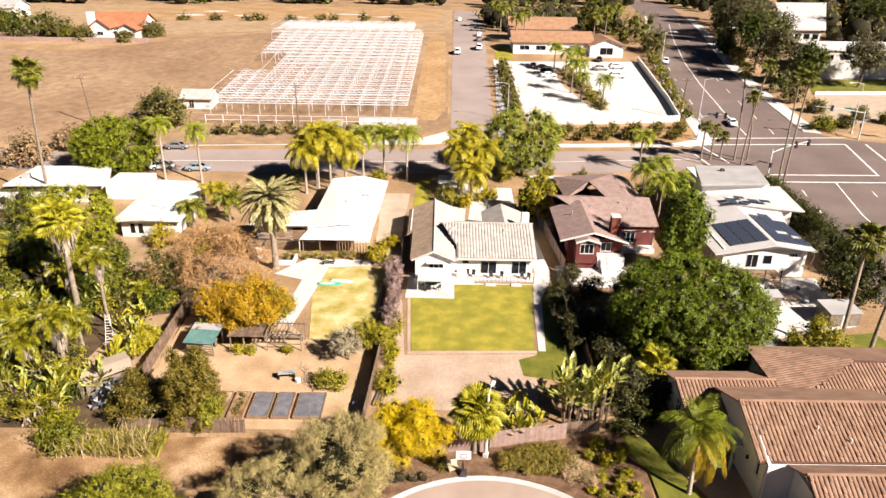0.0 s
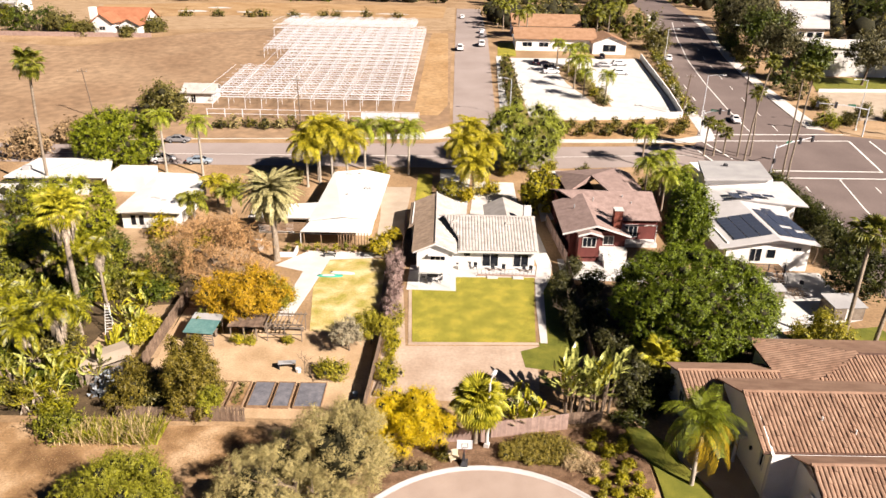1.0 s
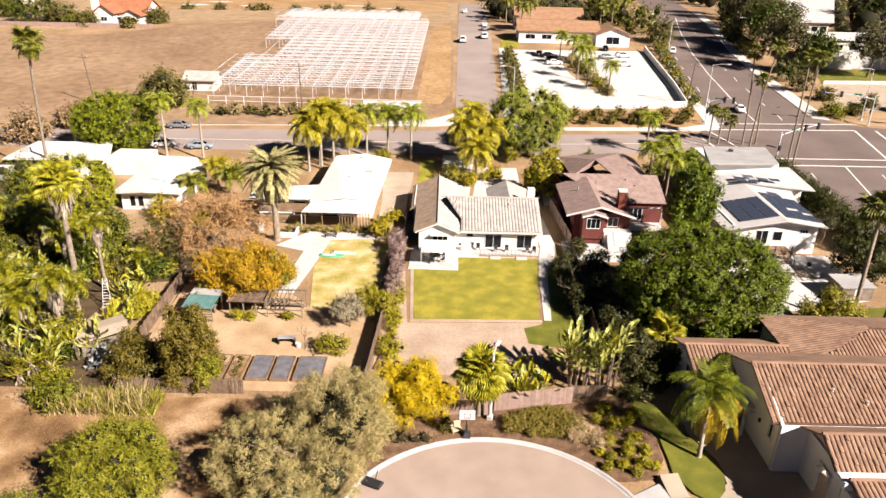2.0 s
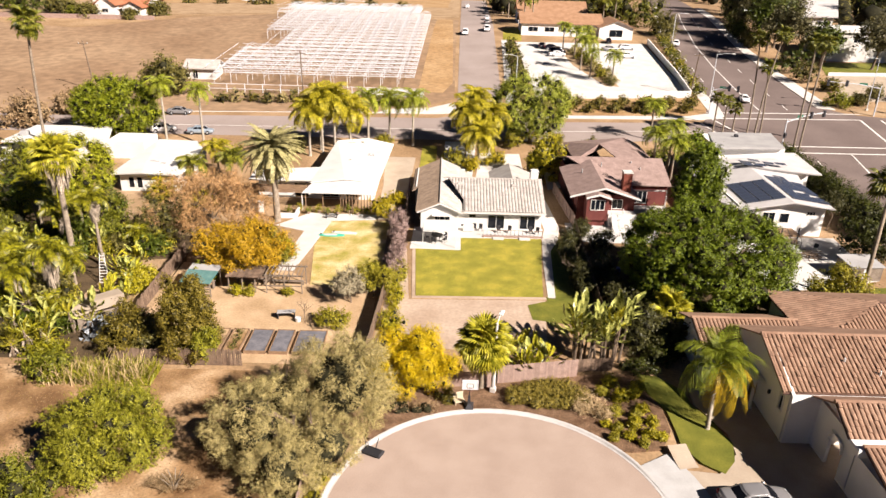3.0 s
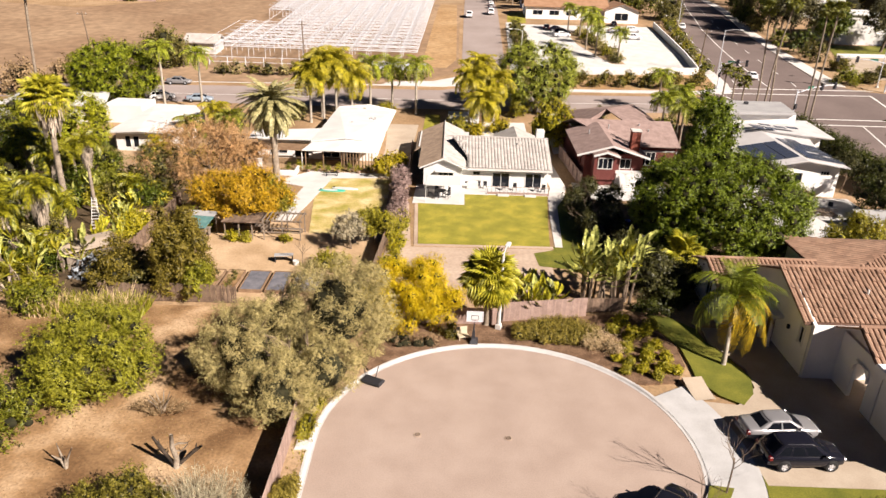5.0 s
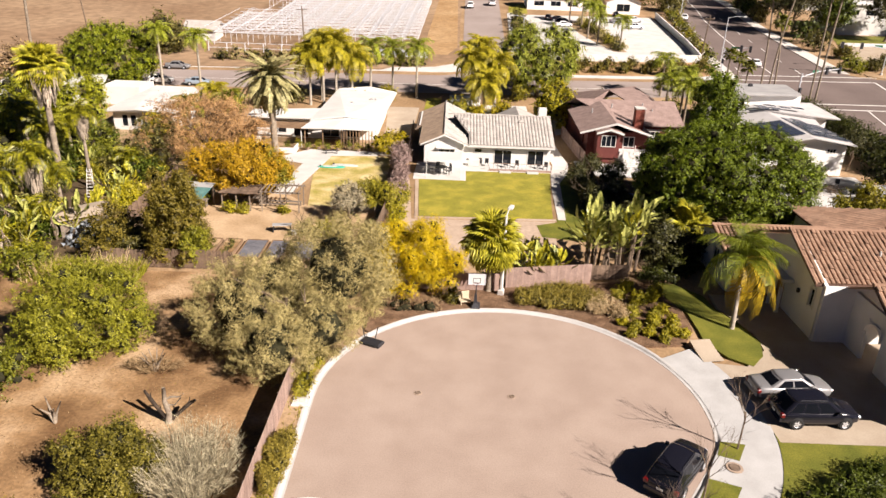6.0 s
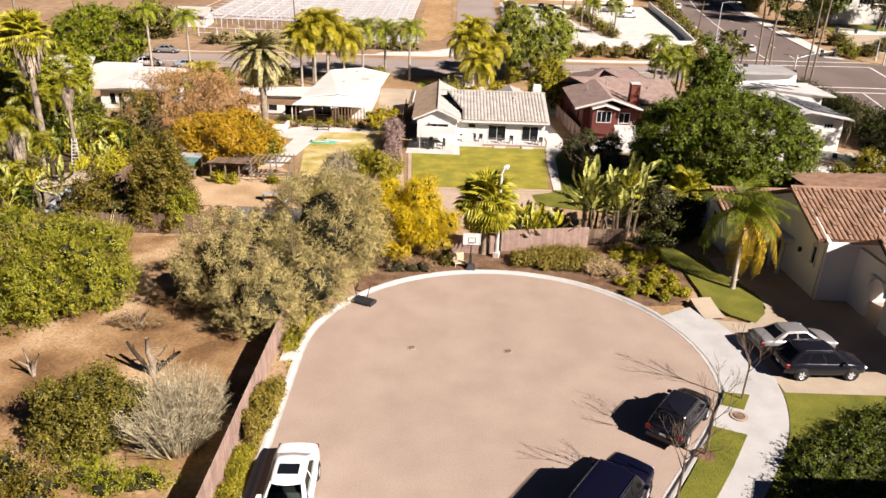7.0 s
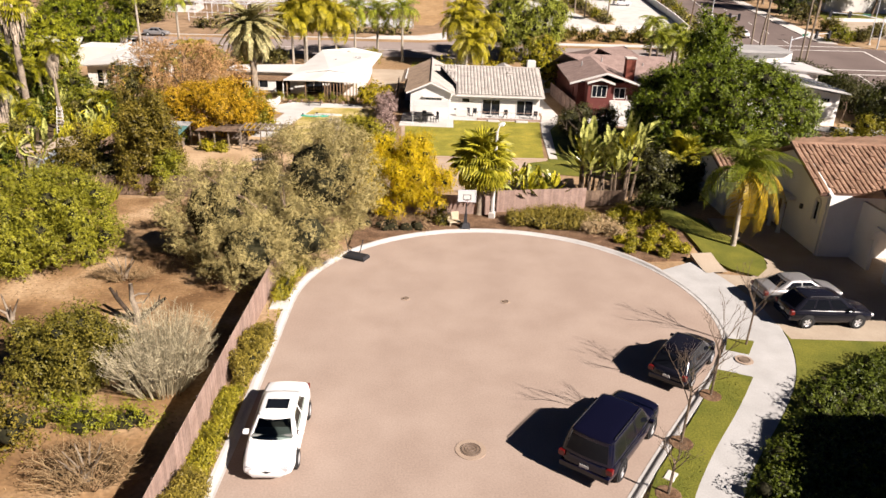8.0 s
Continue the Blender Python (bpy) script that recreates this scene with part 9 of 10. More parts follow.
def kicker():
    ob = thing("skate_ramp", "beige-topped wooden skate ramp by the driveway", "skate ramp", (18.15, 41.75, TOP + 0.02), 100)
    g = Geo()
    n = 8
    for k in range(n):
        s0, s1 = k / n, (k + 1) / n
        g.add([(-1.1 + 2.2 * s0, -0.75, 0.42 * s0 ** 1.7), (-1.1 + 2.2 * s1, -0.75, 0.42 * s1 ** 1.7), (-1.1 + 2.2 * s1, 0.75, 0.42 * s1 ** 1.7), (-1.1 + 2.2 * s0, 0.75, 0.42 * s0 ** 1.7)][::1], [(0, 1, 2, 3)])
    part("deck", g, DRIVE, ob, "weathered beige curved deck")
    g = Geo()
    for y in (-0.74, 0.74):
        pts = [(-1.1 + 2.2 * k / n, y, 0.42 * (k / n) ** 1.7 - 0.015) for k in range(n + 1)] + [(1.1, y, 0)]
        g.add([(x, yy - 0.01, z) for x, yy, z in pts], [tuple(range(len(pts)))])
    part("side_panel", g, WOOD, ob)
    part("back_panel", Geo().box(1.07, 1.1, -0.74, 0.74, 0, 0.4), WOOD, ob)


kicker()


def cover(label, at, r, rings, z=0.016):
    ob = thing("manhole_cover", label, "manhole cover", (at[0], at[1], z))
    part("collar", Geo().disc(0, 0, -0.01, r * 1.5, 0.018, 28), ASPHALT2, ob, "darker patched collar")
    part("lid", Geo().disc(0, 0, 0.009, r, 0.02, 28), IRON, ob, "rusty iron lid")
    for k in range(rings):
        q = r * (0.9 - 0.32 * k)
        part("ring", Geo().tube([(q * math.cos(6.2832 * j / 24), q * math.sin(6.2832 * j / 24), 0.03) for j in range(25)], 0.018, 4, False), IRON2, ob)


ASPHALT2 = material("patched_asphalt", (0.31, 0.23, 0.175), (0.36, 0.275, 0.21), 1, 0.9, 0.2, 20, detail=0.1)
IRON = material("rusty_iron", (0.132, 0.092, 0.066), (0.198, 0.145, 0.106), 0.3, 0.7, 0.2, 20, detail=0.2)
IRON2 = material("dark_iron", (0.10, 0.075, 0.06), (0.15, 0.11, 0.09), 0.3, 0.7, 0.2, 20, detail=0.2)
cover("round ribbed manhole cover with a patched collar", (1.75, 22.65), 0.42, 3)
cover("small iron valve cover in the asphalt", (-1.45, 35.95), 0.17, 1)
cover("small iron valve cover in the street", (4.3, 35.9), 0.17, 1)
cover("round iron utility lid in the pavement", (15.75, 29.9), 0.3, 1, TOP + 0.05)


def slab_pad():
    ob = thing("drain_inlet", "white concrete drain inlet slab on the verge", "drain", (-8.3, 34.4, TOP))
    part("slab", Geo().soft_box(-0.55, 0.5, -0.45, 0.45, 0, 0.1, 0.03), PALECON, ob)
    part("lid", Geo().soft_box(-0.3, 0.3, -0.25, 0.25, 0.1, 0.13, 0.02), CONCRETE, ob)
    ob = thing("meter_box", "small pale meter box lid in the grass strip", "meter box", (9.4, 21.2, TOP + 0.02), 54)
    part("lid", Geo().soft_box(-0.3, 0.3, -0.2, 0.2, 0, 0.05, 0.02), CONCRETE, ob)
    ob = thing("lawn_chair", "pale folded plastic chair beside the hoop", "chair", (1.55, 47.9, TOP), 20)
    part("seat", Geo().soft_box(-0.45, 0.45, -0.3, 0.3, 0.25, 0.32, 0.03), LIGHTWOOD, ob)
    part("backrest", Geo().soft_box(-0.45, 0.45, 0.28, 0.34, 0.3, 0.9, 0.03), LIGHTWOOD, ob)
    for x in (-0.38, 0.38):
        for y in (-0.24, 0.28):
            part("leg", Geo().box(x - 0.03, x + 0.03, y - 0.03, y + 0.03, 0, 0.26), LIGHTWOOD, ob)


LIGHTWOOD = material("cream_plastic", (0.409, 0.343, 0.238), (0.462, 0.396, 0.29), 0.5, 0.6, 0.05, 12, detail=0.08)
slab_pad()

# ---- west garden ----
OLDWOOD = material("grey_old_wood", (0.132, 0.102, 0.079), (0.218, 0.178, 0.139), 0.6, 0.9, 0.2, 8, detail=0.2)
def arbor():
    ob = thing("arbor", "weathered timber arbor, half slatted and half boarded over", "arbor", (-16.9, 68.0, 0))
    ob.scale = (0.8, 0.9, 1.0)
    for x in (-2.4, 0.0, 2.3):
        for y in (-1.3, 1.4):
            part("post", Geo().box(x - 0.06, x + 0.06, y - 0.06, y + 0.06, 0, 2.0), OLDWOOD, ob)
    for y in (-1.3, 1.4):
        part("beam", Geo().box(-2.7, 2.6, y - 0.05, y + 0.05, 2.0, 2.15), OLDWOOD, ob)
    for k in range(9):
        part("slat", Geo().box(-2.5 + 0.6 * k, -2.42 + 0.6 * k, -1.6, 1.7, 2.15, 2.26), OLDWOOD, ob)
    part("rail", Geo().box(-2.4, 2.3, -1.34, -1.26, 0.8, 0.92), OLDWOOD, ob)
    for k, x in enumerate((-7.4, -5.6, -3.9)):
        part("post", Geo().box(x - 0.07, x + 0.07, -1.4, -1.26, 0, 1.9), OLDWOOD, ob)
    for k in range(13):
        part("roof_board", Geo().box(-7.7 + 0.4 * k, -7.32 + 0.4 * k, -1.7, 1.75, 1.92 + 0.012 * (k * 5 % 4), 1.97 + 0.012 * (k * 5 % 4)), OLDFENCE, ob)
    for k in range(12):
        part("wall_board", Geo().box(-7.5 + 0.42 * k, -7.1 + 0.42 * k, 1.45, 1.5, 0, 1.9), OLDWOOD, ob)
    part("shelf", Geo().box(-7.2, -3.2, 0.7, 1.3, 0.7, 0.76).box(-7.1, -7.0, 0.75, 1.25, 0, 0.7).box(-3.4, -3.3, 0.75, 1.25, 0, 0.7), OLDWOOD, ob)
    part("bench", Geo().box(-2.2, 2.1, 0.9, 1.3, 0.4, 0.46).box(-2.1, -2.0, 0.95, 1.25, 0, 0.4).box(1.9, 2.0, 0.95, 1.25, 0, 0.4), OLDWOOD, ob)


arbor()
for k, (x, y, r, mt) in enumerate(((-21.9, 66.4, 0.7, LIME), (-20.6, 66.2, 0.5, LIGHTGREEN), (-16.6, 66.5, 0.5, LIGHTGREEN))):
    bush("leafy potted greens before the arbor", (x, y), (r, r * 0.8, r * 0.75), mt, 1500, (0.16, 0.09), 610 + k, 9, 0.42, "shrub", 0, "arbor greens")


def teal_shed():
    ob = thing("shed", "open lean-to shed with a faded teal roof", "shed", (-25.7, 67.0, 0), -6)
    ob.scale = (0.85, 0.85, 1.0)
    for x in (-1.7, 1.7):
        for y, h in ((-1.6, 1.7), (1.6, 2.2)):
            part("post", Geo().box(x - 0.06, x + 0.06, y - 0.06, y + 0.06, 0, h), OLDWOOD, ob)
    part("roof", Geo().slab([(-2.0, -2.0, 1.75), (1.9, -2.0, 1.75), (1.9, 0.7, 2.12), (-2.0, 0.7, 2.12)], 0.06), TEAL, ob, "faded teal sheet")
    part("roof", Geo().slab([(-2.0, 0.72, 2.15), (1.9, 0.72, 2.15), (1.9, 2.0, 2.3), (-2.0, 2.0, 2.3)], 0.06), GREYROOF, ob, "grey sheet")
    for k in range(5):
        part("shelf_board", Geo().box(-1.7, 1.7, -1.75, -1.68, 0.25 + 0.3 * k, 0.4 + 0.3 * k), OLDWOOD, ob)
    part("workbench", Geo().box(-1.5, 1.2, 0.4, 1.2, 0.75, 0.82).box(-1.4, -1.3, 0.5, 1.1, 0, 0.75).box(1.0, 1.1, 0.5, 1.1, 0, 0.75), OLDWOOD, ob)


TEAL = material("teal_sheet", (0.066, 0.158, 0.152), (0.112, 0.211, 0.198), 0.8, 0.7, 0.1, 6, detail=0.12)
teal_shed()


def beds():
    cloth = material("weed_cloth", (0.10, 0.10, 0.115), (0.16, 0.155, 0.17), 0.8, 0.85, 0.2, 6, detail=0.15)
    for k, (x0, x1, green) in enumerate(((-21.6, -20.3, True), (-20.0, -18.5, True), (-18.1, -16.1, False), (-15.8, -14.1, False), (-13.7, -11.0, False))):
        ob = thing("raised_bed", "timber raised bed with sprouting greens" if green else "timber raised bed under dark weed cloth", "raised bed", ((x0 + x1) / 2, 56.7, 0), 0, "raised beds")
        w = (x1 - x0) / 2
        for sx in (-1, 1):
            part("side_board", Geo().soft_box(min(sx * w, sx * (w - 0.06)), max(sx * w, sx * (w - 0.06)), -2.0, 2.0, -0.05, 0.34, 0.01), WOOD, ob)
        for sy in (-1, 1):
            part("end_board", Geo().soft_box(-w + 0.06, w - 0.06, min(sy * 2.0, sy * 1.94), max(sy * 2.0, sy * 1.94), -0.05, 0.34, 0.01), WOOD, ob)
        part("filling", Geo().soft_box(-w + 0.06, w - 0.06, -1.94, 1.94, -0.05, 0.28, 0.05), STUBBLE if green else cloth, ob)
        if green:
            part("greens", leaf_cloud("greens", [(0.12 * (-1) ** j, -1.6 + 0.45 * j, 0.34, 0.3, 0.3, 0.16) for j in range(8)], 600, 0.16, 0.08, DULLGREEN, 300 + k, 0.5), DULLGREEN, ob)


beds()


def paddle_boards():
    teal = plain("board_teal", (0.05, 0.42, 0.32), 0.4)
    for label, x, y, a, mt in (("teal and white paddle board lying on the lawn", -14.4, 83.2, 1, teal), ("white paddle board lying on the lawn", -12.9, 84.1, -4, LAMPWHITE)):
        ob = thing("paddle_board", label, "paddle board", (x, y, 0.03), a, "paddle boards")
        n = 12
        rim = []
        for k in range(2 * n):
            t = 2 * math.pi * k / (2 * n)
            rim.append((1.65 * math.cos(t), 0.38 * math.sin(t) * (abs(math.sin(t)) ** -0.25 if abs(math.sin(t)) > 0.01 else 1)))
        part("hull", Geo().prism(rim, 0.0, 0.11), mt, ob)
        part("deck_pad", Geo().prism([(x * 0.55 - 0.2, y * 0.7) for x, y in rim], 0.11, 0.125), LAMPWHITE if mt is teal else PALECON, ob)
        part("fin", Geo().box(-1.5, -1.3, -0.012, 0.012, 0.11, 0.28), DARKMETAL, ob)


paddle_boards()


def ladder():
    ob = thing("step_ladder", "tall white wooden orchard ladder", "ladder", (-36.6, 67.6, 0), 10)
    for s in (-1, 1):
        part("rail", Geo().tube([(s * 0.45, 0, 0), (s * 0.22, 0.9, 3.4)], 0.035, 5), WHITEPAINT, ob)
    for k in range(10):
        h = 0.3 + 0.31 * k
        w = 0.45 - 0.23 * h / 3.4
        part("rung", Geo().box(-w, w, 0.26 * h - 0.05, 0.26 * h + 0.05, h - 0.02, h + 0.02), WHITEPAINT, ob)
    part("prop", Geo().tube([(0, 2.0, 0), (0, 0.95, 3.3)], 0.035, 5), WHITEPAINT, ob)


ladder()


def hut():
    ob = thing("hut", "small garden hut with a tan sheet roof and pale tarpaulin", "hut", (-33.6, 60.0, 0), 38)
    part("roof", Geo().slab([(-2.4, 0.2, 2.0), (2.6, 0.4, 2.1), (2.5, 2.2, 1.9), (-2.2, 1.9, 1.8)], 0.07), DRIVE, ob)
    part("roof", Geo().slab([(-2.4, 0.16, 2.02), (-2.2, -1.4, 1.8), (2.4, -1.2, 1.9), (2.6, 0.36, 2.12)], 0.07), DRIVE, ob, "sagging tan sheet")
    part("wall", Geo().box(-2.1, 2.2, -1.1, -1.0, 0, 1.5).box(-2.1, -2.0, -1.0, 1.7, 0, 1.6).box(2.1, 2.2, -1.0, 1.8, 0, 1.7), OLDWOOD, ob)
    ob = thing("tarp_pile", "crumpled blue-grey tarpaulin in the clearing", "tarpaulin", (-31.6, 57.6, 0), 20)
    part("sheet", leaf_cloud("sheet", [(0, 0, 0.2, 1.5, 0.9, 0.3)], 300, 0.7, 0.5, TARP, 301, 0.95), TARP, ob)


TARP = material("tarpaulin", (0.194, 0.222, 0.254), (0.286, 0.305, 0.323), 0.6, 0.6, 0.2, 5, detail=0.12)
hut()


def yard_bits():
    ob = thing("garden_table", "low grey garden table in the dirt yard", "table", (-15.6, 61.6, 0), 8)
    part("top", Geo().soft_box(-0.9, 0.9, -0.35, 0.35, 0.68, 0.73, 0.015), GREYROOF, ob)
    for x in (-0.8, 0.8):
        part("leg", Geo().box(x - 0.04, x + 0.04, -0.3, 0.3, 0, 0.68), DARKMETAL, ob)
    ob = thing("white_tub", "white plastic tub beside the table", "tub", (-14.3, 60.9, 0))
    part("shell", Geo().tube([(0, 0, 0), (0, 0, 0.45)], [0.25, 0.32], 10), LAMPWHITE, ob)
    bare_tree("small leafless fruit tree in the dirt yard", (-13.6, 60.6), 2.2, 31)
    for k in range(3):
        ob = thing("log", "long dark timber leaning by the fence", "timber", (-5.9 + 0.28 * k, 58.6, 0.0), 80 + 3 * k, "stacked timbers")
        part("beam", Geo().box(-1.7, 1.7, -0.11, 0.11, 0.0, 0.24), BARK, ob)
    ob = thing("bucket", "blue-grey plastic bucket by the fence", "bucket", (-8.0, 57.0, 0))
    part("shell", Geo().tube([(0, 0, 0), (0, 0, 0.4)], [0.2, 0.26], 10), TARP, ob)


yard_bits()

# ---- white house terrace ----
def terrace():
    ob = thing("patio_table", "dark metal patio table", "table", (-0.9, 82.6, 0.05))
    part("top", Geo().disc(0, 0, 0.7, 0.75, 0.04, 20), DARKMETAL, ob)
    for a in range(4):
        x, y = 0.5 * math.cos(a * 1.57 + 0.78), 0.5 * math.sin(a * 1.57 + 0.78)
        part("leg", Geo().tube([(x, y, 0), (x * 0.8, y * 0.8, 0.7)], 0.025, 5), DARKMETAL, ob)
    chair = thing("patio_chair", "dark metal patio chair at the round table", "chair", (-2.1, 82.6, 0.05), 0, "patio chairs")
    part("seat", Geo().soft_box(-0.24, 0.24, -0.24, 0.24, 0.41, 0.45, 0.02), DARKMETAL, chair)
    part("backrest", Geo().soft_box(-0.26, -0.22, -0.24, 0.24, 0.46, 0.95, 0.015), DARKMETAL, chair)
    for x in (-0.21, 0.21):
        for y in (-0.21, 0.21):
            part("leg", Geo().box(x - 0.018, x + 0.018, y - 0.018, y + 0.018, 0, 0.41), DARKMETAL, chair)
    for a in (72, 144, 216, 288):
        r = radians(a + 180)
        copy_thing(chair, pose(-0.9 + 1.2 * math.cos(r), 82.6 + 1.2 * math.sin(r), 0.05, 0, 0, a))
    for x, y, a in ((7.2, 85.6, 100), (8.6, 85.7, 80), (11.4, 85.6, 95), (12.2, 85.4, 70), (4.0, 86.2, 90), (4.8, 86.1, 80)):
        copy_thing(chair, pose(x, y, 0.05, 0, 0, a + 180))
    ob = thing("gazebo_frame", "thin dark metal gazebo frame over the table", "gazebo", (-0.6, 82.1, 0.05))
    for x in (-2.0, 2.1):
        for y in (-1.9, 1.9):
            part("post", Geo().box(x - 0.035, x + 0.035, y - 0.035, y + 0.035, 0, 2.1), LAMPWHITE, ob)
    for y in (-1.9, 1.9):
        part("rail", Geo().box(-2.0, 2.1, y - 0.03, y + 0.03, 2.1, 2.17), LAMPWHITE, ob)
    for x in (-2.0, 2.1):
        part("rail", Geo().box(x - 0.03, x + 0.03, -1.9, 1.9, 2.17, 2.22), LAMPWHITE, ob)
    part("gauze", Geo().box(-2.0, 2.1, -1.9, 1.9, 2.22, 2.235), LAMPWHITE, ob, "white canopy sheet")
    ob = thing("terrace_rail", "low brick edging with iron railing along the terrace", "railing", (0, 84.1, 0.05))
    part("kerb", Geo().soft_box(5.0, 12.8, -0.12, 0.12, 0, 0.22, 0.03), BRICKPALE, ob)
    for k in range(16):
        part("baluster", Geo().box(5.05 + 0.51 * k - 0.015, 5.05 + 0.51 * k + 0.015, -0.015, 0.015, 0.2, 0.95), DARKMETAL, ob)
    part("handrail", Geo().box(5.0, 12.8, -0.025, 0.025, 0.95, 1.0), BRICKPALE, ob)
    for x in (7.0, 10.4):
        ob = thing("step", "pale concrete garden step to the lawn", "step", (x, 83.6, 0.03))
        part("slab", Geo().soft_box(-0.7, 0.7, -0.35, 0.35, 0, 0.14, 0.02), PALECON, ob)
    ob = thing("barbecue", "covered pale barbecue against the wall", "barbecue", (3.2, 86.0, 0.05))
    part("body", Geo().soft_box(-0.7, 0.7, -0.3, 0.3, 0.05, 0.95, 0.1), CONCRETE, ob)
    part("shelf", Geo().soft_box(-1.0, 1.0, -0.28, 0.28, 0.8, 0.86, 0.02), DARKMETAL, ob)


BRICKPALE = material("pale_brick", (0.238, 0.158, 0.125), (0.304, 0.211, 0.172), 0.3, 0.9, 0.2, 10, detail=0.15)
terrace()

# ---- white-roofed house terrace ----
def west_terrace():
    rng = random.Random(8)
    for k in range(9):
        x, y = -21.5 + 1.35 * k, 91.0 + rng.uniform(-0.3, 0.6)
        ob = thing("potted_plant", "terracotta pot with a green plant on the terrace", "potted plant", (x, y, 0.02), 0, "terrace pots")
        part("pot", Geo().tube([(0, 0, 0), (0, 0, 0.4)], [0.18, 0.27], 10), BRICKPALE, ob)
        part("foliage", leaf_cloud("foliage", [(0, 0, 0.65, 0.4, 0.4, 0.35)], 220, 0.24, 0.1, LIGHTGREEN if k % 2 else MIDGREEN, 310 + k, 0.4), LIGHTGREEN, ob)
    ob = thing("picnic_bench", "low dark bench on the concrete pad", "bench", (-15.4, 89.4, 0.03), 6)
    part("seat", Geo().soft_box(-0.9, 0.9, -0.2, 0.2, 0.4, 0.45, 0.02), DARKMETAL, ob)
    for x in (-0.7, 0.7):
        part("leg", Geo().box(x - 0.05, x + 0.05, -0.18, 0.18, 0, 0.4), DARKMETAL, ob)
    ob = thing("garden_wall", "low white garden wall beside the date palm", "wall", (-20.6, 89.0, 0))
    part("block", Geo().soft_box(-2.4, 0.2, -0.15, 0.15, 0, 0.7, 0.03).soft_box(0.2, 0.5, -0.15, 2.6, 0, 0.7, 0.03), STUCCO, ob)
    ob = thing("cabinet", "white weathered cabinet against the terrace", "cabinet", (-26.0, 91.2, 0), 4)
    part("body", Geo().soft_box(-0.9, 0.9, -0.3, 0.3, 0, 1.5, 0.03), WHITEPAINT, ob)
    part("door", Geo().box(-0.85, -0.03, -0.33, -0.3, 0.08, 1.42), WHITEPAINT, ob)
    part("door", Geo().box(0.03, 0.85, -0.33, -0.3, 0.08, 1.42), WHITEPAINT, ob)


west_terrace()

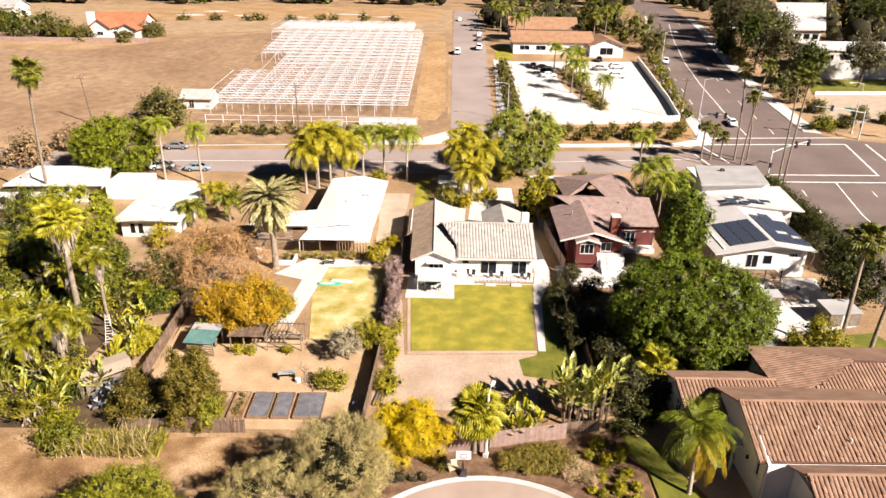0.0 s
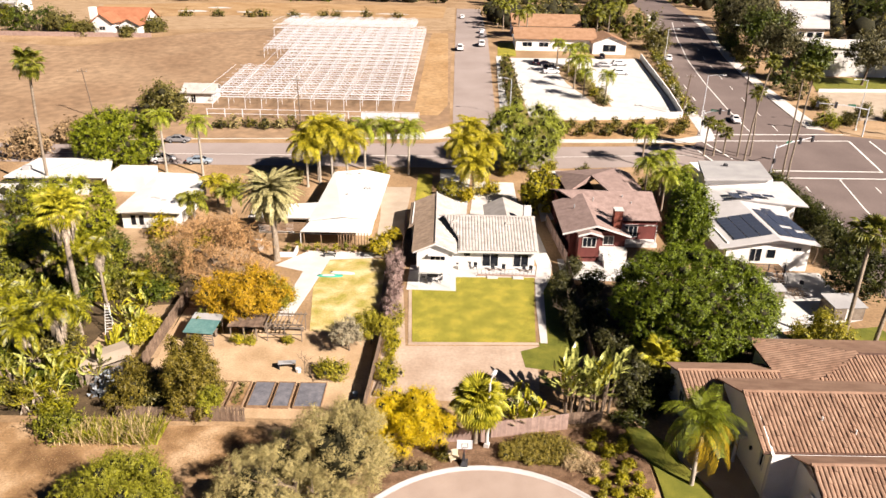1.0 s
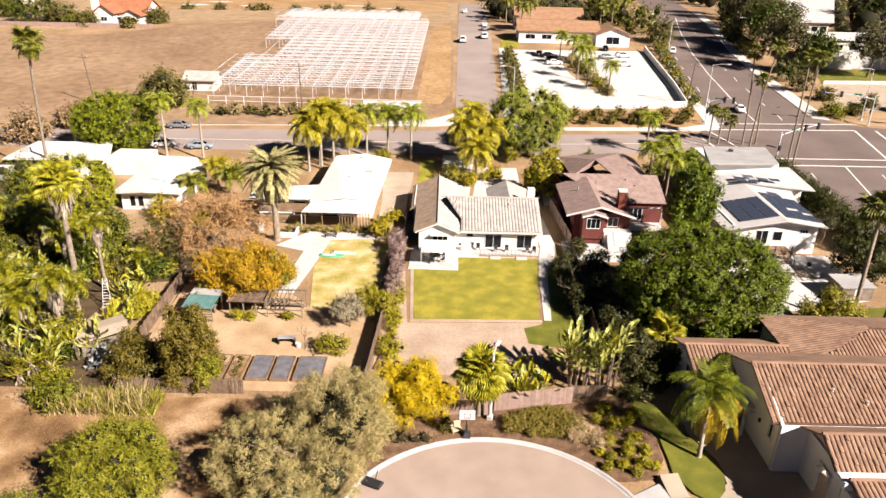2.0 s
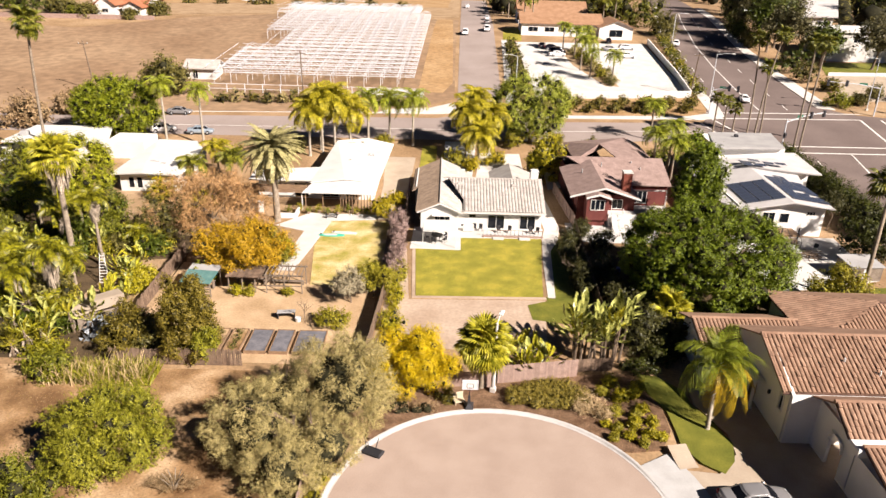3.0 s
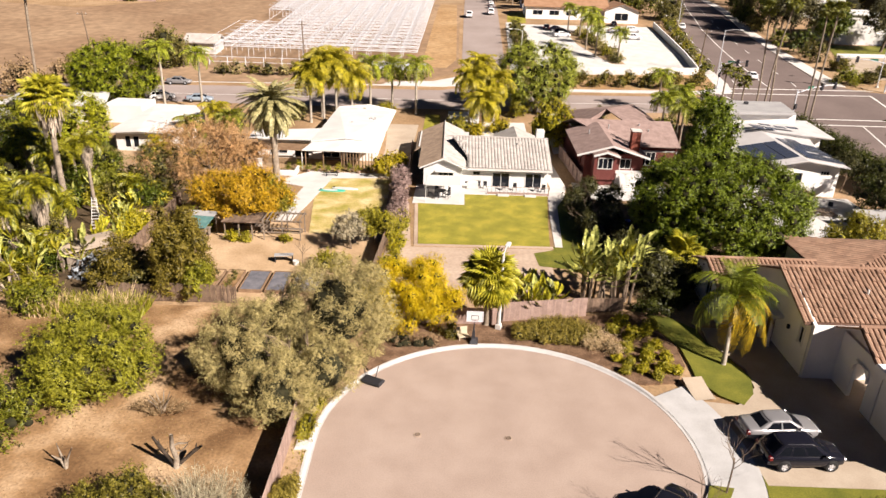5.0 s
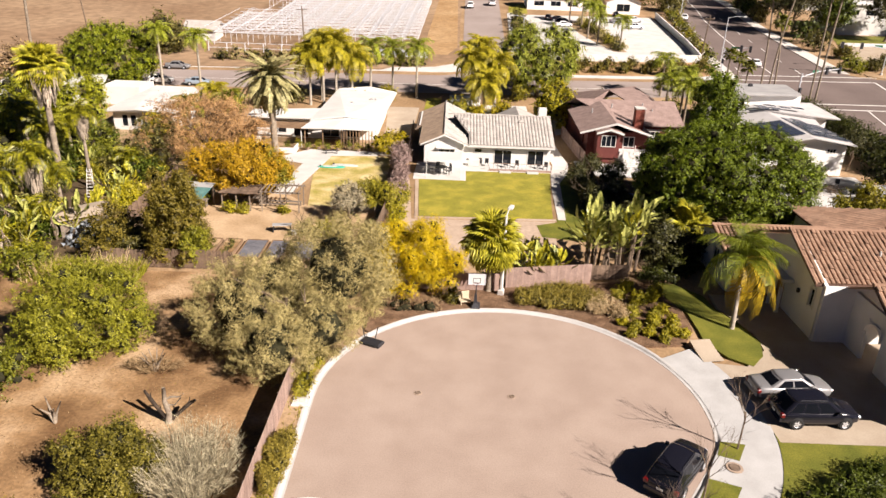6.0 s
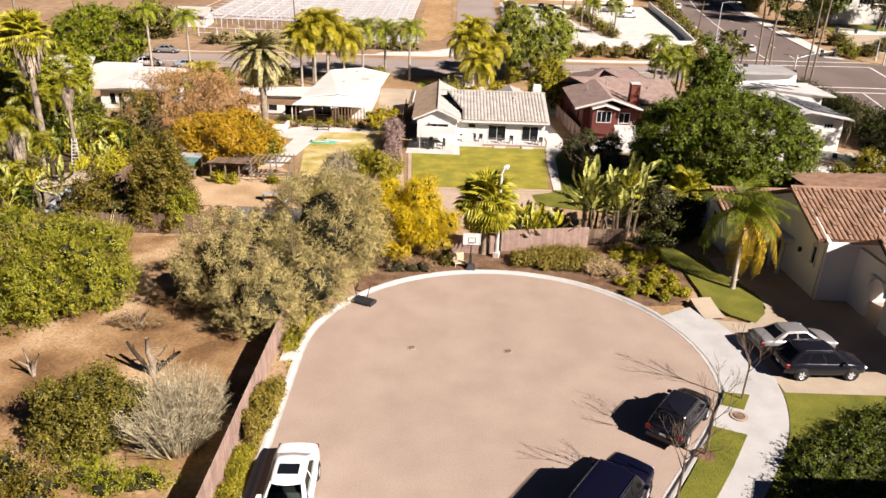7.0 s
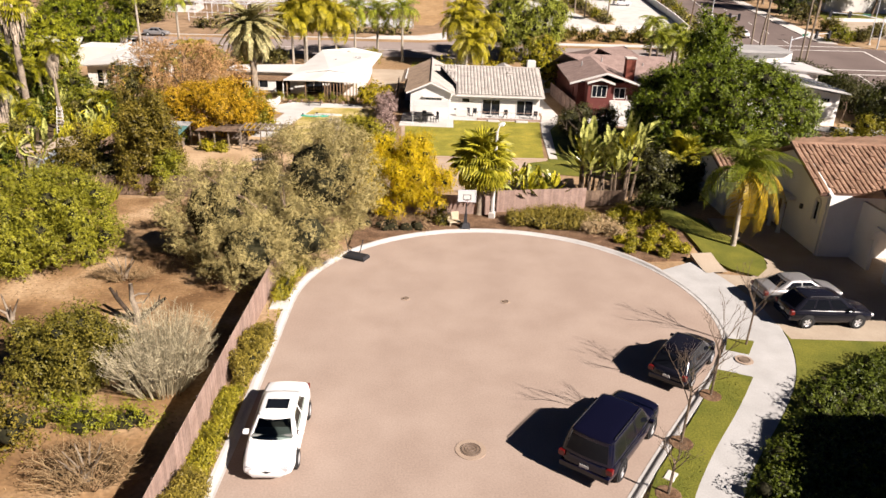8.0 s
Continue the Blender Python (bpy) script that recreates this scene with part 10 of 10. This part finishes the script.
# ---- concrete yard east ----
def east_yard():
    for label, x, y, w, d, h, a in (("low grey-roofed store box in the yard", 49.0, 75.4, 1.9, 1.5, 1.7, 4), ("low grey store cabinet by the wall", 41.8, 79.4, 1.7, 0.7, 1.3, 3), ("small leaning garden shed with pale roof", 37.2, 65.8, 1.0, 1.2, 1.7, 25)):
        ob = thing("shed", label, "shed", (x, y, 0.02), a)
        part("wall", Geo().box(-w, w, -d, d, 0, h), OLDWOOD, ob)
        part("roof", Geo().slab([(-w - 0.15, -d - 0.15, h + 0.1), (w + 0.15, -d - 0.15, h + 0.1), (w + 0.15, d + 0.15, h + 0.35), (-w - 0.15, d + 0.15, h + 0.35)], 0.1), GREYROOF, ob)
        part("door", Geo().box(-0.4, 0.4, -d - 0.03, -d, 0.05, h - 0.2), WHITEPAINT, ob)
    ob = thing("woodpile", "heap of cut branches on the yard", "branches", (45.8, 80.6, 0.03), 12)
    rng = random.Random(4)
    for k in range(40):
        a = rng.uniform(0, 6.28)
        p = Vector((rng.uniform(-1.2, 1.2), rng.uniform(-0.8, 0.8), rng.uniform(0.05, 0.7)))
        d = Vector((math.cos(a), math.sin(a), rng.uniform(-0.2, 0.2))) * rng.uniform(0.5, 1.2)
        part("branch", Geo().tube([p - d, p + d], [0.04, 0.025], 5), BARK, ob)
    for k, (x, y, a) in enumerate(((43.2, 82.2, 20), (44.4, 82.6, 160), (47.6, 82.8, 60), (40.4, 82.4, 200))):
        ob = thing("garden_chair", "dark metal garden chair in the concrete yard", "chair", (x, y, 0.02), a, "yard chairs")
        part("seat", Geo().soft_box(-0.26, 0.26, -0.26, 0.26, 0.4, 0.45, 0.02), DARKMETAL, ob)
        part("backrest", Geo().soft_box(-0.28, -0.23, -0.26, 0.26, 0.45, 1.0, 0.02), DARKMETAL, ob)
        for sx in (-0.22, 0.22):
            for sy in (-0.22, 0.22):
                part("leg", Geo().box(sx - 0.02, sx + 0.02, sy - 0.02, sy + 0.02, 0, 0.4), DARKMETAL, ob)
    ob = thing("recycling_bin", "blue plastic recycling bin under the ficus", "bin", (20.2, 73.5, 0))
    part("body", Geo().tube([(0, 0, 0), (0, 0, 1.0)], [0.26, 0.33], 4), BLUEBIN, ob)
    part("lid", Geo().soft_box(-0.34, 0.34, -0.34, 0.34, 1.0, 1.08, 0.03), BLUEBIN, ob)


BLUEBIN = plain("blue_plastic", (0.013, 0.033, 0.185), 0.5)
east_yard()

# an unseen house closing the street to the south-east, added to shade the hedges
gable_house("unseen cream house with a brown shingle roof, added to shade the hedges", 21.4, 42, 4, 19.8, 6.0, 2.6, GREYSTUCCO, BROWNSHINGLE, "x", [(27, 30, 1, 2.4), (33, 36, 1, 2.4)])

for at in ((10.45, 23.25), (12.93, 26.75), (9.0, 20.2)):
    ob = thing("mulch_ring", "ring of brown mulch round a young tree", "mulch", (at[0], at[1], TOP + 0.03))
    part("soil", Geo().tube([(0, 0, 0), (0, 0, 0.02), (0, 0, 0.03)], [0.5, 0.46, 0.3], 14), MULCH, ob)

# planted island and cars of the parking lot
patch("lot_island", [(37.2, 167), (40.4, 167), (38.4, 186), (36.4, 204), (31.0, 205), (32.4, 186)], DIRT, "planted island of the parking lot", "planting bed", 0.07, 0.1)
for k in range(12):
    bush("low shrub on the parking lot's island", (38.4 - 0.4 * k + (k % 2) * 1.4, 169 + 2.9 * k), (1.3, 1.4, 0.9), (DULLGREEN, OLIVE, LIGHTGREEN)[k % 3], 900, (0.34, 0.2), 940 + k, 8, 0.46, "shrub", 0.05, "island shrubs")
for k, (x, y, a, mt) in enumerate(((29.5, 196, 12, WHITE_CAR), (30.0, 199.5, 12, BLACK_CAR), (45.5, 204, 8, SILVER_CAR), (48.5, 196, 5, WHITE_CAR), (26.5, 206, 80, BLACK_CAR))):
    car("car parked in the white concrete lot", (x, y), a, mt, "crossover" if k % 2 else "sedan", group="parked cars")
